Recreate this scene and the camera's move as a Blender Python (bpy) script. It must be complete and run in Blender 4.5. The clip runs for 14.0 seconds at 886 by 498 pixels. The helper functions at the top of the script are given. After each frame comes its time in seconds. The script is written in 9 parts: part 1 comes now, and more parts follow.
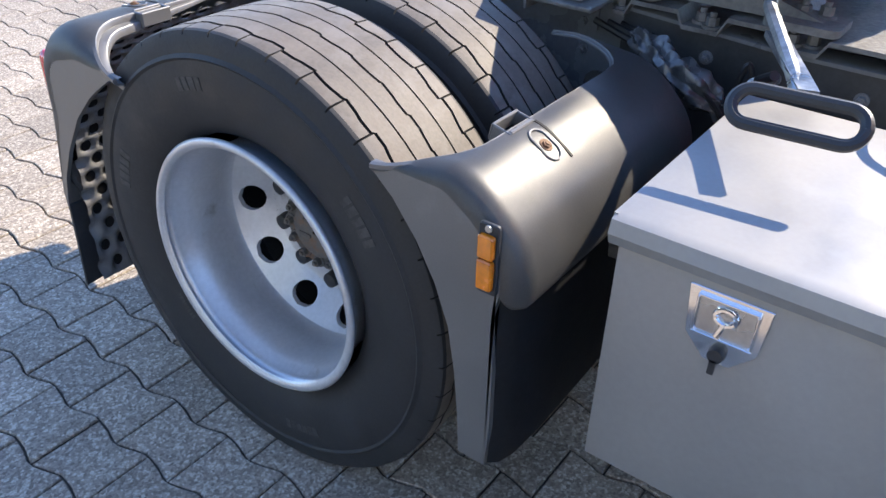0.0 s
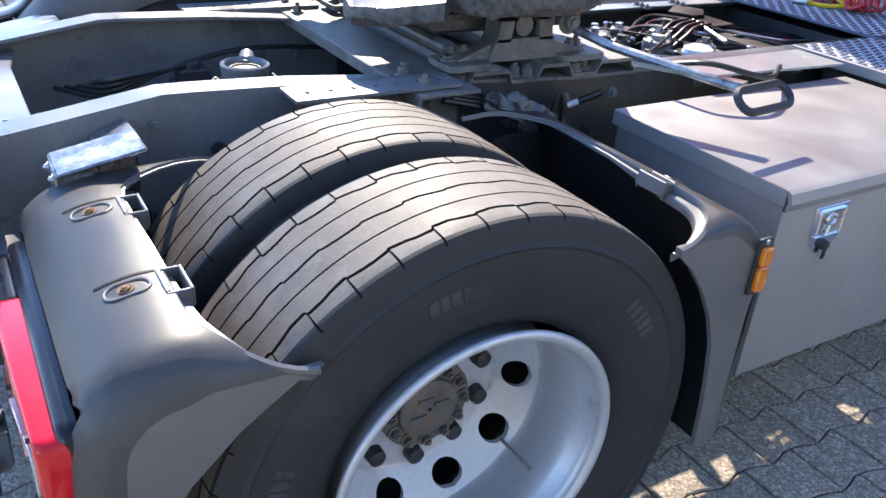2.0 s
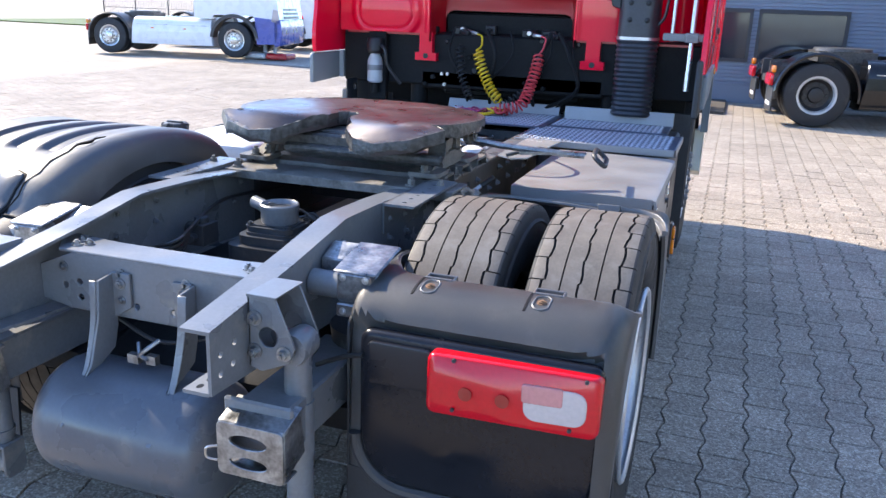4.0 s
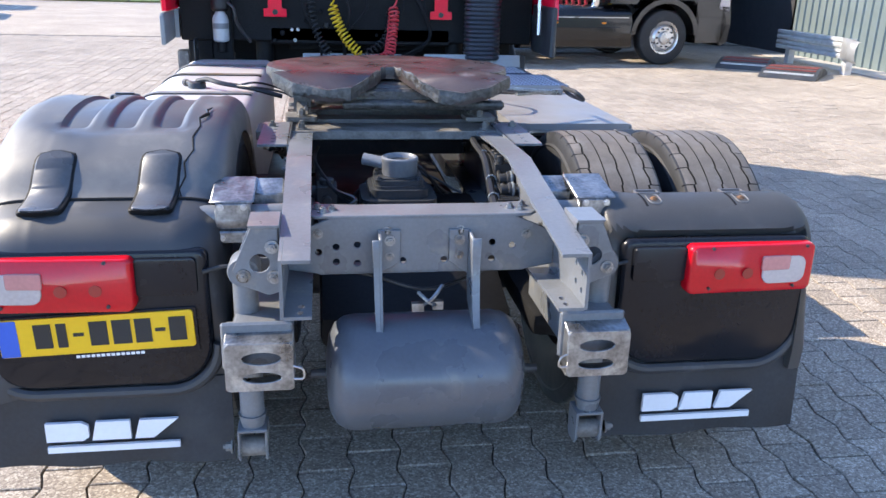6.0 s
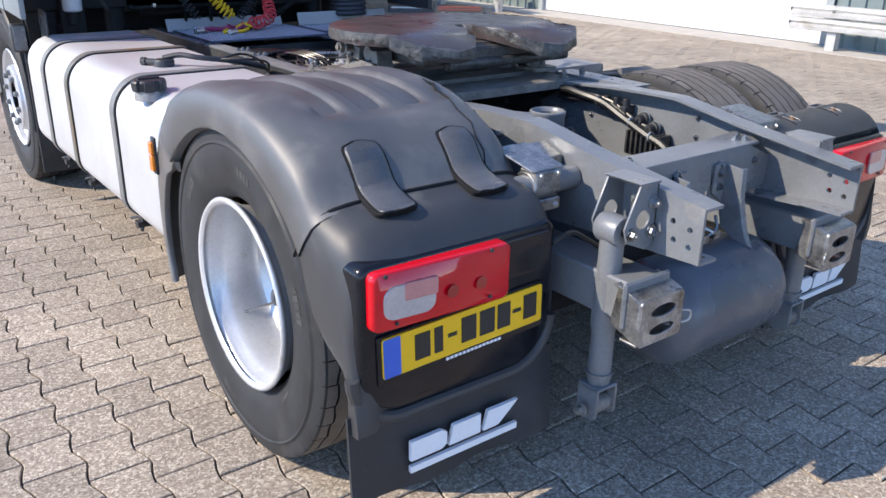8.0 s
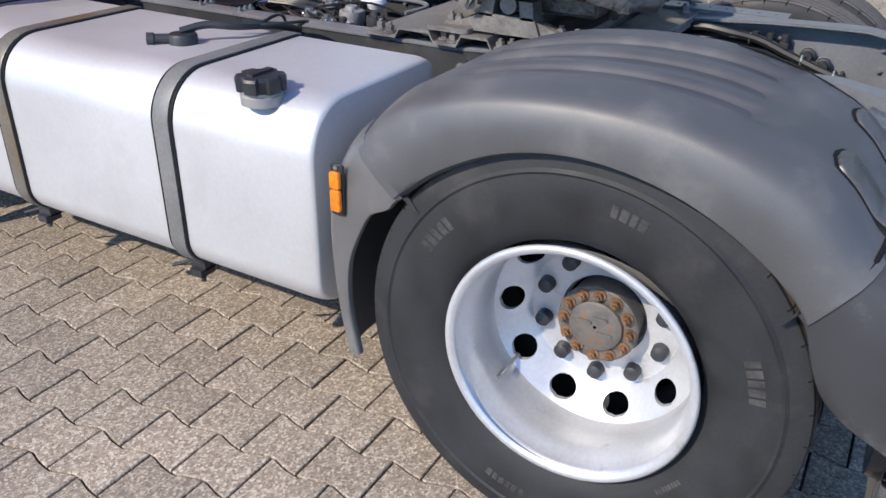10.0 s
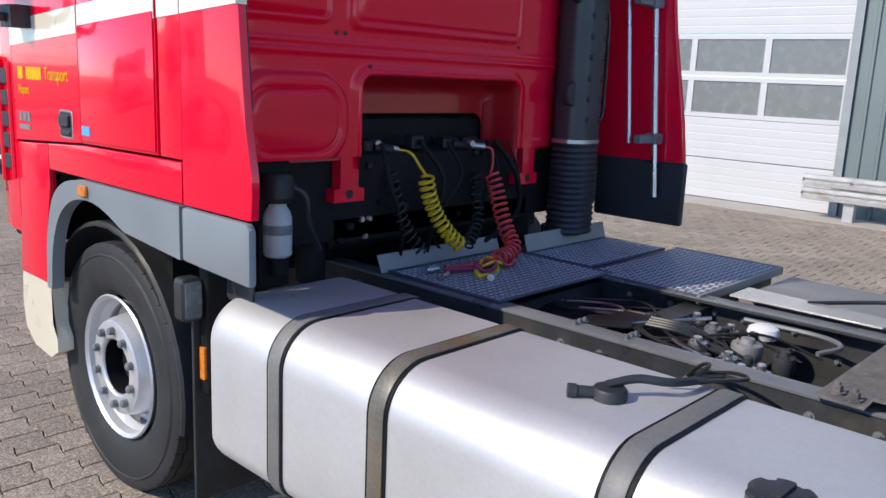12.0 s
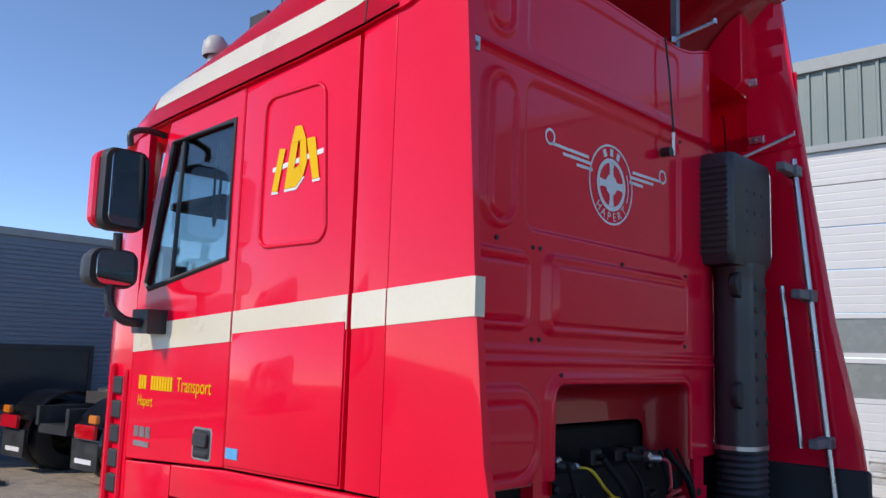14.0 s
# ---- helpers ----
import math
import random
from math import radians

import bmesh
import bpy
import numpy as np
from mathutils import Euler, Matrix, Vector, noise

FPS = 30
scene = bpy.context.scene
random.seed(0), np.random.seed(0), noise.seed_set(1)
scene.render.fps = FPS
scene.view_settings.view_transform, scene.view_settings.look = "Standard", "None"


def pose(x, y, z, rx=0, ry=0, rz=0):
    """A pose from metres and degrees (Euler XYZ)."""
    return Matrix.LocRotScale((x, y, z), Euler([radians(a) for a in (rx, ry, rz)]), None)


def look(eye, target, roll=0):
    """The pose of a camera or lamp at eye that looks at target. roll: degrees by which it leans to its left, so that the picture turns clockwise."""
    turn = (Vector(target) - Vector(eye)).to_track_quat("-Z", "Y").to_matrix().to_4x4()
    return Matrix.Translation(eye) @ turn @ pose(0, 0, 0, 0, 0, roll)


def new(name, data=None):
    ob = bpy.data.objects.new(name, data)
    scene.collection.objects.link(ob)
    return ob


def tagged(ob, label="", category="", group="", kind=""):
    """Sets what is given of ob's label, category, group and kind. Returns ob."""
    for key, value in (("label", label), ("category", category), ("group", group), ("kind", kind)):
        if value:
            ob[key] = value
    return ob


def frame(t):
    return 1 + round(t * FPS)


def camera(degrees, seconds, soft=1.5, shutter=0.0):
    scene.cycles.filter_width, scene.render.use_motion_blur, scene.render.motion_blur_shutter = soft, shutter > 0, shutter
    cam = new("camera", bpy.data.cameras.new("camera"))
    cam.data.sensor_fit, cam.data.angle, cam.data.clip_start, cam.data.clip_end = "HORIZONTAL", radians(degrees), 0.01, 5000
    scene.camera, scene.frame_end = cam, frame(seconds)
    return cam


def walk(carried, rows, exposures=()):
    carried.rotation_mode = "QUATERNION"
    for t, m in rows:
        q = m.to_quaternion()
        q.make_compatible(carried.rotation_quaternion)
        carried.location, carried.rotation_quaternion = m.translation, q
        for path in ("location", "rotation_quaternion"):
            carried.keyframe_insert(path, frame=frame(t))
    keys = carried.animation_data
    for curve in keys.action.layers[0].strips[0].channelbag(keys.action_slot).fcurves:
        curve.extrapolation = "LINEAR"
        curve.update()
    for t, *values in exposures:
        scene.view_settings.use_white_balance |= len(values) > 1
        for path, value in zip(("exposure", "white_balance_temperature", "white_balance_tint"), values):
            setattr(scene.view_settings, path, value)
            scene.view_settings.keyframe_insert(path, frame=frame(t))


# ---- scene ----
cam = camera(57.0, 14.0)
PATH = [
    (0, (2.16, 1.2, 1.563), (0.812, 0.22, 0.458), 1.5),
    (0.5, (2.265, 0.707, 1.607), (0.772, 0.007, 0.476), 1.8),
    (1, (2.208, 0.202, 1.622), (0.57, -0.085, 0.51), 2.1),
    (1.5, (2.212, -0.351, 1.636), (0.545, -0.011, 0.584), 3.4),
    (2, (2.154, -0.719, 1.616), (0.669, 0.233, 0.674), 4.4),
    (2.2, (2.116, -0.868, 1.633), (0.747, 0.294, 0.753), 4.6),
    (4.3, (1.183, -2.573, 1.639), (0.659, -0.73, 1.066), 1.8),
    (4.5, (1.016, -2.655, 1.612), (0.567, -0.794, 1.031), 1.7),
    (5, (0.577, -2.856, 1.625), (0.364, -0.962, 1.019), 1.8),
    (5.5, (0.144, -2.984, 1.626), (0.18, -1.085, 0.999), 1.7),
    (6, (-0.282, -2.902, 1.617), (0.005, -1.033, 0.968), 1.6),
    (6.5, (-0.772, -2.825, 1.602), (-0.217, -1.026, 0.927), 1.5),
    (7, (-1.236, -2.687, 1.592), (-0.469, -0.975, 0.897), 1.4),
    (7.5, (-1.706, -2.472, 1.604), (-0.766, -0.856, 0.894), 1.2),
    (7.7, (-1.886, -2.369, 1.601), (-0.875, -0.798, 0.886), 1.2),
    (9.8, (-2.691, -0.624, 1.599), (-1.153, 0.235, 0.653), 0.8),
    (10, (-2.684, -0.474, 1.632), (-1.148, 0.399, 0.695), 1.0),
    (10.5, (-2.612, -0.059, 1.706), (-1.118, 0.913, 0.799), 1.5),
    (11, (-2.494, 0.203, 1.713), (-1.019, 1.248, 0.856), 2.3),
    (11.5, (-2.49, 0.37, 1.743), (-1.037, 1.553, 1.044), 2.3),
    (12, (-2.609, 0.465, 1.772), (-1.178, 1.8, 1.361), 2.5),
    (12.5, (-2.683, 0.489, 1.849), (-1.298, 1.929, 1.758), 2.7),
    (13, (-2.776, 0.574, 1.904), (-1.398, 2.006, 2.126), 2.1),
    (13.5, (-2.827, 0.795, 1.9), (-1.437, 2.176, 2.301), 1.3),
    (14, (-2.796, 1.256, 1.862), (-1.35, 2.614, 2.115), 1.8),
]
walk(cam, [(t, look(eye, target, roll)) for t, eye, target, roll in PATH],
     [(0, 1.88, 7250, 12), (0.5, 2.2, 7250, 12), (1.2, 2.36, 7250, 12), (2.2, 1.95, 7250, 12), (4.5, 1.88, 7250, 12), (6.5, 1.78, 7250, 12), (7.5, 1.44, 7250, 12), (9.8, 0.87, 7250, 12), (11.5, 0.69, 7250, 12), (12.5, 0.46, 7250, 12), (13.2, 0.28, 7250, 12), (14, 0.22, 7250, 12)])

# ---- world and light ----
SUN_TO = Vector((1.2, -0.48, -1.0)).normalized()
world = bpy.data.worlds.new("sky")
scene.world = world
world.use_nodes = True
wn = world.node_tree
wn.nodes.clear()
sky = wn.nodes.new("ShaderNodeTexSky")
sky.sky_type = 'NISHITA'
sky.sun_disc = False
sky.altitude = 1500
sky.sun_elevation = radians(37.7)
sky.sun_rotation = math.atan2(-1.2, 0.48)
sky.air_density, sky.dust_density, sky.ozone_density = 0.74, 0.0, 6.0
wbg = wn.nodes.new("ShaderNodeBackground")
wbg.inputs["Strength"].default_value = 0.205
wout = wn.nodes.new("ShaderNodeOutputWorld")
wn.links.new(sky.outputs[0], wbg.inputs[0])
wn.links.new(wbg.outputs[0], wout.inputs[0])
sun_data = bpy.data.lights.new("sun", 'SUN')
sun_data.energy, sun_data.angle, sun_data.color = 2.68, radians(0.53), (1.0, 0.94, 0.84)
sun = new("sun", sun_data)
sun.matrix_world = Matrix.Translation((-12, 5, 12)) @ SUN_TO.to_track_quat("-Z", "Y").to_matrix().to_4x4()

# ---- materials ----
def mat(name, base, rough=0.5, metal=0.0, var=0.15, scale=5.0, fine=90.0, bump=0.0, coat=0.0,
        dirt=None, dirt_at=0.62, dirt_scale=3.0, rvar=0.12, spec=0.5, flake=0.0, stretch=None):
    """A surface with colour and gloss that vary at two scales, optional stains and fine relief."""
    m = bpy.data.materials.new(name)
    m.use_nodes = True
    nt = m.node_tree
    N, L = nt.nodes, nt.links
    b = N["Principled BSDF"]
    tc = N.new("ShaderNodeTexCoord")
    src = tc.outputs["Object"]
    if stretch:
        mp = N.new("ShaderNodeMapping")
        mp.inputs["Scale"].default_value = stretch
        L.new(src, mp.inputs[0])
        src = mp.outputs[0]
    n1 = N.new("ShaderNodeTexNoise")
    n1.inputs["Scale"].default_value, n1.inputs["Detail"].default_value = scale, 6
    n2 = N.new("ShaderNodeTexNoise")
    n2.inputs["Scale"].default_value, n2.inputs["Detail"].default_value = fine, 3
    L.new(src, n1.inputs[0])
    L.new(src, n2.inputs[0])
    add = N.new("ShaderNodeMath")
    add.operation = 'MULTIPLY_ADD'
    add.inputs[1].default_value = 0.65
    L.new(n1.outputs[0], add.inputs[0])
    half = N.new("ShaderNodeMath")
    half.operation = 'MULTIPLY'
    half.inputs[1].default_value = 0.35
    L.new(n2.outputs[0], half.inputs[0])
    L.new(half.outputs[0], add.inputs[2])
    ramp = N.new("ShaderNodeValToRGB")
    lo, hi = [max(0.0, c * (1 - 1.6 * var)) for c in base], [min(1.0, c * (1 + 1.6 * var)) for c in base]
    ramp.color_ramp.elements[0].position, ramp.color_ramp.elements[1].position = 0.28, 0.72
    ramp.color_ramp.elements[0].color, ramp.color_ramp.elements[1].color = (*lo, 1), (*hi, 1)
    L.new(add.outputs[0], ramp.inputs[0])
    col = ramp.outputs[0]
    rr = N.new("ShaderNodeMapRange")
    rr.inputs["From Min"].default_value, rr.inputs["From Max"].default_value = 0.3, 0.7
    rr.inputs["To Min"].default_value, rr.inputs["To Max"].default_value = max(0.02, rough - rvar), min(1.0, rough + rvar)
    L.new(n1.outputs[0], rr.inputs[0])
    rout = rr.outputs[0]
    if dirt:
        n3 = N.new("ShaderNodeTexNoise")
        n3.inputs["Scale"].default_value, n3.inputs["Detail"].default_value, n3.inputs["Roughness"].default_value = dirt_scale, 8, 0.65
        L.new(tc.outputs["Object"], n3.inputs[0])
        mk = N.new("ShaderNodeMapRange")
        mk.inputs["From Min"].default_value, mk.inputs["From Max"].default_value = dirt_at - 0.06, dirt_at + 0.1
        L.new(n3.outputs[0], mk.inputs[0])
        mix = N.new("ShaderNodeMix")
        mix.data_type = 'RGBA'
        L.new(mk.outputs[0], mix.inputs["Factor"])
        L.new(col, mix.inputs["A"])
        mix.inputs["B"].default_value = (*dirt, 1)
        col = mix.outputs["Result"]
    L.new(col, b.inputs["Base Color"])
    L.new(rout, b.inputs["Roughness"])
    b.inputs["Metallic"].default_value = metal
    b.inputs["Specular IOR Level"].default_value = spec
    b.inputs["Coat Weight"].default_value = coat
    b.inputs["Coat Roughness"].default_value = 0.04
    if bump:
        bp = N.new("ShaderNodeBump")
        bp.inputs["Strength"].default_value, bp.inputs["Distance"].default_value = bump, 0.004
        L.new(n2.outputs[0], bp.inputs["Height"])
        L.new(bp.outputs[0], b.inputs["Normal"])
    return m


def glass_mat(name, tint, rough=0.02):
    m = bpy.data.materials.new(name)
    m.use_nodes = True
    b = m.node_tree.nodes["Principled BSDF"]
    b.inputs["Base Color"].default_value = (*tint, 1)
    b.inputs["Roughness"].default_value = rough
    b.inputs["Transmission Weight"].default_value = 1.0
    b.inputs["IOR"].default_value = 1.45
    return m


def paver_mat(name, per_island):
    """Concrete stone: pale aggregate in sandy cement, each stone with its own tone."""
    m = bpy.data.materials.new(name)
    m.use_nodes = True
    nt = m.node_tree
    N, L = nt.nodes, nt.links
    b = N["Principled BSDF"]
    tc = N.new("ShaderNodeTexCoord")
    geo = N.new("ShaderNodeNewGeometry")
    oi = N.new("ShaderNodeObjectInfo")
    pos = geo.outputs["Position"]
    v = N.new("ShaderNodeTexVoronoi")
    v.inputs["Scale"].default_value = 130
    L.new(pos, v.inputs[0])
    n1 = N.new("ShaderNodeTexNoise")
    n1.inputs["Scale"].default_value, n1.inputs["Detail"].default_value = 160, 4
    L.new(pos, n1.inputs[0])
    n2 = N.new("ShaderNodeTexNoise")
    n2.inputs["Scale"].default_value, n2.inputs["Detail"].default_value, n2.inputs["Roughness"].default_value = 0.7, 7, 0.6
    L.new(pos, n2.inputs[0])
    ramp = N.new("ShaderNodeValToRGB")
    e = ramp.color_ramp.elements
    e[0].position, e[0].color = 0.25, (0.170, 0.138, 0.110, 1)
    e[1].position, e[1].color = 0.62, (0.352, 0.293, 0.233, 1)
    e.new(0.80).color = (0.57, 0.51, 0.42, 1)
    sep = N.new("ShaderNodeSeparateColor")
    L.new(v.outputs["Color"], sep.inputs[0])
    mx = N.new("ShaderNodeMath")
    mx.operation = 'MULTIPLY_ADD'
    mx.inputs[1].default_value = 0.45
    L.new(sep.outputs[0], mx.inputs[0])
    hf = N.new("ShaderNodeMath")
    hf.operation = 'MULTIPLY'
    hf.inputs[1].default_value = 0.62
    L.new(n1.outputs[0], hf.inputs[0])
    L.new(hf.outputs[0], mx.inputs[2])
    L.new(mx.outputs[0], ramp.inputs[0])
    tone = N.new("ShaderNodeMapRange")
    tone.inputs["To Min"].default_value, tone.inputs["To Max"].default_value = 0.88, 1.11
    L.new(geo.outputs["Random Per Island"] if per_island else oi.outputs["Random"], tone.inputs[0])
    big = N.new("ShaderNodeMapRange")
    big.inputs["From Min"].default_value, big.inputs["From Max"].default_value = 0.3, 0.7
    big.inputs["To Min"].default_value, big.inputs["To Max"].default_value = 0.80, 1.14
    L.new(n2.outputs[0], big.inputs[0])
    mul = N.new("ShaderNodeMath")
    mul.operation = 'MULTIPLY'
    L.new(tone.outputs[0], mul.inputs[0])
    L.new(big.outputs[0], mul.inputs[1])
    sc = N.new("ShaderNodeVectorMath")
    sc.operation = 'SCALE'
    L.new(ramp.outputs[0], sc.inputs[0])
    L.new(mul.outputs[0], sc.inputs["Scale"])
    n4 = N.new("ShaderNodeTexNoise")
    n4.inputs["Scale"].default_value, n4.inputs["Detail"].default_value, n4.inputs["Roughness"].default_value = 1.7, 3, 0.5
    L.new(pos, n4.inputs[0])
    st = N.new("ShaderNodeMapRange")
    st.inputs["From Min"].default_value, st.inputs["From Max"].default_value = 0.70, 0.76
    st.inputs["To Max"].default_value = 0.55
    L.new(n4.outputs[0], st.inputs[0])
    oil = N.new("ShaderNodeMix")
    oil.data_type = 'RGBA'
    L.new(st.outputs[0], oil.inputs["Factor"])
    L.new(sc.outputs[0], oil.inputs["A"])
    oil.inputs["B"].default_value = (0.07, 0.06, 0.055, 1)
    L.new(oil.outputs["Result"], b.inputs["Base Color"])
    b.inputs["Roughness"].default_value = 0.85
    bp = N.new("ShaderNodeBump")
    bp.inputs["Strength"].default_value, bp.inputs["Distance"].default_value = 0.5, 0.002
    L.new(n1.outputs[0], bp.inputs["Height"])
    L.new(bp.outputs[0], b.inputs["Normal"])
    return m


RED = mat("red_paint", (0.90, 0.0042, 0.036), 0.22, var=0.03, coat=0.62, bump=0.0, rvar=0.03, spec=0.1)
# darker copy of the red, with the shade of the cab's cavities put in
RED_IN = mat("red_paint_darkened", (0.42, 0.004, 0.012), 0.34, var=0.05, coat=0.8, rvar=0.05)
CREAM = mat("cream_paint", (0.76, 0.69, 0.54), 0.3, var=0.03, coat=0.8, rvar=0.04)
YELLOW = mat("yellow_film", (0.86, 0.50, 0.002), 0.5, var=0.04, spec=0.2)
WHITE_FILM = mat("white_film", (0.80, 0.80, 0.82), 0.45, var=0.04)
GREY_PANEL = mat("grey_sill_plastic", (0.20, 0.23, 0.25), 0.45, var=0.06, bump=0.08, fine=300)
PLASTIC = mat("black_plastic", (0.034, 0.035, 0.038), 0.52, var=0.18, bump=0.06, fine=420, spec=0.6, dirt=(0.11, 0.109, 0.108), dirt_at=0.62, dirt_scale=5)
PLASTIC.node_tree.nodes["Principled BSDF"].inputs["Coat Weight"].default_value = 0.10
PLASTIC.node_tree.nodes["Principled BSDF"].inputs["Coat Roughness"].default_value = 0.56
FADED = mat("faded_plastic", (0.120, 0.117, 0.114), 0.42, var=0.16, bump=0.05, fine=420, spec=1.0, dirt=(0.17, 0.165, 0.16), dirt_at=0.6, dirt_scale=5)
WEATHERED = mat("weathered_cover_plastic", (0.076, 0.077, 0.080), 0.52, var=0.2, bump=0.06, fine=420, spec=0.85, dirt=(0.125, 0.123, 0.12), dirt_at=0.6, dirt_scale=5)
STRAP_PLASTIC = mat("smooth_black_plastic", (0.075, 0.076, 0.08), 0.30, var=0.2, spec=0.6)
GLOSS_BLACK = mat("gloss_black_panel", (0.009, 0.010, 0.014), 0.20, var=0.2, spec=0.35, dirt=(0.018, 0.019, 0.022), dirt_at=0.66, dirt_scale=6)
RUBBER = mat("tyre_sidewall", (0.020, 0.021, 0.023), 0.66, var=0.28, scale=9, bump=0.10, fine=160, dirt=(0.045, 0.043, 0.041), dirt_at=0.62, dirt_scale=4)
TREAD = mat("dusty_tread", (0.140, 0.120, 0.100), 0.62, spec=0.4, rvar=0.06, var=0.18, scale=14, bump=0.12, fine=140, dirt=(0.19, 0.17, 0.15), dirt_at=0.56, dirt_scale=9)
GROOVE = mat("tread_groove", (0.018, 0.017, 0.016), 0.9, var=0.2)
MATTING = mat("woven_matting", (0.135, 0.135, 0.138), 0.42, var=0.35, bump=0.6, fine=520, spec=0.7)
FLAP = mat("rubber_flap", (0.025, 0.026, 0.029), 0.58, var=0.25, bump=0.08, dirt=(0.05, 0.05, 0.05), dirt_at=0.62, dirt_scale=5)
LETTER_RUBBER = mat("worn_lettering", (0.050, 0.049, 0.048), 0.75, var=0.5, scale=22)
RIM = mat("silver_rim_paint", (0.58, 0.59, 0.61), 0.38, 0.48, var=0.10, dirt=(0.30, 0.27, 0.24), dirt_at=0.68, dirt_scale=9, rvar=0.08)
RUST = mat("rusty_steel", (0.20, 0.11, 0.06), 0.75, 0.2, var=0.4, scale=30, bump=0.4)
HUBGREY = mat("dusty_hub_cast", (0.15, 0.14, 0.13), 0.65, 0.3, var=0.25, scale=20, bump=0.3, dirt=(0.24, 0.13, 0.07), dirt_at=0.58, dirt_scale=20)
CHASSIS = mat("grey_chassis_paint", (0.168, 0.178, 0.190), 0.34, 0.1, var=0.14, bump=0.05, dirt=(0.27, 0.255, 0.23), dirt_at=0.64, dirt_scale=7)
# oily rail grey, darkened further for the shade on the web
OILY_SHADED = mat("oily_shaded_grey", (0.046, 0.049, 0.052), 0.36, 0.1, var=0.25, bump=0.08, dirt=(0.085, 0.08, 0.072), dirt_at=0.62, dirt_scale=8)
CHASSIS_DARK = mat("dark_chassis_paint", (0.035, 0.037, 0.040), 0.5, 0.1, var=0.25, bump=0.12, dirt=(0.09, 0.08, 0.07), dirt_at=0.62, dirt_scale=9)
BLACKISH = mat("oily_black", (0.012, 0.012, 0.013), 0.45, var=0.4, bump=0.15)
# near-black for black parts, also for shade drawn into hollows and sockets
DEEP = mat("deep_black", (0.009, 0.009, 0.0095), 0.62, var=0.5, bump=0.15, spec=0.2)
GALV = mat("galvanised_steel", (0.28, 0.285, 0.29), 0.36, 0.85, var=0.45, scale=16, bump=0.12, dirt=(0.58, 0.58, 0.57), dirt_at=0.63, dirt_scale=18)
ALU = mat("brushed_alu_tank", (0.62, 0.62, 0.62), 0.50, 0.52, var=0.06, scale=2.5, dirt=(0.56, 0.55, 0.54), dirt_at=0.60, dirt_scale=1.6, rvar=0.05, bump=0.02)
ALU_SHEET = mat("alu_sheet", (0.32, 0.315, 0.31), 0.52, 0.4, var=0.05, dirt=(0.36, 0.355, 0.35), dirt_at=0.60, dirt_scale=4)
TREADPLATE = mat("alu_treadplate", (0.50, 0.53, 0.58), 0.45, 0.35, var=0.12, dirt=(0.22, 0.21, 0.2), dirt_at=0.66, dirt_scale=6)
COVER = mat("glossy_pale_sheet", (0.42, 0.42, 0.42), 0.16, 0.2, var=0.08, bump=0.03, fine=14)
DUCT = mat("satin_black_duct", (0.030, 0.032, 0.037), 0.40, var=0.3, bump=0.03, spec=0.6)
DECK = mat("alu_deck_plate", (0.085, 0.10, 0.135), 0.45, 0.3, var=0.15, dirt=(0.12, 0.12, 0.12), dirt_at=0.66, dirt_scale=6)
STRAP = mat("strap_rubber_steel", (0.19, 0.189, 0.185), 0.6, 0.2, var=0.18, dirt=(0.15, 0.145, 0.135), dirt_at=0.62, dirt_scale=5)
RUSTY_STRAP = mat("strap_rusted", (0.17, 0.158, 0.135), 0.55, 0.3, var=0.3, dirt=(0.20, 0.13, 0.06), dirt_at=0.55, dirt_scale=3)
CAPBLACK = mat("matt_black_cap", (0.028, 0.030, 0.034), 0.5, var=0.2, bump=0.1, fine=300)
GREASE = mat("grease_black", (0.066, 0.062, 0.058), 0.40, var=0.6, scale=40, bump=0.9, fine=70)
FWTOP = mat("worn_coupling_plate", (0.080, 0.062, 0.060), 0.36, 0.35, var=0.22, scale=9, bump=0.10, dirt=(0.30, 0.29, 0.29), dirt_at=0.67, dirt_scale=5)
CAST = mat("dusty_cast_iron", (0.165, 0.155, 0.142), 0.58, 0.1, var=0.35, scale=18, bump=0.5)
CHROME = mat("chrome", (0.85, 0.85, 0.87), 0.10, 1.0, var=0.05)
STEEL = mat("bare_steel", (0.55, 0.55, 0.55), 0.32, 0.9, var=0.15)
LAMP_RED = mat("red_lens", (0.60, 0.004, 0.014), 0.16, var=0.10, coat=0.5, spec=0.3)
LAMP_CLEAR = mat("clear_lens", (0.50, 0.43, 0.41), 0.12, var=0.12, coat=1.0)
LAMP_ROSE = mat("rose_lens", (0.55, 0.22, 0.21), 0.14, var=0.12, coat=1.0)
AMBER = mat("amber_lens", (0.72, 0.20, 0.008), 0.18, var=0.2, coat=1.0, scale=40)
PLATE = mat("yellow_plate", (0.86, 0.50, 0.015), 0.4, var=0.04)
BLUE = mat("blue_film", (0.03, 0.12, 0.55), 0.4, var=0.05)
INK = mat("black_ink", (0.02, 0.02, 0.02), 0.5, var=0.1)
HOSE_Y = mat("yellow_hose", (0.78, 0.50, 0.02), 0.35, var=0.08)
HOSE_R = mat("red_hose", (0.62, 0.05, 0.06), 0.35, var=0.08)
HOSE_P = mat("purple_hose", (0.28, 0.03, 0.10), 0.4, var=0.1)
WIRE = mat("black_cable", (0.02, 0.02, 0.021), 0.42, var=0.2)
BOTTLE = mat("grey_filter_can", (0.45, 0.46, 0.46), 0.4, var=0.1)
GLASS = glass_mat("cab_glass", (0.55, 0.66, 0.66))
MIRROR = mat("mirror_glass", (0.45, 0.46, 0.48), 0.03, 1.0, var=0.02, rvar=0.0)
CAB_DARK = mat("dark_cab_trim", (0.035, 0.036, 0.04), 0.7, var=0.2)
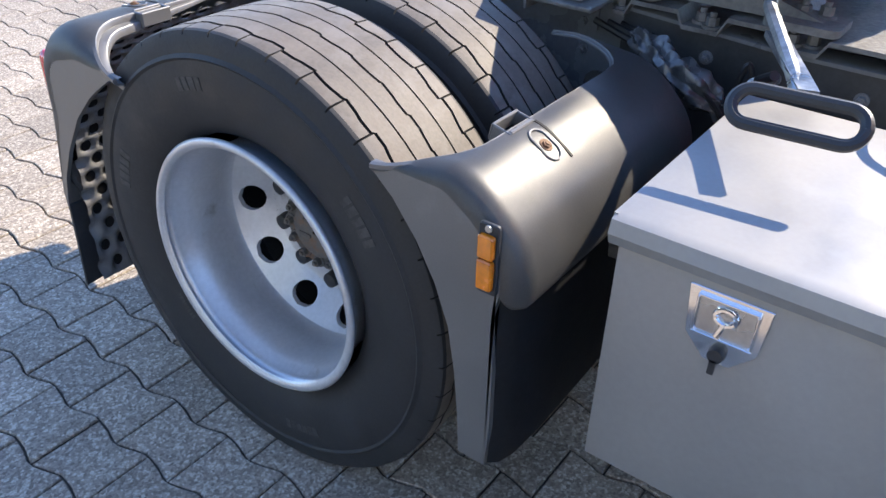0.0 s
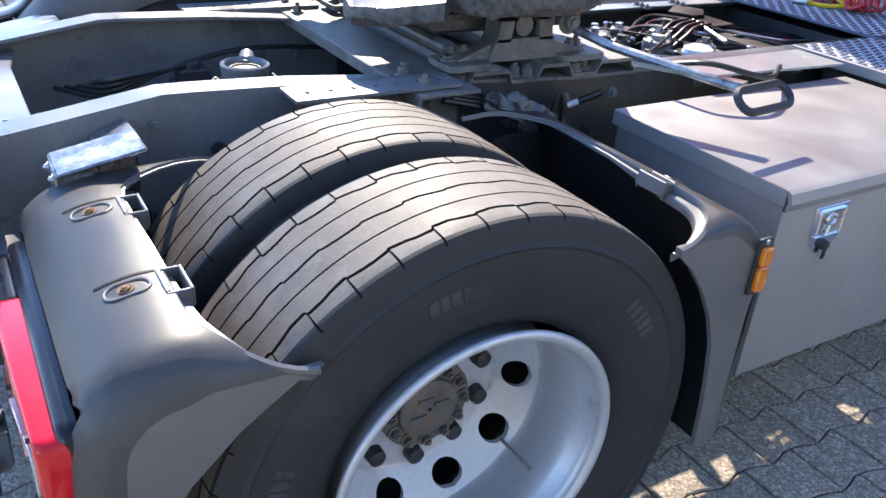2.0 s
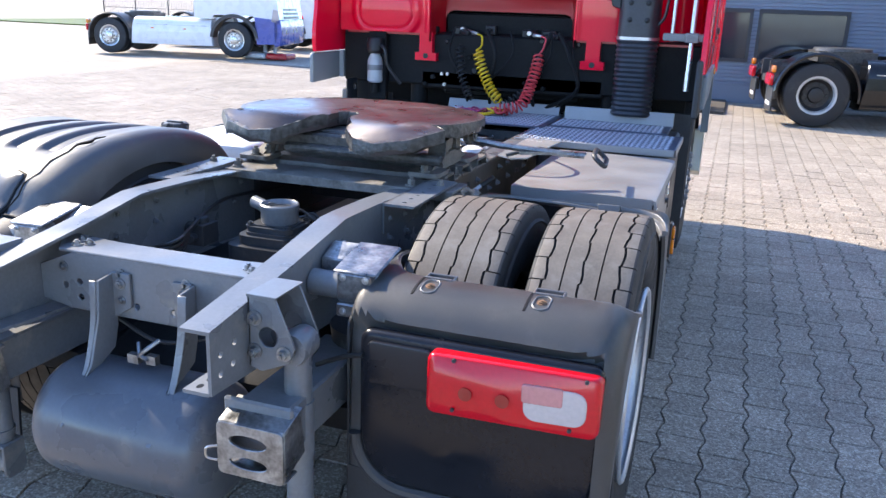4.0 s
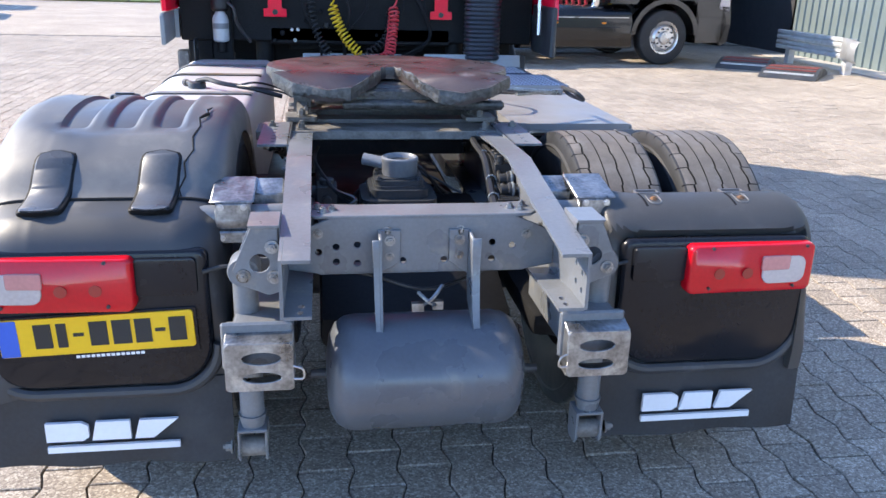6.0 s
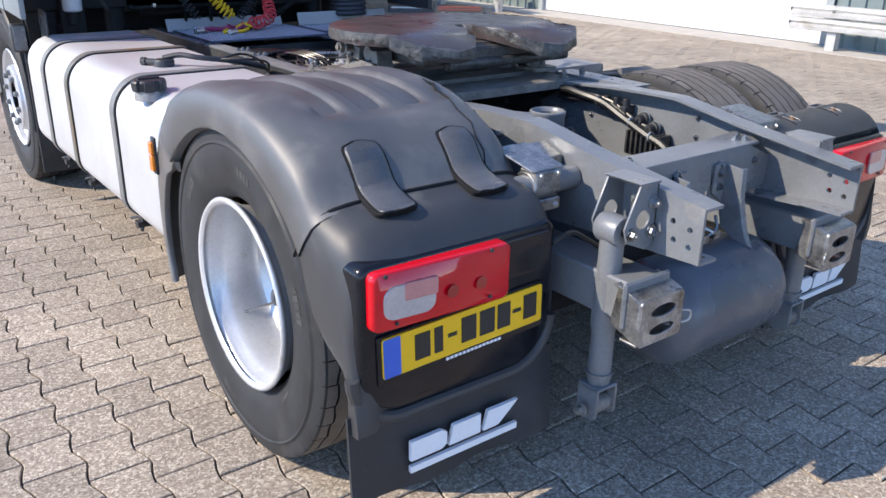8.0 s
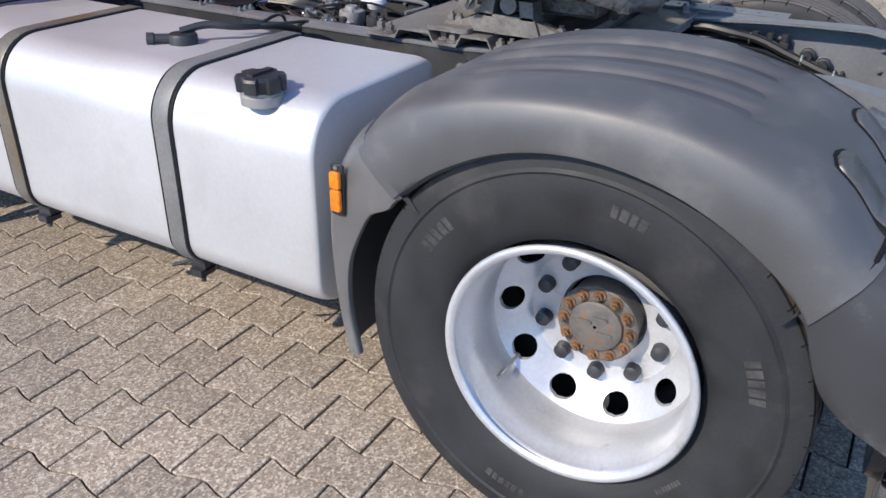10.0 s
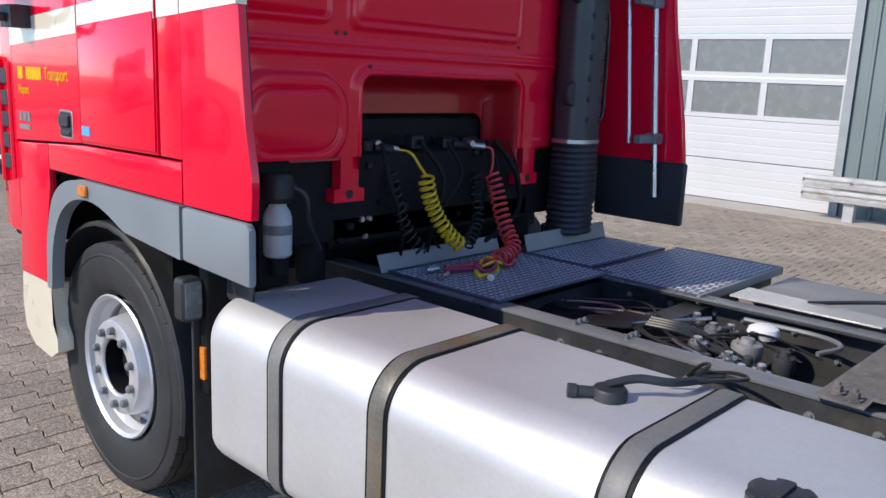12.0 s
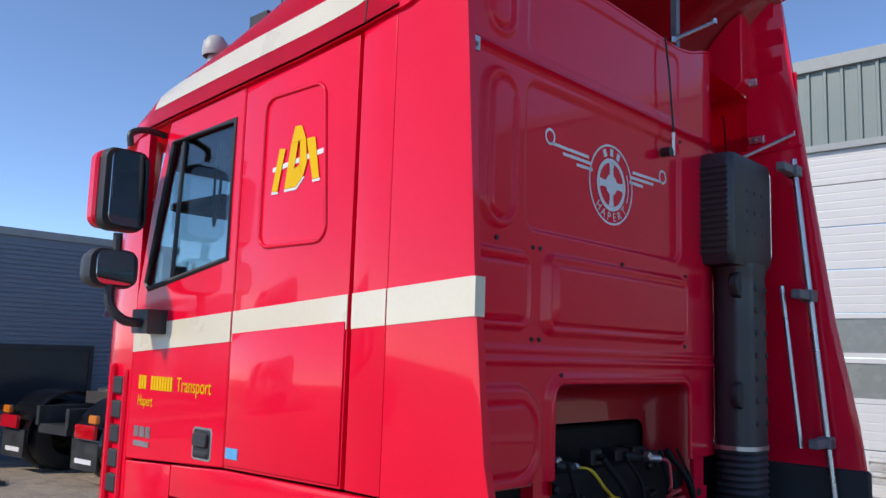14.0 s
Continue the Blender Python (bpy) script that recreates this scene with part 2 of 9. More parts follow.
PAVER = paver_mat("paving_stone", False)
PAVER_FAR = paver_mat("paving_stones_joined", True)
SAND = mat("joint_sand", (0.075, 0.064, 0.052), 0.95, var=0.3, scale=20, bump=0.4)

# ---- building helpers ----
def thing(name, base, label, category, group="", kind=""):
    ob = new(name)
    ob.matrix_basis = Matrix.Translation(base)
    ob.empty_display_size = 0.2
    return tagged(ob, label, category, group, kind)


def finish(bm, sharp=0.6, bevel=0.0, seg=1):
    if bevel:
        es = [e for e in bm.edges if len(e.link_faces) == 2 and e.calc_face_angle(0) > 0.5]
        bmesh.ops.bevel(bm, geom=es, offset=bevel, segments=seg, affect='EDGES', profile=0.6)
    bm.normal_update()
    for f in bm.faces:
        f.smooth = True
    for e in bm.edges:
        e.smooth = not (len(e.link_faces) == 2 and e.calc_face_angle(0) > sharp)
    return bm


def part(name, bm, material, parent=None, label="", bevel=0.0, seg=1, sharp=0.6, normals=True):
    """One mesh object, built in world places, under a thing or a part."""
    if normals:
        bmesh.ops.recalc_face_normals(bm, faces=bm.faces)
    finish(bm, sharp, bevel, seg)
    me = bpy.data.meshes.new(name)
    bm.to_mesh(me)
    bm.free()
    if name in APART:
        return split_part(name, me, material, parent, label)
    for m in (material if isinstance(material, (list, tuple)) else [material]):
        me.materials.append(m)
    ob = new(name, me)
    if parent is not None:
        ob.parent = parent
        if parent.type == 'EMPTY':
            ob.matrix_parent_inverse = parent.matrix_basis.inverted()
    if label:
        ob["label"] = label
    return ob


APART = {"cab_floor", "hub_mark", "tool_box_arm", "plate_bars", "wing_bracket", "engine_block", "mirror_arm", "hose_coupling", "bracket_bolt", "wheel_nuts", "hub_bolts", "rail_bolts", "cross_member_bolts", "web_hole", "plate_bolts", "lens_screw", "bulb_shadow", "amber_lens",
         "clamp_bolt", "intake_louvre", "duct_dimple", "corner_vane", "corner_vane_frame", "wall_plugs", "door_lettering", "fairing_stay", "fairing_hinge", "barrier_bolts",
         "grille", "coupling_pedestal", "dealer_bars", "hose_coupling_head", "maker_badge", "side_marker", "pipe_clamp", "fairing_pipe", "end_cap", "flap_emblem", "drain_valve"}


def split_part(name, me, material, parent, label):
    """The loose pieces of a mesh as objects of their own; pieces that touch stay one."""
    n = len(me.vertices)
    root = list(range(n))

    def find(i):
        while root[i] != i:
            root[i] = root[root[i]]
            i = root[i]
        return i
    for e in me.edges:
        a, b = find(e.vertices[0]), find(e.vertices[1])
        if a != b:
            root[a] = b
    groups = {}
    for i in range(n):
        groups.setdefault(find(i), []).append(i)
    co = np.empty(n * 3)
    me.vertices.foreach_get("co", co)
    co = co.reshape(-1, 3)
    sets = []
    for ids in groups.values():
        lo, hi = co[ids].min(0) - 5e-4, co[ids].max(0) + 5e-4
        hit = [q for q in sets if (lo <= q[1]).all() and (q[0] <= hi).all()]
        sets = [q for q in sets if not any(q is h for h in hit)]
        for q in hit:
            lo, hi, ids = np.minimum(lo, q[0]), np.maximum(hi, q[1]), ids + q[2]
        sets.append((lo, hi, ids))
    owner = {}
    for k, q in enumerate(sets):
        for i in q[2]:
            owner[i] = k
    faces = [[] for _ in sets]
    for p in me.polygons:
        faces[owner[p.vertices[0]]].append(p)
    last = None
    plain = name[:-1] if name.endswith("s") and not name.endswith("ss") else name
    for q, fs in zip(sets, faces):
        ids = sorted(q[2])
        at = {i: k for k, i in enumerate(ids)}
        sub = bpy.data.meshes.new(plain)
        sub.from_pydata([tuple(co[i]) for i in ids], [], [tuple(at[v] for v in p.vertices) for p in fs])
        sub.materials.append(material)
        sub.shade_smooth()
        sub.set_sharp_from_angle(angle=0.6)
        last = new(plain, sub)
        if parent is not None:
            last.parent = parent
            if parent.type == 'EMPTY':
                last.matrix_parent_inverse = parent.matrix_basis.inverted()
        if label:
            last["label"] = label
    bpy.data.meshes.remove(me)
    return last


def B():
    return bmesh.new()


def box(bm, x0, x1, y0, y1, z0, z1, m=None, mi=0):
    vs = [bm.verts.new((x, y, z)) for x in (x0, x1) for y in (y0, y1) for z in (z0, z1)]
    for ids in ((0, 1, 3, 2), (4, 6, 7, 5), (0, 4, 5, 1), (2, 3, 7, 6), (0, 2, 6, 4), (1, 5, 7, 3)):
        f = bm.faces.new([vs[i] for i in ids])
        f.material_index = mi
    if m is not None:
        for v in vs:
            v.co = m @ v.co
    return bm


def loft(bm, rings, closed=True, caps=True, mi=0):
    """Skin rings of equal count. closed: each ring is a loop."""
    vr = [[bm.verts.new(p) for p in r] for r in rings]
    n = len(rings[0])
    for a, b in zip(vr, vr[1:]):
        for i in range(n if closed else n - 1):
            j = (i + 1) % n
            f = bm.faces.new((a[i], a[j], b[j], b[i]))
            f.material_index = mi
    if caps and closed:
        for r in (vr[0], vr[-1]):
            f = bm.faces.new(r)
            f.material_index = mi
    return vr


def prism(bm, pts, axis, a, b, mi=0):
    """A polygon in the two other axes (in order x, y, z) pushed from a to b along the axis."""
    def at(p, h):
        return {"x": (h, p[0], p[1]), "y": (p[0], h, p[1]), "z": (p[0], p[1], h)}[axis]
    loft(bm, [[at(p, a) for p in pts], [at(p, b) for p in pts]], mi=mi)
    return bm


def basis(d):
    d = Vector(d).normalized()
    u = d.orthogonal().normalized()
    if abs(d.z) < 0.95:
        u = d.cross(Vector((0, 0, 1))).normalized()
    return u, d.cross(u).normalized(), d


def cyl(bm, p0, p1, r0, r1=None, seg=16, caps=True, mi=0):
    p0, p1 = Vector(p0), Vector(p1)
    r1 = r0 if r1 is None else r1
    u, v, _ = basis(p1 - p0)
    ring = lambda p, r: [p + (u * math.cos(a) + v * math.sin(a)) * r for a in (2 * math.pi * i / seg for i in range(seg))]  # noqa: E731
    loft(bm, [ring(p0, r0), ring(p1, r1)], caps=caps, mi=mi)
    return bm


def tube(bm, pts, r, seg=8, mi=0, closed=False):
    pts = [Vector(p) for p in pts]
    n = len(pts)
    rings, up = [], None
    for i, p in enumerate(pts):
        if closed:
            d = pts[(i + 1) % n] - pts[i - 1]
        else:
            d = pts[min(i + 1, n - 1)] - pts[max(i - 1, 0)]
        d.normalize()
        if up is None:
            up = d.orthogonal().normalized()
        up = (up - d * up.dot(d)).normalized()
        w = d.cross(up)
        rr = r[i] if isinstance(r, (list, tuple)) else r
        rings.append([p + (up * math.cos(a) + w * math.sin(a)) * rr for a in (2 * math.pi * k / seg for k in range(seg))])
    if closed:
        vr = loft(bm, rings, caps=False, mi=mi)
        a, b = vr[-1], vr[0]
        k0 = min(range(seg), key=lambda k: (a[0].co - b[k].co).length)
        for i in range(seg):
            bm.faces.new((a[i], a[(i + 1) % seg], b[(i + 1 + k0) % seg], b[(i + k0) % seg]))
    else:
        loft(bm, rings, mi=mi)
    return bm


def smooth(pts, n=6):
    """A Catmull-Rom curve through points of any dimension."""
    P = [np.array(p, float) for p in pts]
    P = [2 * P[0] - P[1]] + P + [2 * P[-1] - P[-2]]
    out = []
    for i in range(1, len(P) - 2):
        for k in range(n):
            t = k / n
            a, b, c, d = P[i - 1:i + 3]
            out.append(0.5 * (2 * b + (c - a) * t + (2 * a - 5 * b + 4 * c - d) * t * t + (3 * b - a - 3 * c + d) * t ** 3))
    out.append(P[-2])
    return [tuple(float(v) for v in p) for p in out]


def lathe(bm, prof, c, axis="x", seg=48, sign=1, mi=0, closed=False):
    """Turn (r, h) round an axis through c; h runs along the axis times sign."""
    c = Vector(c)
    rings = []
    for r, h in prof:
        ring = []
        for i in range(seg):
            a = 2 * math.pi * i / seg
            ca, sa = r * math.cos(a), r * math.sin(a)
            ring.append(c + {"x": Vector((h * sign, ca, sa)), "y": Vector((ca, h * sign, sa)), "z": Vector((ca, sa, h * sign))}[axis])
        rings.append(ring)
    if closed:
        rings.append(rings[0])
        vr = loft(bm, rings, caps=False, mi=mi)
        bmesh.ops.remove_doubles(bm, verts=vr[0] + vr[-1], dist=1e-6)
    else:
        loft(bm, rings, caps=False, mi=mi)
    return bm


def bolt(bm, p, d, r=0.012, h=0.012, washer=True, mi=0):
    p, d = Vector(p), Vector(d).normalized()
    if washer:
        cyl(bm, p, p + d * h * 0.25, r * 1.45, seg=12, mi=mi)
    cyl(bm, p, p + d * h, r, r * 0.94, seg=6, mi=mi)
    cyl(bm, p + d * h, p + d * h * 1.4, r * 0.5, seg=8, mi=mi)
    return bm


def rrect(x0, x1, y0, y1, r, n=5):
    """A rounded rectangle's outline, counter-clockwise."""
    rr = r if isinstance(r, (list, tuple)) else (r,) * 4
    pts = []
    for (cx, cy, a0), q in zip(((x1, y1, 0), (x0, y1, 90), (x0, y0, 180), (x1, y0, 270)), rr):
        mx, my = cx - q * (1 if cx == x1 else -1), cy - q * (1 if cy == y1 else -1)
        for k in range(n + 1):
            a = radians(a0 + 90 * k / n)
            pts.append((mx + q * math.cos(a), my + q * math.sin(a)))
    return pts


def clear_sheet(bm, outline, axis, a, b, holes, seg=12):
    """A plate with round or oval openings: holes are (u, v, ru, rv). The outline is convex."""
    from_ = B()
    def at(p, h):
        return {"x": (h, p[0], p[1]), "y": (p[0], h, p[1]), "z": (p[0], p[1], h)}[axis]
    edges = []
    vo = [from_.verts.new(at(p, a)) for p in outline]
    edges += [from_.edges.new((vo[i - 1], vo[i])) for i in range(len(vo))]
    for u, v, ru, rv in holes:
        vh = [from_.verts.new(at((u + ru * math.cos(t), v + rv * math.sin(t)), a)) for t in (2 * math.pi * k / seg for k in range(seg))]
        edges += [from_.edges.new((vh[i - 1], vh[i])) for i in range(seg)]
    bmesh.ops.triangle_fill(from_, edges=edges, use_beauty=True)
    faces = [f for f in from_.faces]
    for f in faces:
        c = f.calc_center_median()
        uv = [c[i] for i in range(3) if "xyz"[i] != axis]
        if any(((uv[0] - u) / ru) ** 2 + ((uv[1] - v) / rv) ** 2 < 0.9 for u, v, ru, rv in holes):
            from_.faces.remove(f)
    ext = bmesh.ops.extrude_face_region(from_, geom=list(from_.faces))
    off = {"x": (b - a, 0, 0), "y": (0, b - a, 0), "z": (0, 0, b - a)}[axis]
    bmesh.ops.translate(from_, verts=[g for g in ext["geom"] if isinstance(g, bmesh.types.BMVert)], vec=off)
    me = bpy.data.meshes.new("tmp_sheet")
    from_.to_mesh(me)
    from_.free()
    bm.from_mesh(me)
    bpy.data.meshes.remove(me)
    return bm


# ---- the truck: chassis and running gear ----
truck = thing("truck", (0, 2.0, 0), "red and cream tractor truck with bare rear chassis, parked on pavers", "truck")
AXZ = 0.525
R_TYRE = 0.530


def rail_top(y):
    return float(np.interp(y, [-1.02, -0.62, -0.33, -0.05, 0.40, 0.80, 3.2], [0.938, 0.992, 1.040, 1.032, 1.000, 0.975, 0.965]))


def rail_low(y):
    return float(np.interp(y, [-1.02, -0.62, -0.33, 0.4, 3.2], [0.785, 0.765, 0.745, 0.72, 0.70]))


# rails: C sections that rise over the axle
for s in (-1, 1):
    bm = B()
    rings = []
    for y in np.linspace(-0.870, 0.42, 18):
        zt, zb, t = rail_top(y), rail_low(y), 0.009
        w = 0.078
        sec = [(0.395, zt), (0.395, zb), (0.395 - w, zb), (0.395 - w, zb + t), (0.395 - t, zb + t), (0.395 - t, zt - t), (0.395 - w, zt - t), (0.395 - w, zt)]
        rings.append([(s * x, float(y), z) for x, z in sec])
    loft(bm, rings)
    # the tail of the web, drilled through
    HOLES = ((-0.917, 0.882), (-0.973, 0.872), (-0.925, 0.832), (-0.975, 0.824))
    clear_sheet(bm, [(-1.012, rail_low(-1.012)), (-0.870, rail_low(-0.87)), (-0.870, rail_top(-0.87)), (-1.012, rail_top(-1.012))], "x", s * 0.395, s * 0.386, [(y, z, 0.0088, 0.0088) for y, z in HOLES], 14)
    prism(bm, [(-1.012, rail_top(-1.012)), (-0.870, rail_top(-0.87)), (-0.870, rail_top(-0.87) - 0.009), (-1.012, rail_top(-1.012) - 0.009)], "x", *sorted((s * 0.3855, s * 0.317)))
    clear_sheet(bm, [(0.317, -1.012), (0.3855, -1.012), (0.3855, -0.870), (0.317, -0.870)] if s > 0 else [(-0.3855, -1.012), (-0.317, -1.012), (-0.317, -0.870), (-0.3855, -0.870)], "z", rail_low(-0.94), rail_low(-0.94) + 0.009, [(s * 0.345, -0.985, 0.008, 0.012), (s * 0.345, -0.945, 0.008, 0.012)], 14)
    rail = part("chassis_rail", bm, CHASSIS, truck, "grey painted steel frame rail")
    # front length: shade on its web is put into the darker colour
    bm = B()
    rings = []
    for y in np.concatenate([np.linspace(0.42, 0.8, 6), np.linspace(1.0, 4.6, 10)]):
        zt, zb = rail_top(y), rail_low(y)
        sec = [(0.395, zt), (0.395, zb), (0.317, zb), (0.317, zb + 0.009), (0.386, zb + 0.009), (0.386, zt - 0.009), (0.317, zt - 0.009), (0.317, zt)]
        rings.append([(s * x, float(y), z) for x, z in sec])
    loft(bm, rings)
    part("rail_front", bm, OILY_SHADED, rail, "oily front length of the rail, darkened for its shade", bevel=0.0)
    # lighter strip: sunlight on the top flange is put into the colour
    bm = B()
    rings = []
    for y in np.concatenate([np.linspace(0.425, 0.8, 6), np.linspace(1.0, 3.2, 8)]):
        zt = rail_top(y)
        rings.append([(s * x, float(y), z) for x, z in ((0.4005, zt - 0.006), (0.401, zt + 0.002), (0.398, zt + 0.0045), (0.318, zt + 0.0045), (0.318, zt + 0.001))])
    loft(bm, rings)
    part("rail_flange", bm, CHASSIS, rail, "upper flange of the rail, lighter to show sunlight", sharp=0.8)
    # bolt heads on the web
    bm = B()
    for y in np.linspace(-0.55, 3.0, 22):
        for k in (0.06, 0.13):
            if random.random() < 0.75:
                bolt(bm, (s * 0.395, y + random.uniform(-0.03, 0.03), rail_top(y) - k), (s, 0, 0), 0.011, 0.014)
                bolt(bm, (s * 0.386, y + random.uniform(-0.03, 0.03), rail_top(y) - k), (-s, 0, 0), 0.009, 0.012)
    part("rail_bolts", bm, CHASSIS, rail, "grey bolts")
    # perforated angle strips on the outside of the rails
    bm = B()
    clear_sheet(bm, rrect(0.40, 0.505, -0.075, 0.36, 0.006), "z", 1.022, 1.030, [(0.455, y, 0.009, 0.006) for y in np.arange(-0.03, 0.34, 0.058)])
    if s < 0:
        for v in bm.verts:
            v.co.x = -v.co.x
    box(bm, *sorted((s * 0.397, s * 0.404)), -0.075, 0.36, 0.93, 1.03)
    part("perforated_angle", bm, CHASSIS, truck, "grey perforated angle bracket", bevel=0.0)

# rear cross member: a pressed channel with gusseted ends
bm = B()
clear_sheet(bm, [(-0.385, 0.80), (-0.30, 0.785), (0.30, 0.785), (0.385, 0.80), (0.385, 0.90), (0.26, 0.952), (-0.26, 0.952), (-0.385, 0.90)], "y", -0.700, -0.692,
            [(x, z, 0.010, 0.010) for x, z in ((-0.30, 0.85), (-0.25, 0.865), (-0.19, 0.87), (-0.25, 0.82), (-0.19, 0.815), (-0.06, 0.82), (0.06, 0.82), (0.2, 0.87), (0.26, 0.86), (0.12, 0.87), (0.2, 0.82))])
prism(bm, [(-0.31, -0.702), (-0.26, -0.702), (0.26, -0.702), (0.31, -0.702), (0.375, -0.62), (0.375, -0.56), (0.20, -0.585), (-0.20, -0.585), (-0.375, -0.56), (-0.375, -0.62)], "z", 0.948, 0.957)
box(bm, -0.30, 0.30, -0.700, -0.62, 0.782, 0.790)
cross = part("rear_cross_member", bm, CHASSIS, truck, "grey pressed steel cross member", bevel=0.002)
bm = B()
for x, y in ((-0.285, -0.66), (-0.26, -0.64), (0.26, -0.64), (0.285, -0.66), (-0.30, -0.62), (0.30, -0.62)):
    bolt(bm, (x, y, 0.957), (0, 0, 1), 0.011, 0.012)
for x, z in ((-0.105, 0.91), (0.105, 0.91), (-0.30, 0.905), (0.30, 0.895)):
    bolt(bm, (x, -0.70, z), (0, -1, 0), 0.010, 0.012)
part("cross_member_bolts", bm, GALV, cross)
# middle cross member and gearbox tunnel parts under the coupling
for y in (0.95, 1.85, 2.35):
    bm = B()
    prism(bm, [(y - 0.05, 0.94), (y + 0.05, 0.94), (y + 0.05, 0.78), (y + 0.04, 0.78), (y + 0.04, 0.93), (y - 0.04, 0.93), (y - 0.04, 0.78), (y - 0.05, 0.78)], "x", -0.385, 0.385)
    part("cross_member", bm, CHASSIS_DARK, truck)

# compressed-air tank across the tail
bm = B()
prof = [(0.0, -0.285), (0.06, -0.284), (0.11, -0.276), (0.145, -0.258), (0.163, -0.232), (0.168, -0.20), (0.168, 0.20), (0.163, 0.232), (0.145, 0.258), (0.11, 0.276), (0.06, 0.284), (0.0, 0.285)]
lathe(bm, [(max(r, 0.002), h) for r, h in prof], (0, -0.765, 0.505), "x", 48)
airtank = part("air_tank", bm, mat("tank_paint", (0.095, 0.105, 0.122), 0.30, 0.1, var=0.12, dirt=(0.17, 0.165, 0.16), dirt_at=0.64, dirt_scale=6), truck, "dark grey cylindrical compressed-air tank")
bm = B()
cyl(bm, (0.03, -0.77, 0.345), (0.03, -0.77, 0.305), 0.011, 0.009, 10)
tube(bm, [(0.03, -0.77, 0.31), (0.02, -0.775, 0.295), (0.03, -0.78, 0.28)], 0.003, 6)
cyl(bm, (0.283, -0.78, 0.50), (0.335, -0.78, 0.50), 0.016, 0.012, 10)
cyl(bm, (-0.283, -0.76, 0.50), (-0.33, -0.76, 0.50), 0.016, 0.012, 10)
part("drain_valve", bm, CHASSIS_DARK, airtank)
for x in (-0.128, 0.132):
    bm = B()
    prism(bm, [(-0.702, 0.912), (-0.765, 0.905), (-0.775, 0.80), (-0.815, 0.68), (-0.925, 0.555), (-0.93, 0.53), (-0.90, 0.60), (-0.80, 0.66), (-0.72, 0.70), (-0.702, 0.76)][::-1], "x", x - 0.004, x + 0.004)
    prism(bm, [(x - 0.004, 0.915), (x + (0.06 if x < 0 else -0.06), 0.915), (x + (0.06 if x < 0 else -0.06), 0.82), (x - 0.004, 0.78)], "y", -0.712, -0.702)
    lip = -0.024 if x < 0 else 0.024
    line = smooth([(-0.765, 0.905), (-0.775, 0.80), (-0.815, 0.68), (-0.87, 0.615), (-0.925, 0.555)], 4)
    loft(bm, [[(x - 0.003, y, z), (x + lip * (1 - 0.5 * k / (len(line) - 1)), y, z), (x + lip * (1 - 0.5 * k / (len(line) - 1)), y - 0.006, z - 0.002), (x - 0.003, y - 0.006, z - 0.002)] for k, (y, z) in enumerate(line)])
    br = part("tank_bracket", bm, CHASSIS, truck, "grey sheet steel tank bracket", bevel=0.0015)
    bm = B()
    bolt(bm, (x + (0.03 if x < 0 else -0.03), -0.712, 0.885), (0, -1, 0), 0.011, 0.012)
    bolt(bm, (x + (0.03 if x < 0 else -0.03), -0.712, 0.838), (0, -1, 0), 0.009, 0.010)
    part("bracket_bolt", bm, GALV, br)

# cable clips between the brackets
bm = B()
for a, b in (((-0.02, -0.76, 0.70), (0.05, -0.75, 0.76)), ((0.04, -0.76, 0.70), (-0.02, -0.75, 0.74))):
    tube(bm, smooth([a, ((a[0] + b[0]) / 2, a[1] - 0.02, (a[2] + b[2]) / 2), b]), 0.006, 6)
box(bm, -0.04, -0.005, -0.775, -0.755, 0.69, 0.715)
box(bm, 0.02, 0.05, -0.775, -0.755, 0.695, 0.72)
part("cable_connector", bm, GALV, truck, "pale cable connectors hanging on wires")

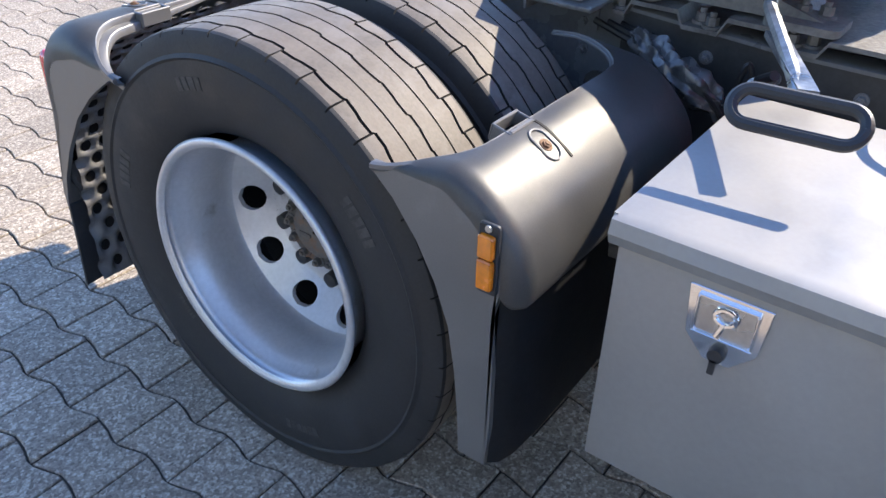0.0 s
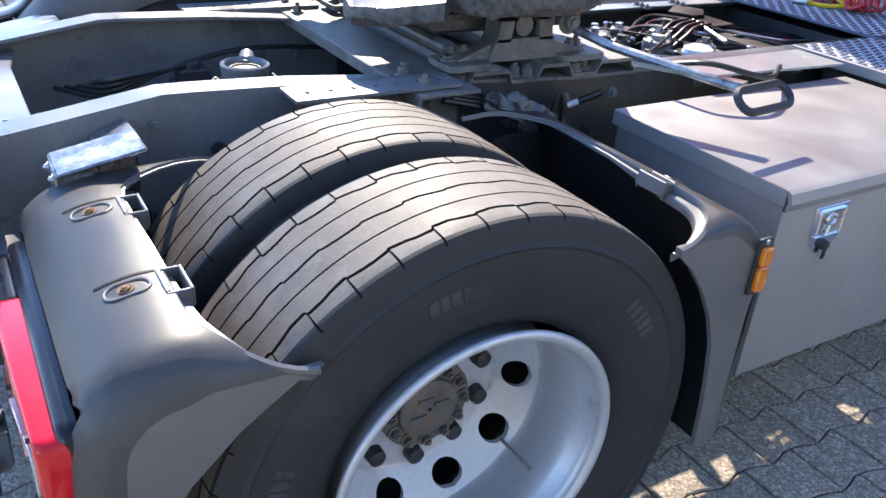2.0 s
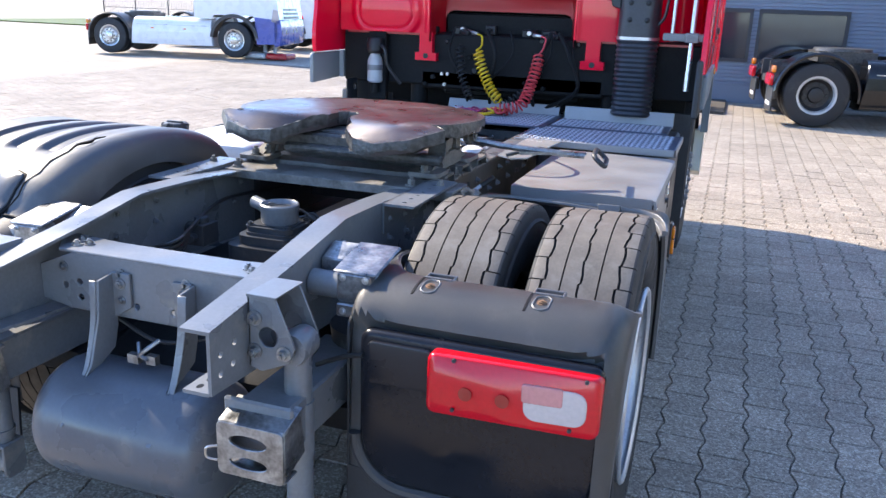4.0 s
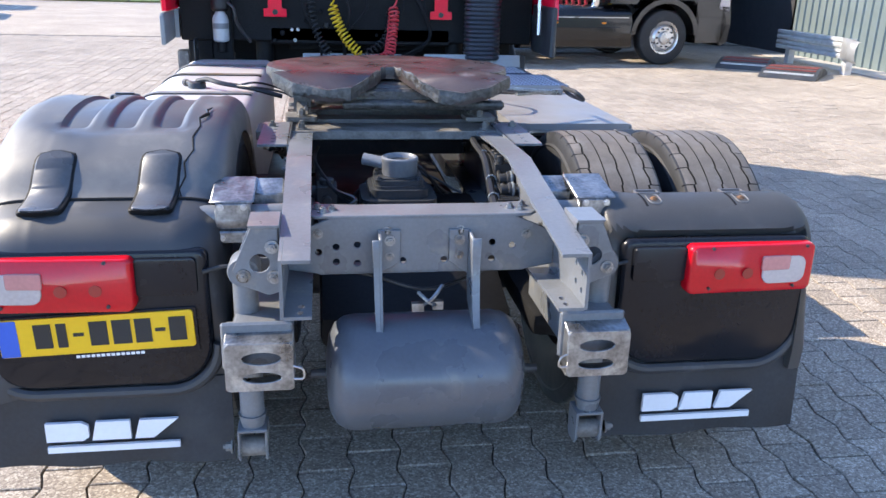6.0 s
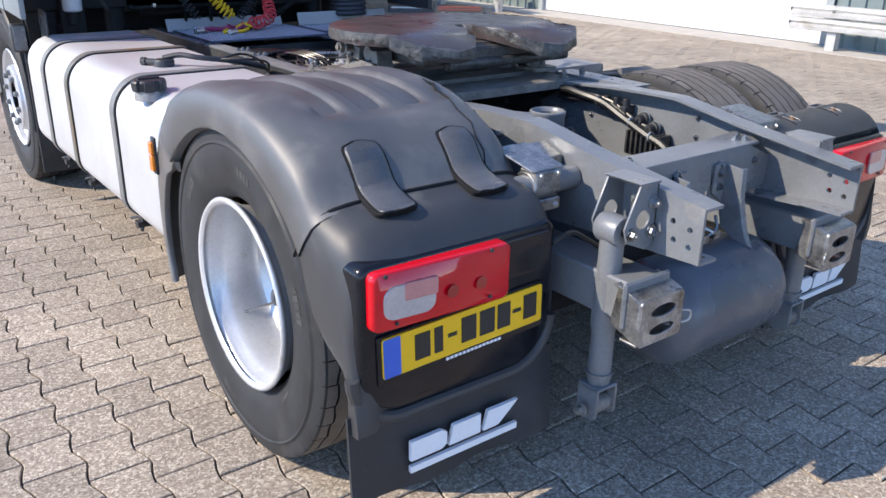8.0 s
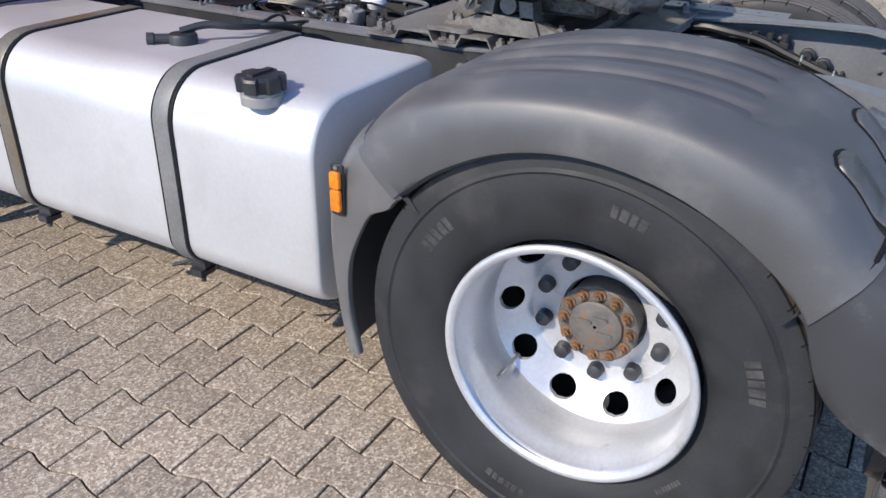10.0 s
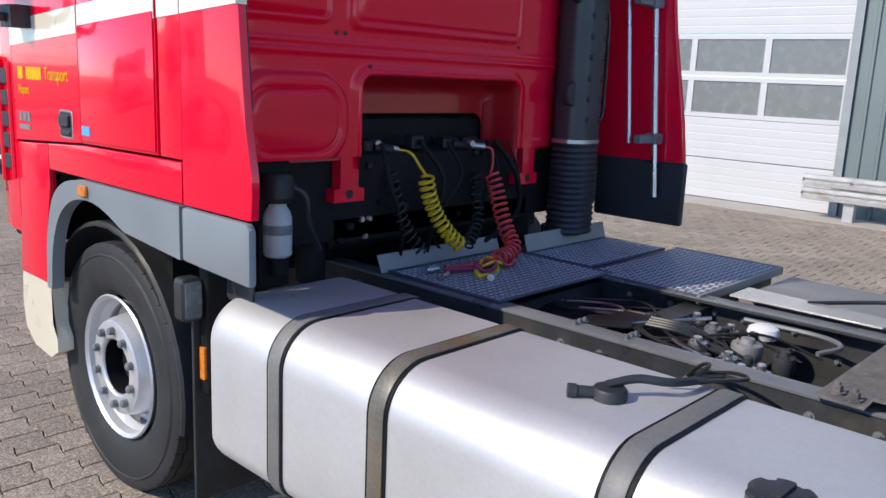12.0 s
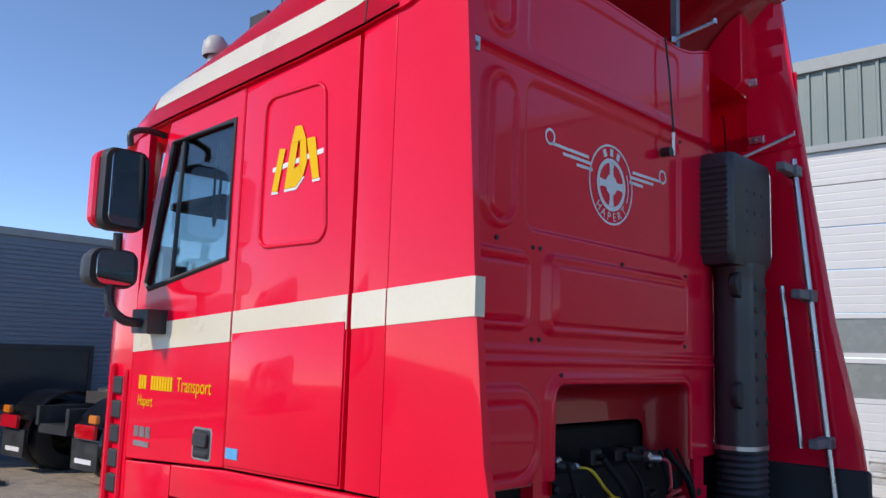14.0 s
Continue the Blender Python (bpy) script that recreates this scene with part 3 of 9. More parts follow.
# bumper mounts, dampers and their brackets
for s in (-1, 1):
    bm = B()
    clear_sheet(bm, rrect(s * 0.455 - 0.088, s * 0.455 + 0.088, 0.562, 0.698, 0.014), "y", -0.965, -0.956, [(s * 0.45, 0.655, 0.05, 0.017), (s * 0.45, 0.600, 0.05, 0.015)], 18)
    x0, x1 = s * 0.455 - 0.088, s * 0.455 + 0.088
    for a, b in ((x0, x0 + 0.006), (x1 - 0.006, x1)):
        prism(bm, [(-0.957, 0.57), (-0.957, 0.69), (-0.88, 0.715), (-0.86, 0.60)], "x", a, b)
    prism(bm, [(-0.957, 0.690), (-0.957, 0.697), (-0.87, 0.722), (-0.86, 0.715)], "x", x0, x1)
    box(bm, x0, x1, -0.957, -0.90, 0.563, 0.570)
    mount = part("bumper_mount", bm, GALV, truck, "scratched galvanised bumper mount with two slots", bevel=0.0015)
    bm = B()
    box(bm, s * 0.455 - 0.07, s * 0.455 + 0.07, -0.90, -0.45, 0.60, 0.725)
    box(bm, s * 0.455 - 0.10, s * 0.455 + 0.085, -0.915, -0.90, 0.60, 0.735)
    part("mount_arm", bm, CHASSIS, mount, "grey box arm of the bumper mount", bevel=0.006)
    bm = B()
    tube(bm, smooth([(s * 0.368, -0.965, 0.632), (s * 0.345, -0.975, 0.627), (s * 0.343, -0.972, 0.600), (s * 0.368, -0.966, 0.595)], 5), 0.003, 6)
    part("clip_pin", bm, STEEL, mount)
    # damper: upper eye, tube, lower clevis
    bm = B()
    cyl(bm, (s * 0.495, -0.802, 0.83), (s * 0.495, -0.802, 0.40), 0.034, seg=20)
    cyl(bm, (s * 0.495, -0.802, 0.70), (s * 0.495, -0.802, 0.55), 0.038, seg=20)
    cyl(bm, (s * 0.495, -0.802, 0.41), (s * 0.495, -0.802, 0.36), 0.040, 0.030, 20)
    lathe(bm, [(0.014, -0.038), (0.040, -0.038), (0.043, -0.030), (0.043, 0.030), (0.040, 0.038), (0.014, 0.038)], (s * 0.495, -0.802, 0.846), "y", 24, closed=True)
    damper = part("shock_absorber", bm, CHASSIS, truck, "grey rear shock absorber")
    bm = B()
    cyl(bm, (s * 0.455, -0.802, 0.30), (s * 0.535, -0.802, 0.30), 0.030, seg=18)
    bolt(bm, (s * 0.555, -0.802, 0.30), (s, 0, 0), 0.014, 0.02)
    part("lower_bush", bm, CAST, damper)
    bm = B()
    for dx in (-0.042, 0.034):
        prism(bm, [(-0.842, 0.37), (-0.762, 0.37), (-0.762, 0.28), (-0.777, 0.262), (-0.827, 0.262), (-0.842, 0.28)], "x", s * 0.495 + dx, s * 0.495 + dx + 0.008)
    box(bm, s * 0.495 - 0.042, s * 0.495 + 0.042, -0.842, -0.762, 0.362, 0.372)
    part("clevis", bm, CHASSIS, damper, bevel=0.003)
    def brk_plate(b, y):
        o = [(s * 0.397, 0.800), (s * 0.430, 0.790), (s * 0.505, 0.822), (s * 0.520, 0.862), (s * 0.468, 0.982), (s * 0.397, 0.982)]
        clear_sheet(b, o, "y", y, y + 0.007, [(s * 0.450, 0.880, 0.026, 0.026)], 18)
    bm = B()
    brk_plate(bm, -0.862)
    brk_plate(bm, -0.748)
    prism(bm, [(s * 0.397, 0.976), (s * 0.472, 0.976), (s * 0.478, 0.984), (s * 0.397, 0.984)], "y", -0.868, -0.738)
    box(bm, *sorted((s * 0.396, s * 0.403)), -0.862, -0.742, 0.80, 0.98)
    brk = part("damper_bracket", bm, CHASSIS, truck, "grey folded bracket with round holes", bevel=0.001)
    for y, z, x in ((-0.862, 0.925, 0.417), (-0.862, 0.842, 0.415), (-0.862, 0.846, 0.493)):
        bm = B()
        bolt(bm, (s * x, y, z), (0, -1, 0), 0.013, 0.018)
        part("bracket_bolt", bm, GALV, brk)
    bm = B()
    bolt(bm, (s * 0.404, -0.80, 0.90), (s, 0, 0), 0.012, 0.016)
    part("bracket_bolt", bm, GALV, brk)
    # clamp and cross tube that carries the wing
    bm = B()
    cyl(bm, (s * 0.492, -0.545, 0.913), (s * 0.592, -0.545, 0.913), 0.047, seg=24)
    prism(bm, [(-0.592, 0.915), (-0.592, 0.966), (-0.52, 0.966), (-0.52, 0.915)], "x", *sorted((s * 0.494, s * 0.590)))
    prism(bm, [(-0.59, 0.965), (-0.59, 0.972), (-0.42, 1.005), (-0.42, 0.997)], "x", *sorted((s * 0.48, s * 0.605)))
    prism(bm, [(-0.50, 0.97), (-0.42, 1.0), (-0.42, 0.86), (-0.50, 0.88)], "x", *sorted((s * 0.40, s * 0.487)))
    box(bm, *sorted((s * 0.49, s * 0.595)), -0.592, -0.50, 0.845, 0.882)
    clamp = part("wing_bracket", bm, GALV, truck, "galvanised wing bracket with clamp bolts", bevel=0.004)
    bm = B()
    for x in (0.51, 0.575):
        for z in (0.862, 0.955):
            bolt(bm, (s * x, -0.592, z), (0, -1, 0), 0.007, 0.007)
    part("clamp_bolt", bm, STEEL, clamp)
    bm = B()
    cyl(bm, (s * 0.40, -0.545, 0.915), (s * 0.64, -0.545, 0.912), 0.036, seg=22)
    tube(bm, [(s * 0.64, -0.545, 0.912), (s * 0.675, -0.545, 0.911), (s * 0.695, -0.545, 0.911), (s * 0.704, -0.545, 0.911)], [0.035, 0.032, 0.021, 0.006], 18)
    part("wing_tube", bm, CHASSIS, clamp)

# axle, differential and air bellows in the dark between the wheels
bm = B()
cyl(bm, (-0.95, 0, AXZ), (0.95, 0, AXZ), 0.075, seg=20)
lathe(bm, [(0.005, -0.24), (0.12, -0.22), (0.20, -0.10), (0.22, 0.02), (0.17, 0.16), (0.10, 0.24), (0.005, 0.27)], (0, 0, AXZ + 0.02), "y", 28)
part("rear_axle", bm, CHASSIS_DARK, truck, "dark rear axle with differential")
# black block and beams added to hide the ground between the rails
bm = B()
prism(bm, [(-0.60, 0.60), (-0.40, 0.66), (-0.10, 0.78), (0.18, 0.78), (0.50, 0.66), (0.60, 0.56), (0.60, 0.50), (-0.60, 0.50)], "x", -0.30, 0.30)
for s in (-1, 1):
    prism(bm, [(-0.62, 0.52), (-0.62, 0.60), (0.62, 0.60), (0.62, 0.52)], "x", *sorted((s * 0.36, s * 0.56)))
part("axle_carrier", bm, DEEP, truck, "added black block and beams that fill the dark between the rails", bevel=0.03, seg=2)
for s in (-1, 1):
    for y in (-0.42, 0.45):
        bm = B()
        lathe(bm, [(0.02, -0.16), (0.10, -0.15), (0.125, -0.10), (0.105, -0.03), (0.13, 0.04), (0.115, 0.11), (0.12, 0.15), (0.02, 0.16)], (s * 0.52, y, 0.62), "z", 24)
        part("air_bellows", bm, RUBBER, truck, "black rubber air spring")
# reservoir cup with a nozzle, behind the coupling
bm = B()
CUP = (-0.007, -0.024, 0.908)
lathe(bm, [(0.004, 0.0), (0.060, 0.0), (0.064, 0.006), (0.064, 0.048), (0.067, 0.052), (0.067, 0.064), (0.061, 0.068), (0.056, 0.064), (0.053, 0.050)], CUP, "z", 36)
lathe(bm, [(0.053, 0.050), (0.044, 0.050), (0.042, 0.054), (0.038, 0.054), (0.036, 0.050), (0.022, 0.050), (0.020, 0.054), (0.004, 0.054)], CUP, "z", 30, mi=1)
tube(bm, [(-0.055, -0.008, 0.945), (-0.09, 0.006, 0.950), (-0.135, 0.024, 0.956), (-0.138, 0.025, 0.9565)], [0.024, 0.022, 0.022, 0.014], 16)
part("breather_cup", bm, [CHASSIS, CHASSIS_DARK], truck, "grey round breather cup with a side spout on the axle", sharp=0.7)
bm = B()
prism(bm, rrect(-0.10, 0.075, -0.105, 0.06, 0.03, 4), "z", 0.885, 0.903)
prism(bm, rrect(-0.085, 0.06, -0.09, 0.05, 0.03, 4), "z", 0.9035, 0.908)
prism(bm, rrect(-0.12, 0.09, -0.13, 0.08, 0.04, 4), "z", 0.845, 0.875)
prism(bm, rrect(-0.105, 0.08, -0.115, 0.07, 0.04, 4), "z", 0.875, 0.885)
prism(bm, rrect(-0.15, 0.12, -0.16, 0.11, 0.05, 4), "z", 0.76, 0.845)
for x, y in ((-0.085, -0.085), (0.058, -0.085), (-0.085, 0.042), (0.058, 0.042)):
    bolt(bm, (x, y, 0.903), (0, 0, 1), 0.011, 0.010)
bmesh.ops.triangulate(bm, faces=[f for f in bm.faces if len(f.verts) > 4])
part("axle_casting", bm, OILY_SHADED, truck, "oily grey stepped axle casting", sharp=0.5)

# hoses and cables along the rails
random.seed(11)


def cable_run(name, pts, r, material, parent=truck, label=""):
    bm = B()
    tube(bm, smooth(pts, 6), r, 7)
    return part(name, bm, material, parent, label)


# loom along the inside of the rail: a thick sleeve with thinner hoses, ties and plugs
loom = cable_run("cable_loom", [(0.335, 0.36, 0.93), (0.315, 0.26, 0.975), (0.298, 0.18, 0.992), (0.296, 0.10, 0.985), (0.305, -0.01, 0.968), (0.300, -0.12, 0.930), (0.290, -0.24, 0.892), (0.286, -0.33, 0.866), (0.284, -0.40, 0.82)], 0.0135, WIRE, truck, "thick black cable loom tied along the rail")
for k, (dx, dz, r) in enumerate(((0.024, 0.006, 0.008), (0.040, 0.010, 0.007), (0.028, -0.016, 0.006), (0.052, -0.004, 0.005))):
    cable_run("loom_hose", [(0.325 + dx * 0.3, 0.26, 0.96 + dz), (0.305 + dx * 0.7, 0.08, 0.972 + dz), (0.305 + dx, -0.03, 0.955 + dz), (0.300 + dx, -0.14, 0.912 + dz), (0.305 + dx, -0.22 - 0.02 * k, 0.875 + dz * 2)], r, WIRE, loom)
for y, z, x in ((0.02, 0.970, 0.312), (-0.16, 0.918, 0.304), (-0.27, 0.884, 0.292)):
    bm = B()
    lathe(bm, [(0.015, -0.004), (0.020, -0.003), (0.020, 0.003), (0.015, 0.004)], (x, y, z), "y", 16)
    part("cable_tie", bm, STEEL if y > 0 else GREY_PANEL, loom, "pale cable tie")
for x, y, z, l in ((0.345, -0.205, 0.900, 0.085), (0.350, -0.150, 0.925, 0.06)):
    bm = B()
    lathe(bm, [(0.003, 0.0), (0.016, 0.0), (0.018, 0.008), (0.018, 0.024), (0.024, 0.026), (0.026, 0.034), (0.026, 0.046), (0.021, 0.048), (0.017, l - 0.02), (0.017, l), (0.003, l)], (x - 0.02, y - 0.02, z), "x", 18)
    plug = part("cable_plug", bm, CAPBLACK, loom, "black round cable plug", sharp=0.6)
    bm = B()
    lathe(bm, [(0.0262, 0.036), (0.0275, 0.038), (0.0275, 0.043), (0.0262, 0.045)], (x - 0.02, y - 0.02, z), "x", 18)
    part("plug_ring", bm, GREY_PANEL, plug, "pale plug ring")
# finned valve block below the loom
bm = B()
box(bm, 0.315, 0.372, -0.30, -0.13, 0.79, 0.872)
valve = part("finned_valve", bm, CHASSIS_DARK, truck, "dark finned valve block on the rail", bevel=0.003)
for k in range(7):
    bm = B()
    box(bm, 0.300, 0.380, -0.295 + 0.024 * k, -0.285 + 0.024 * k, 0.80, 0.885)
    part("fin", bm, CHASSIS_DARK, valve, bevel=0.002)
for k in range(3):
    bm = B()
    cyl(bm, (0.348, -0.09 + 0.05 * k, 0.955), (0.348, -0.09 + 0.05 * k, 0.99), 0.013, seg=12)
    box(bm, 0.328, 0.385, -0.105 + 0.05 * k, -0.075 + 0.05 * k, 0.93, 0.962)
    part("hose_fitting", bm, CAPBLACK, truck, "black hose fitting on the rail", bevel=0.002)
for k in range(4):
    cable_run("brake_cable", [(-0.30, -0.48 + 0.03 * k, 0.86), (-0.18, -0.36, 0.86 + 0.015 * k), (-0.25, -0.18, 0.90), (-0.31, 0.1, 0.93), (-0.30, 0.5, 0.9)], 0.007, WIRE)
for k in range(5):
    a, b = random.uniform(-0.28, -0.05), random.uniform(0.05, 0.3)
    cable_run("loose_cable", [(a, 0.15, 0.72), ((a + b) / 2, 0.05 + 0.04 * k, 0.94 - 0.02 * k), (b, 0.10, 0.80)], 0.005, WIRE)
cable_run("lamp_cable", [(-0.62, -0.70, 0.80), (-0.55, -0.70, 0.815), (-0.50, -0.71, 0.79), (-0.42, -0.70, 0.74)], 0.007, WIRE)
cable_run("lamp_cable", [(0.62, -0.70, 0.80), (0.56, -0.69, 0.78), (0.48, -0.68, 0.74)], 0.007, WIRE)
cable_run("tail_cable", [(-0.30, -0.66, 0.80), (-0.15, -0.68, 0.77), (0.0, -0.70, 0.73), (0.12, -0.66, 0.74), (0.28, -0.62, 0.80)], 0.006, WIRE)
# valve clusters
for x, y, z in ((-0.27, -0.1, 0.86),):
    bm = B()
    box(bm, x - 0.035, x + 0.035, y - 0.045, y + 0.045, z - 0.04, z + 0.035)
    cyl(bm, (x, y, z), (x - 0.06, y, z + 0.01), 0.022, seg=14)
    cyl(bm, (x, y - 0.07, z - 0.01), (x, y + 0.07, z - 0.01), 0.016, seg=12)
    cyl(bm, (x, y, z + 0.03), (x, y, z + 0.055), 0.026, seg=14)
    part("air_valve", bm, CHASSIS_DARK, truck, "air valve with fittings", bevel=0.003)

# hoses wrapped in crumpled film between rail and wing, on both sides
FILM = mat("crumpled_grey_film", (0.085, 0.09, 0.095), 0.22, 0.15, var=0.4, scale=26, bump=0.3, fine=60, spec=0.8)
random.seed(23)
for s in (-1, 1):
    bm = B()
    spine = smooth([(s * 0.44, 0.47, 0.955), (s * 0.46, 0.52, 0.935), (s * 0.48, 0.57, 0.915), (s * 0.49, 0.63, 0.895), (s * 0.47, 0.69, 0.862), (s * 0.45, 0.72, 0.83)], 8)
    rings = []
    for i, p in enumerate(spine):
        r = 0.030 * math.sin(math.pi * (0.12 + 0.80 * i / (len(spine) - 1))) + 0.006
        ring = []
        for a in np.linspace(0, 2 * math.pi, 33)[:-1]:
            q = 1 + 0.55 * noise.noise(Vector((2.2 * math.cos(a), 2.2 * math.sin(a), 0.16 * i + 9 * s))) + 0.22 * math.sin(5 * a + 0.35 * i)
            ring.append((p[0] + r * q * math.cos(a), p[1] + 0.012 * noise.noise(Vector((a, 0.3 * i, 4.0))), p[2] + r * q * 1.1 * math.sin(a)))
        rings.append(ring)
    loft(bm, rings)
    wrap = part("film_wrap", bm, FILM, truck, "crumpled grey film round the air hoses", sharp=0.8)
    for k in range(3):
        cable_run("wrapped_hose", [(s * (0.40 + 0.01 * k), 0.42 - 0.03 * k, 0.96), (s * 0.45, 0.55 + 0.02 * k, 0.945 - 0.02 * k), (s * (0.50 - 0.02 * k), 0.66, 0.90 - 0.015 * k), (s * 0.46, 0.74 + 0.02 * k, 0.80)], 0.006 + 0.001 * k, WIRE, wrap)
    cable_run("hose_loop", [(s * 0.405, 0.70, 0.78), (s * 0.425, 0.715, 0.88), (s * 0.43, 0.735, 0.945), (s * 0.425, 0.755, 0.88), (s * 0.405, 0.765, 0.78)], 0.007, WIRE, truck, "thin black hose looped over the rail")
bm = B()
cyl(bm, (0.45, 0.752, 0.914), (0.475, 0.775, 0.934), 0.009, seg=12)
stub = part("cable_stub", bm, WHITE_FILM, truck, "loose cable end with a pale sleeve", bevel=0.002)
bm = B()
cyl(bm, (0.472, 0.772, 0.931), (0.515, 0.812, 0.965), 0.011, seg=10)
part("stub_cable", bm, WIRE, stub)

# ---- coupling plate (fifth wheel) ----
FWC = 0.62
bm = B()
outline = []
for k in range(0, 61):
    a = radians(-52 + 284 * k / 60)
    outline.append((0.50 * math.cos(a), FWC + 0.40 * math.sin(a)))
outline = [p for p in outline if p[1] > 0.36]
outline += [(-0.46, 0.34), (-0.38, 0.25), (-0.26, 0.19), (-0.17, 0.21), (-0.10, 0.30), (-0.045, 0.42), (-0.04, 0.50), (-0.015, 0.535), (0.02, 0.535), (0.045, 0.50), (0.05, 0.41), (0.10, 0.27), (0.16, 0.20), (0.25, 0.17), (0.36, 0.22), (0.46, 0.32)]


def fw_z(y):
    return 1.222 - max(0.0, 0.34 - y) * 0.30


top = [(x, y, fw_z(y)) for x, y in outline]
cen = [(x * 0.985, FWC + (y - FWC) * 0.985, fw_z(y) + 0.004) for x, y in outline]
low = [(x * 0.99, FWC + (y - FWC) * 0.985, fw_z(y) - 0.045) for x, y in outline]
vs_c, vs_t, vs_l = [bm.verts.new(p) for p in cen], [bm.verts.new(p) for p in top], [bm.verts.new(p) for p in low]
n = len(outline)
for i in range(n):
    j = (i + 1) % n
    bm.faces.new((vs_c[i], vs_c[j], vs_t[j], vs_t[i]))
    bm.faces.new((vs_t[i], vs_t[j], vs_l[j], vs_l[i]))
bm.faces.new(vs_c)
bm.faces.new(vs_l[::-1])
bmesh.ops.triangulate(bm, faces=[f for f in bm.faces if len(f.verts) > 4])
coupling = part("coupling_plate", bm, FWTOP, truck, "greasy round coupling plate with a notch", sharp=0.9)
# ragged grease along the rim
bm = B()
random.seed(5)
gr = []
for i in range(n):
    x, y = outline[i]
    x2, y2 = outline[(i + 1) % n]
    steps = max(1, int(math.hypot(x2 - x, y2 - y) / 0.013))
    for k in range(steps):
        t = k / steps
        px, py = x + (x2 - x) * t, y + (y2 - y) * t
        way = len(gr)
        clump = max(0.0, 0.5 + 0.5 * math.sin(way * 0.21 + 1.3 * math.sin(way * 0.083)) * math.cos(way * 0.047))
        bulge, drop, top_in = random.uniform(0.001, 0.007) + 0.007 * clump, 0.022 + 0.028 * clump + random.uniform(-0.004, 0.006), random.uniform(0.945, 0.985)
        if py < 0.5:
            top_in = random.uniform(0.955, 0.99)
        d = Vector((px, py - FWC, 0))
        o = d.normalized() * bulge
        z = fw_z(py)
        gr.append([(px * top_in, FWC + (py - FWC) * top_in, z + random.uniform(0.003, 0.007)), (px + o.x * 0.4, py + o.y * 0.4, z + 0.002),
                   (px + o.x, py + o.y, z - 0.55 * drop), (px + o.x * 0.8, py + o.y * 0.8, z - drop), (px * 0.96, FWC + (py - FWC) * 0.96, z - drop + 0.02)])
gr.append(gr[0])
loft(bm, gr, closed=False)
part("grease_rim", bm, GREASE, coupling, "ragged black grease round the rim", normals=True)
bm = B()
for s in (-1, 1):
    x0, x1 = sorted((s * 0.325, s * 0.395))
    prism(bm, [(0.505, 1.040), (0.735, 1.040), (0.712, 1.098), (0.528, 1.098)], "x", x0, x1)
    prism(bm, [(0.528, 1.090), (0.572, 1.090), (0.580, 1.145), (0.536, 1.145)], "x", x0, x1)
    prism(bm, [(0.668, 1.090), (0.712, 1.090), (0.704, 1.145), (0.660, 1.145)], "x", x0, x1)
    for ya, yb, yc in ((0.40, 0.505, 0.53), (0.86, 0.735, 0.71)):
        prism(bm, [(ya, 1.042), (yb, 1.042), (yc, 1.042), (yc, 1.088), (yb, 1.080)], "x", *sorted((s * 0.338, s * 0.382)))
        prism(bm, rrect(*sorted((s * 0.30, s * 0.425)), *sorted((ya - (0.03 if ya < 0.6 else -0.03), yb)), 0.02, 3), "z", 1.030, 1.046)
    cyl(bm, (s * 0.27, 0.62, 1.128), (s * 0.385, 0.62, 1.128), 0.028, seg=20)
    cyl(bm, (s * 0.385, 0.735, 1.143), (s * 0.435, 0.735, 1.143), 0.016, seg=14)
    bolt(bm, (s * 0.425, 0.735, 1.143), (s, 0, 0), 0.024, 0.022)
bmesh.ops.triangulate(bm, faces=[f for f in bm.faces if len(f.verts) > 4])
part("coupling_pedestal", bm, CAST, coupling, "dusty cast pedestals", sharp=0.5)
bm = B()
box(bm, -0.31, 0.31, 0.36, 0.86, 1.10, 1.16)
box(bm, -0.14, 0.14, 0.40, 0.80, 1.08, 1.17)
cyl(bm, (-0.2, 0.35, 1.10), (0.45, 0.35, 1.10), 0.02, seg=12)
part("coupling_underframe", bm, GREASE, coupling, bevel=0.01)
# corrugated mounting plate
bm = B()
prof = []
KNOTS = [0.40, 0.43, 0.445, 0.555, 0.57, 0.65, 0.668, 0.76, 0.778, 0.86, 0.878, 0.99, 1.008, 1.13]
LEVEL = [0.0, 0.0, 0.030, 0.030, 0.0, 0.0, 0.034, 0.034, 0.0, 0.0, 0.030, 0.030, 0.0, 0.0]
for x in (-0.425, 0.425):
    prof.append([(x, y, 0.995 + h) for y, h in zip(KNOTS, LEVEL)])
lo = [[(x, y, z - 0.010) for x, y, z in r] for r in prof]
loft(bm, [prof[0] + lo[0][::-1], prof[1] + lo[1][::-1]])
mplate = part("corrugated_mounting_plate", bm, CAST, coupling, "dusty corrugated steel mounting plate", sharp=0.9)
bm = B()
box(bm, -0.53, 0.53, 0.23, 0.40, 1.008, 1.018)
box(bm, -0.53, 0.53, 0.225, 0.232, 0.985, 1.018)
part("plate_edge_angle", bm, CAST, mplate, bevel=0.002)
bm = B()
for s in (-1, 1):
    for y, x, z in ((0.27, 0.36, 1.018), (0.27, 0.47, 1.018), (0.415, 0.40, 0.996), (0.60, 0.385, 0.996), (0.63, 0.405, 0.996), (0.80, 0.40, 0.996), (0.84, 0.385, 0.996), (1.04, 0.40, 0.996), (1.09, 0.38, 0.996), (0.40, 0.36, 1.046), (0.46, 0.34, 1.046), (0.80, 0.36, 1.046), (0.84, 0.34, 1.046)):
        bolt(bm, (s * x, y, z), (0, 0, 1), 0.015, 0.024)
part("plate_bolts", bm, CAST, mplate)
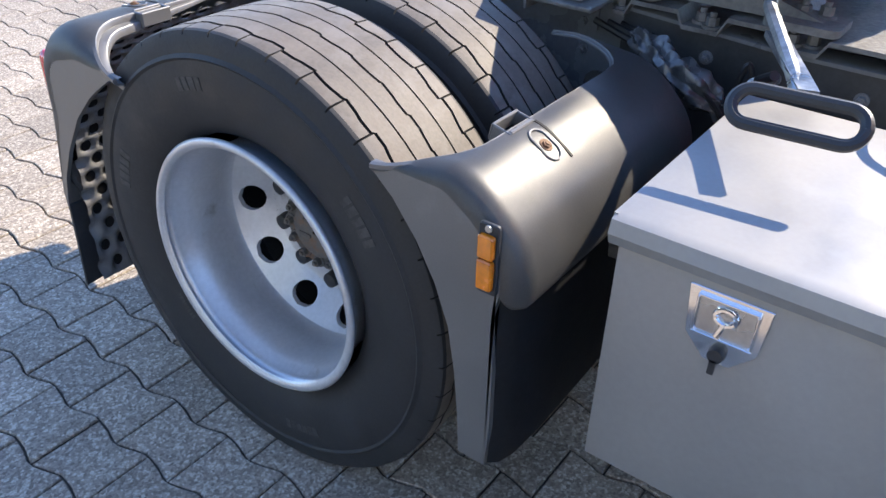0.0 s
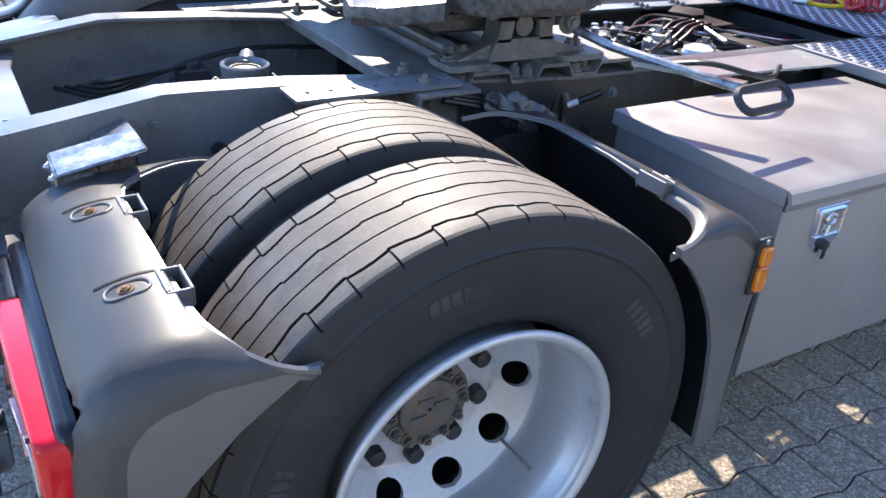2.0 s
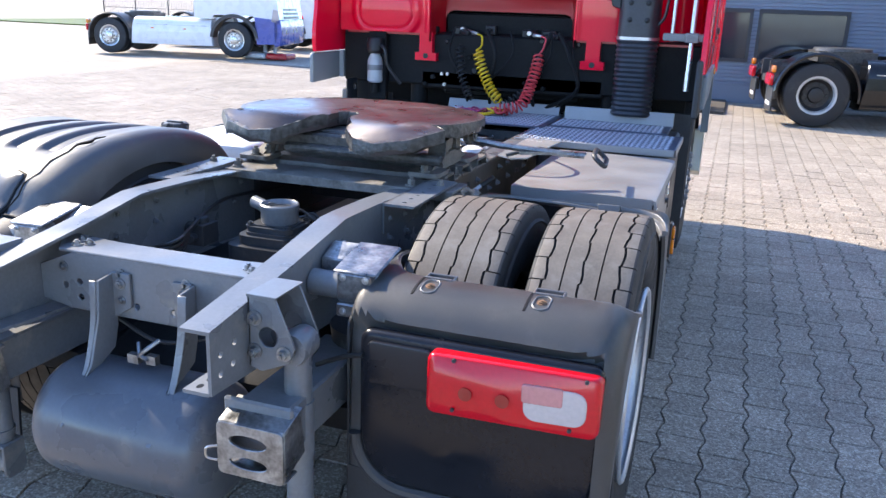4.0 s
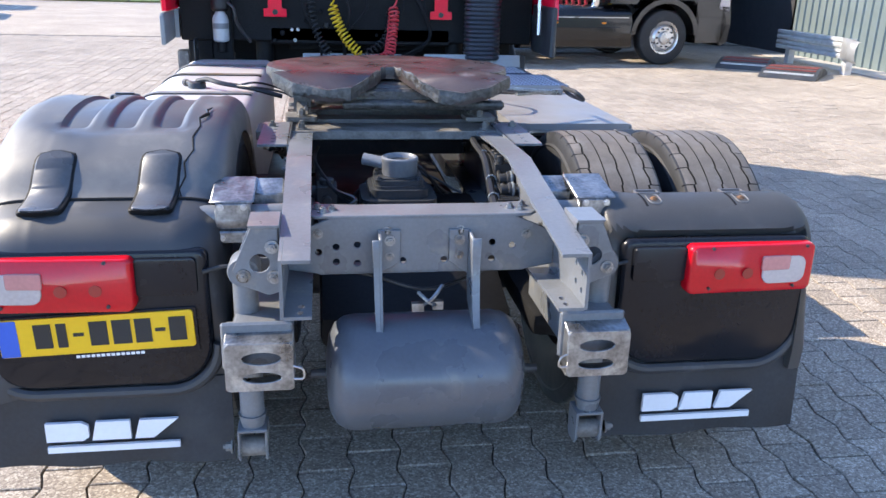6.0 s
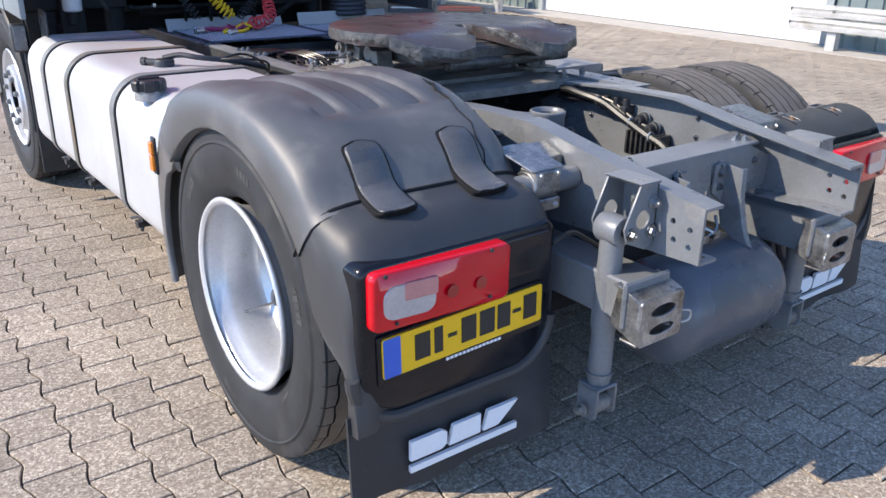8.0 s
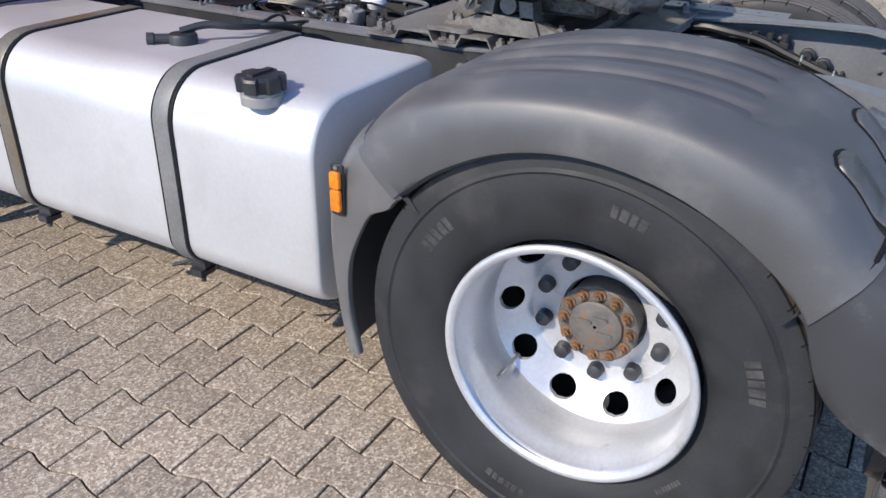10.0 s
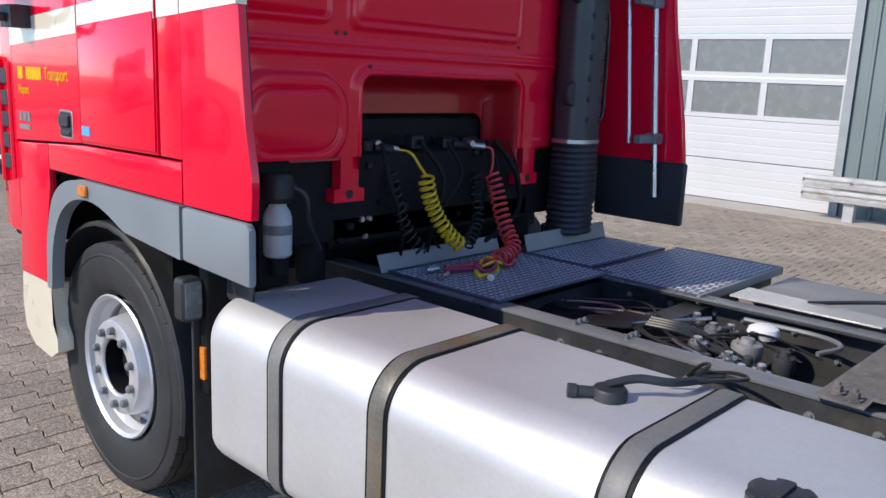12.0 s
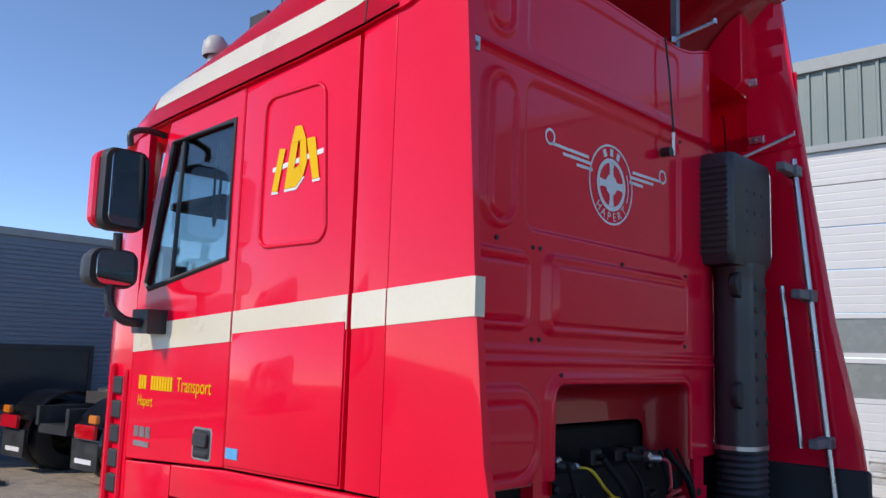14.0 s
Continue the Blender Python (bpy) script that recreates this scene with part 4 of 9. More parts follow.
# pull handle with loop
bm = B()
tube(bm, [(0.40, 0.74, 1.13), (0.55, 0.78, 1.105), (0.78, 0.90, 1.075), (0.86, 0.935, 1.068)], 0.013, 8)
prism(bm, [(0.62, 0.80), (0.87, 0.935), (0.86, 0.965), (0.61, 0.835)], "z", 1.071, 1.083)
lever = part("release_lever", bm, GALV, coupling, "worn steel release lever")
bm = B()
ring = rrect(-0.098, 0.098, -0.031, 0.031, 0.0305, 7)
d = Vector((0.42, 0.80, 0)).normalized()
ax = Vector((d.y, -d.x, 0))
u, w = Vector((-0.10, 0.995, 0)).normalized(), Vector((0.75, 0.075, -0.656)).normalized()
tube(bm, [Vector((0.925, 0.955, 1.062)) + u * p[0] + w * p[1] for p in ring], 0.0105, 9, closed=True)
part("loop_handle", bm, CAPBLACK, lever, "black loop handle")
bm = B()
tube(bm, smooth([(0.5, 1.05, 1.02), (0.62, 1.1, 1.05), (0.7, 1.25, 1.02), (0.55, 1.5, 0.99)], 6), 0.008, 7)
part("trailer_cable", bm, WIRE, truck)

# ---- wheels ----
def tyre_bm(side, xc, width, R, notch=True, seg=210):
    """Tyre turned round x at xc; four zigzag grooves, shoulder notches, ribbed sidewalls."""
    bm = B()
    hw = width / 2
    gx = [(-0.098, 1.2), (-0.049, 0), (0.001, 0.8), (0.050, 0), (0.099, 1.2)]
    cols = []
    side_prof = [(0.300, 0.088), (0.306, 0.112), (0.335, 0.134), (0.375, 0.146), (0.40, 0.150), (0.42, hw - 0.001), (0.445, hw), (0.468, hw - 0.003), (0.474, hw + 0.001), (0.482, hw - 0.005), (R - 0.032, hw - 0.007), (R - 0.014, hw - 0.011), (R - 0.006, hw - 0.015)]
    for r, h in side_prof:
        cols.append((-h, r, 0, 0))
    cols.append((-hw + 0.022, R, 0, 1))
    for g, zz in gx:
        w = 0.0016 + 0.0012 * zz
        cols += [(g - w - 0.0006, R, zz, 1), (g - w, R - 0.010, zz, 2), (g + w, R - 0.010, zz, 2), (g + w + 0.0006, R, zz, 1)]
    cols.append((hw - 0.022, R, 0, 1))
    for r, h in side_prof[::-1]:
        cols.append((h, r, 0, 0))
    rows = []
    for i in range(seg):
        near = {1: 0.86, 4: -0.86}.get(i % 5, 0.0) if notch else 0.0
        a = 2 * math.pi * (i - near) / seg
        zig = 0.0034 * (0, 1, 1, 0, -1, -1)[i % 6]
        ring = []
        for k, (h, r, z, mi) in enumerate(cols):
            hh = h + z * zig
            rr = r
            if notch and i % 5 == 0 and abs(abs(h) - (hw - 0.0185)) < 0.006 and r > 0.5:
                rr = r - 0.012
            if mi and rr >= R - 0.001:
                rr = R - 0.006 * (h / hw) ** 4
            ring.append(bm.verts.new((xc + side * hh, rr * math.cos(a), AXZ + rr * math.sin(a))))
        rows.append(ring)
    for i in range(seg):
        a, b = rows[i], rows[(i + 1) % seg]
        for k in range(len(cols) - 1):
            f = bm.faces.new((a[k], a[k + 1], b[k + 1], b[k]))
            m0, m1 = cols[k][3], cols[k + 1][3]
            slit = notch and (i % 5 == 0 or (i + 1) % 5 == 0) and any(abs(abs(c[0]) - (hw - 0.0185)) < 0.006 and c[1] > 0.5 for c in cols[k:k + 2])
            f.material_index = 2 if 2 in (m0, m1) or slit else (1 if m0 and m1 else 0)
    return bm


def holed_disc(bm, xc, side, r_in, r_out, rh, hole, count, thick=0.012, n=24, dish=0.0):
    """A wheel disc with round hand-holes, made sector by sector."""
    for c in range(count):
        a0 = 2 * math.pi * c / count
        da = math.pi / count
        border = []
        for k in range(6):
            border.append((r_out, a0 - da + 2 * da * k / 6))
        for k in range(6):
            border.append((r_out + (r_in - r_out) * k / 6, a0 + da))
        for k in range(6):
            border.append((r_in, a0 + da - 2 * da * k / 6))
        for k in range(6):
            border.append((r_in + (r_out - r_in) * k / 6, a0 - da))
        hc = (rh * math.cos(a0), rh * math.sin(a0))
        for off in (0.0,):
            vb, vh, vi = [], [], []
            for r, a in border:
                x, y = r * math.cos(a), r * math.sin(a)
                ang = math.atan2(y - hc[1], x - hc[0])
                vb.append(bm.verts.new((xc + side * dish * (r - r_in), x, AXZ + y)))
                er, et = hole * math.cos(ang - a0) / math.hypot(1, dish), hole * math.sin(ang - a0)
                p = (hc[0] + er * math.cos(a0) - et * math.sin(a0), hc[1] + er * math.sin(a0) + et * math.cos(a0))
                rr = math.hypot(*p)
                vh.append(bm.verts.new((xc + side * dish * (rr - r_in), p[0], AXZ + p[1])))
                vi.append(bm.verts.new((xc - side * thick + side * dish * (rr - r_in), p[0], AXZ + p[1])))
            m = len(vb)
            for i in range(m):
                j = (i + 1) % m
                bm.faces.new((vb[i], vb[j], vh[j], vh[i]))
                bm.faces.new((vh[i], vh[j], vi[j], vi[i]))
    bmesh.ops.remove_doubles(bm, verts=bm.verts, dist=1e-5)
    return bm


def rear_wheel(side, y0):
    first = set(bpy.data.objects)
    build_rear_wheel(side)
    for ob in bpy.data.objects:
        if ob not in first and ob.type == 'MESH':
            ob.data.transform(Matrix.Translation((0, y0, 0)))


def build_rear_wheel(side):
    rim = B()
    lathe(rim, [(0.286, 1.228), (0.293, 1.236), (0.303, 1.238), (0.309, 1.231), (0.305, 1.222), (0.292, 1.214), (0.289, 1.206), (0.288, 1.196), (0.276, 1.178), (0.270, 1.150), (0.270, 1.09), (0.276, 1.065), (0.274, 1.045), (0.271, 1.039), (0.269, 1.035)][::-1], (0, 0, AXZ), "x", 96, side)
    rim_ob = part("wheel", rim, RIM, truck, "silver-painted dished rear wheel", sharp=1.2)
    bm = B()
    holed_disc(bm, side * 0.968, side, 0.196, 0.271, 0.236, 0.0355, 10, dish=0.95)
    lathe(bm, [(0.196, 0.968), (0.188, 0.964), (0.112, 0.964), (0.104, 0.945)], (0, 0, AXZ), "x", 48, side)
    part("disc", bm, RIM, rim_ob, sharp=0.5)
    bm = B()
    for k in range(10):
        a = 2 * math.pi * (k + 0.5) / 10
        c = Vector((side * 0.96, 0.1625 * math.cos(a), AXZ + 0.1625 * math.sin(a)))
        cyl(bm, c, c + Vector((side * 0.03, 0, 0)), 0.0215, 0.0195, 16)
        cyl(bm, c + Vector((side * 0.03, 0, 0)), c + Vector((side * 0.036, 0, 0)), 0.0195, 0.010, 16)
    part("wheel_nuts", bm, CAPBLACK, rim_ob, "dark capped wheel nuts")
    hub = B()
    lathe(hub, [(0.098, 0.93), (0.098, 0.995), (0.104, 1.0), (0.104, 1.012), (0.099, 1.016), (0.070, 1.016), (0.068, 1.026), (0.062, 1.030), (0.004, 1.030)], (0, 0, AXZ), "x", 48, side)
    marks = B()
    for a in (0.4, 2.0, 3.6):
        box(marks, *sorted((side * 1.030, side * 1.034)), 0.03 * math.cos(a) - 0.018, 0.03 * math.cos(a) + 0.018, AXZ + 0.03 * math.sin(a) - 0.004, AXZ + 0.03 * math.sin(a) + 0.004)
    part("hub", hub, HUBGREY, rim_ob, "dusty cast hub")
    part("hub_mark", marks, HUBGREY, rim_ob)
    bm = B()
    for k in range(12):
        a = 2 * math.pi * k / 12
        bolt(bm, (side * 1.016, 0.086 * math.cos(a), AXZ + 0.086 * math.sin(a)), (side, 0, 0), 0.0115, 0.016)
    part("hub_bolts", bm, RUST if side < 0 else HUBGREY, rim_ob, "rusty hub bolts" if side < 0 else "dusty grey hub bolts")
    bm = B()
    tube(bm, [(side * 1.02, 0.20, AXZ - 0.16), (side * 1.08, 0.205, AXZ - 0.165), (side * 1.13, 0.21, AXZ - 0.17)], 0.005, 7)
    part("valve_stem", bm, STEEL, rim_ob)
    bm = B()
    lathe(bm, [(0.06, 0.55), (0.24, 0.56), (0.245, 0.90), (0.11, 0.93)], (0, 0, AXZ), "x", 40, side)
    part("brake_drum", bm, BLACKISH, rim_ob)
    part("tyre", tyre_bm(side, side * 1.082, 0.305, R_TYRE), [RUBBER, TREAD, GROOVE], truck, "worn road tyre with zigzag grooves, dusty tread", sharp=0.5)
    bm = B()
    for a0, n_, r0, r1, step in ((0.55, 5, 0.405, 0.438, 0.052), (1.75, 4, 0.408, 0.436, 0.050), (2.75, 5, 0.405, 0.438, 0.052), (4.9, 6, 0.41, 0.432, 0.045), (3.75, 8, 0.352, 0.364, 0.026)):
        for k in range(n_):
            a = a0 + step * k
            w = step * (0.40 if k % 2 else 0.33)
            row = []
            for r, aa in ((r0, a - w), (r1, a - w), (r1, a + w), (r0, a + w)):
                row.append((side * (1.082 + float(np.interp(r, [0.335, 0.375, 0.40, 0.42, 0.445], [0.134, 0.146, 0.150, 0.1515, 0.1525])) + 0.0012), r * math.cos(aa), AXZ + r * math.sin(aa)))
            loft(bm, [row, [(x - side * 0.004, y, z) for x, y, z in row]])
    tagged(part("sidewall_lettering", bm, LETTER_RUBBER, rim_ob, "raised worn lettering shown as bars"), kind="stuff")
    part("tyre", tyre_bm(side, side * 0.722, 0.305, R_TYRE), [RUBBER, TREAD, GROOVE], truck, "worn inner twin tyre with dusty tread", sharp=0.5)


rear_wheel(1, 0.0)
rear_wheel(-1, 0.033)


def front_wheel(side, y0):
    """Steered wheel with bulging alloy-look disc, built at the rear axle and slid forward."""
    def go(b):
        bmesh.ops.translate(b, verts=b.verts, vec=(0, y0, 0))
        return b

    rim = B()
    lathe(rim, [(0.300, 0.96), (0.285, 1.00), (0.276, 1.09), (0.288, 1.15), (0.302, 1.162), (0.309, 1.155), (0.300, 1.14), (0.284, 1.12), (0.268, 1.10), (0.262, 1.085)], (0, 0, AXZ), "x", 80, side)
    go(rim)
    w = part("wheel", rim, RIM, truck, "polished front wheel")
    bm = B()
    lathe(bm, [(0.262, 1.05), (0.250, 1.035), (0.222, 1.055), (0.209, 1.140), (0.200, 1.163), (0.190, 1.167), (0.128, 1.167), (0.120, 1.160), (0.117, 1.15)], (0, 0, AXZ), "x", 56, side)
    go(bm)
    disc = part("disc", bm, RIM, w, "silver disc with a raised nut flange", sharp=0.5)
    bm = B()
    for k in range(8):
        a = 2 * math.pi * k / 8
        c = Vector((side * 1.052, 0.230 * math.cos(a), AXZ + 0.228 * math.sin(a)))
        d = Vector((side * 0.75, 0.66 * math.cos(a), 0.66 * math.sin(a)))
        cyl(bm, c - d * 0.004, c + d * 0.003, 0.019, seg=14)
    go(bm)
    part("web_hole", bm, BLACKISH, disc)
    bm = B()
    lathe(bm, [(0.117, 1.06), (0.092, 1.05), (0.084, 1.085), (0.070, 1.10), (0.003, 1.102)], (0, 0, AXZ), "x", 36, side)
    go(bm)
    part("hub", bm, BLACKISH, w, "dark front hub")
    bm = B()
    for k in range(10):
        a = 2 * math.pi * (k + 0.5) / 10
        c = Vector((side * 1.166, 0.160 * math.cos(a), AXZ + 0.160 * math.sin(a)))
        cyl(bm, c, c + Vector((side * 0.022, 0, 0)), 0.0185, 0.016, 12)
        cyl(bm, c + Vector((side * 0.022, 0, 0)), c + Vector((side * 0.028, 0, 0)), 0.016, 0.006, 12)
    go(bm)
    part("wheel_nuts", bm, CHASSIS, w, "grey wheel nuts")
    bm = B()
    lathe(bm, [(0.1165, 1.155), (0.1165, 1.03)], (0, 0, AXZ), "x", 40, side)
    go(bm)
    part("hub_well", bm, DEEP, w, "dark well round the hub")
    part("tyre", go(tyre_bm(side, side * 1.02, 0.305, R_TYRE)), [RUBBER, RUBBER, GROOVE], truck, "front tyre", sharp=0.5)


front_wheel(-1, 3.66)
front_wheel(1, 3.66)

# ---- rear wings ----
W_OUT = smooth([(0.655, 0.37), (0.685, 0.55), (0.702, 0.70), (0.706, 0.80), (0.680, 0.885), (0.610, 0.985), (0.47, 1.085), (0.27, 1.145), (0.03, 1.165), (-0.20, 1.143), (-0.40, 1.066), (-0.515, 0.966), (-0.625, 0.936), (-0.688, 0.860), (-0.688, 0.74), (-0.668, 0.58), (-0.660, 0.42)], 8)
W_IN = smooth([(0.590, 0.37), (0.615, 0.50), (0.612, 0.63), (0.575, 0.775), (0.548, 0.825), (0.500, 0.885), (0.385, 0.975), (0.22, 1.045), (0.03, 1.068), (-0.16, 1.040), (-0.325, 0.965), (-0.440, 0.865), (-0.510, 0.765), (-0.575, 0.665), (-0.630, 0.58), (-0.655, 0.50), (-0.655, 0.41)], 8)
W_N = len(W_OUT)


def wing_surface(s, u, x, lift=0.0):
    """A place on the wing's outer skin: u runs 0..1 from the front foot to the rear foot."""
    top = W_OUT
    f = u * (W_N - 1)
    i = min(int(f), W_N - 2)
    t = f - i
    p = [top[i][k] * (1 - t) + top[i + 1][k] * t for k in (0, 1)]
    q = [W_IN[i][k] * (1 - t) + W_IN[i + 1][k] * t for k in (0, 1)]
    ax = abs(x)
    k = float(np.interp(ax, [0.564, 0.57, 0.582, 0.60, 0.625, 0.655, 0.685, 1.08, 1.15, 1.20, 1.235, 1.248], [0.70, 0.48, 0.30, 0.17, 0.085, 0.03, 0.0, 0.0, 0.05, 0.15, 0.34, 0.55]))
    d = Vector((p[0] - q[0], p[1] - q[1])).normalized()
    return (s * ax, p[0] + (q[0] - p[0]) * k + d.x * lift, p[1] + (q[1] - p[1]) * k + d.y * lift)


def cover_sink(u):
    """How far the left cover dips below the shelves of the two quarters."""
    rear = min(1.0, max(0.0, (u - U_R + 0.045) / 0.045)) ** 1.5
    front = min(1.0, max(0.0, (U_F + 0.05 - u) / 0.05)) ** 1.5
    return 0.008 * rear + 0.016 * front


def wing_shell(s, u0, u1, n, lift=0.0, ribs=False, over=0.0, shelf=0):
    bm = B()
    stations = [(0.562, 0.95), (0.564, 0.70), (0.570, 0.48), (0.582, 0.30), (0.60, 0.17), (0.625, 0.085), (0.655, 0.03), (0.685, 0.006), *[(0.70 + 0.01 * k, 0.0) for k in range(39)], (1.085, 0.005), (1.105, 0.012), (1.13, 0.03), (1.17, 0.08), (1.205, 0.16), (1.23, 0.28), (1.245, 0.45), (1.25, 0.62), (1.25, 0.9), (1.247, 0.98), (1.238, 1.0), (1.228, 0.98), (1.228, 0.6), (1.20, 0.32), (1.15, 0.2), (1.05, 0.16), (0.66, 0.16), (0.60, 0.35), (0.582, 0.6)]
    rings = []
    top = W_OUT
    for j in range(n + 1):
        u = u0 + (u1 - u0) * j / n if not shelf else u0 + (u1 - u0) * (max(0, j - 2) / (n - 2) + 0.0006 * min(j, 2)) if shelf > 0 else u1 - (u1 - u0) * (max(0, n - j - 2) / (n - 2) + 0.0006 * min(n - j, 2))
        f = u * (W_N - 1)
        i = min(int(f), W_N - 2)
        t = f - i
        p = [top[i][k] * (1 - t) + top[i + 1][k] * t for k in (0, 1)]
        q = [W_IN[i][k] * (1 - t) + W_IN[i + 1][k] * t for k in (0, 1)]
        d = Vector((p[0] - q[0], p[1] - q[1])).normalized()
        ring = []
        for m, (x, k) in enumerate(stations):
            l = lift if m < len(stations) - 8 else 0.0
            if shelf and m < len(stations) - 8:
                e = j if shelf > 0 else n - j
                l += (-0.040, -0.010, 0.0, 0.003, 0.003, 0.001)[e] if e < 6 else 0.0
            if ribs and m < len(stations) - 10:
                l -= cover_sink(u)
            if k > 0.6:
                k *= 1 + 0.38 * min(1.0, max(0.0, (p[1] - 0.72) / 0.2))
            x += over if 1.2 < x and m < len(stations) - 8 else 0.0
            if ribs and m < len(stations) - 10:
                fade = min(1.0, max(0.0, (0.36 - abs(p[0] - 0.085)) / 0.05))
                for c in (0.76, 0.90, 1.04):
                    e = abs(x - c) / 0.046
                    l -= 0.024 * fade * (1 - e ** 4) if e < 1 else 0.0
                tray = 1.0 - (abs(x - 0.895) / 0.265) ** 5 - (abs(p[0] - 0.10) / 0.41) ** 5
                l -= 0.011 * min(1.0, max(0.0, tray / 0.10))
            back = 0.045 * min(1.0, max(0.0, (0.70 - p[1]) / 0.25)) * min(1.0, max(0.0, (x - 1.12) / 0.08)) if p[0] < -0.5 and k < 0.7 else 0.0
            ring.append((s * x, p[0] + (q[0] - p[0]) * k + d.x * l - back, p[1] + (q[1] - p[1]) * k + d.y * l))
        rings.append(ring)
    loft(bm, rings, caps=False)
    return bm


def u_at(y, top=True, rear=True):
    best = min(range(W_N), key=lambda i: abs(W_OUT[i][0] - y) + (0 if (i > W_N / 2) == rear else 9) + (0 if W_OUT[i][1] > 0.8 else 9))
    return best / (W_N - 1)


def along(pts, n):
    """n points at even steps along a line of points."""
    P = np.array(pts, float)
    d = np.concatenate([[0], np.cumsum(np.linalg.norm(np.diff(P, axis=0), axis=1))])
    t = np.linspace(0, d[-1], n)
    return [tuple(float(np.interp(v, d, P[:, k])) for k in range(P.shape[1])) for v in t]


def open_quarter(prof, tip, inner, arch, recess=0.0, round_r=0.045, name="wing_rear", label=""):
    """A wing quarter without its cover. prof runs in (y, z) from the open edge over the shoulder and down;
    tip and inner are where the open edge ends beside the wheel; arch is the flank's edge round the tyre."""
    way = 1 if prof[0][0] < 0 else -1
    base, curve = prof[0], smooth(prof, 5)
    xs = [0.560, 0.566, 0.575, 0.590, 0.61, 0.635, 0.66, 0.70, 0.78, 0.88, 0.98, 1.06, 1.11, 1.14, 1.165, 1.182, 1.196, 1.204, 1.207, 1.214, 1.222, 1.230, 1.237, 1.243, 1.247, 1.249, 1.25]
    N, rings = 46, []
    for x in xs:
        if x > 1.12:
            q = ((x - 1.12) / 0.13) ** 2
            e, end = 1 - math.sqrt(max(0.0, 1 - q)), tip
        elif x < 0.69:
            q = ((0.69 - x) / 0.13) ** 2
            e, end = 1 - math.sqrt(max(0.0, 1 - q)), inner
        else:
            e, end = 0.0, base
        lead = [(base[0] + (end[0] - base[0]) * e * k, base[1] + (end[1] - base[1]) * e * k) for k in (1.0, 0.8, 0.6, 0.4, 0.2)] if e > 1e-3 else []
        pts = along(lead + curve, N)
        cut = round_r - math.sqrt(max(0.0, round_r ** 2 - max(0.0, x - (1.25 - round_r)) ** 2))
        dip = 0.02 - math.sqrt(max(0.0, 0.02 ** 2 - max(0.0, 0.58 - x) ** 2))
        ring = []
        for i, (y, z) in enumerate(pts):
            a, b = pts[max(0, i - 1)], pts[min(N - 1, i + 1)]
            t = Vector((b[0] - a[0], b[1] - a[1])).normalized()
            nrm = Vector((t.y, -t.x)) * way
            fade = min(1.0, 0.25 + 0.75 * max(0.0, (abs(y) - abs(tip[0])) / 0.2))
            m = cut * fade * min(1.0, max(0.12, (z - 0.45) / 0.27)) + dip
            back = recess * min(1.0, max(0.0, (0.885 - z) / 0.02)) * min(1.0, max(0.0, (1.207 - x) / 0.003))
            ring.append((x, y - nrm.x * m + way * back, z - nrm.y * m))
        rings.append(ring)
    bm = B()
    loft(bm, rings, closed=False)
    bmesh.ops.solidify(bm, geom=list(bm.faces), thickness=0.005)
    prism(bm, [(p[1], p[2]) for p in rings[-1]] + arch[::-1], "x", 1.238, 1.2496)
    bmesh.ops.triangulate(bm, faces=[f for f in bm.faces if len(f.verts) > 4])
    ob = part(name, bm, FADED, truck, label, sharp=0.7)
    # ledge below the open edge, on which the cover sat
    E = [Vector(r[0]) for r in rings]
    rows = []
    for i, p in enumerate(E):
        t = (E[min(i + 1, len(E) - 1)] - E[max(i - 1, 0)]).normalized()
        d = Vector((t.y, -t.x, 0)) * -way
        d = d.normalized() if d.length > 0.1 else Vector((0, way, 0))
        wave = 0.004 * math.sin(p.x * 23.0)
        g = float(np.interp(p.x, [0.6, 0.92, 1.04], [0.28, 0.42, 1.0]))
        rows.append([p + d * a * g + Vector((0, 0, b * g)) for a, b in ((-0.006, -0.002), (0.001, 0.0005), (0.003, -0.002), (0.004, -0.015), (0.019 + wave, -0.017), (0.0215 + wave, -0.020), (0.022 + wave, -0.036), (0.018 + wave, -0.036), (0.017 + wave, -0.022), (0.002, -0.019), (-0.006, -0.010))])
    bm = B()
    loft(bm, rows)
    ledge = part("wing_flange", bm, FADED, ob, "folded wing edge that carried the cover", sharp=0.7)
    return ob, ledge, rings, xs


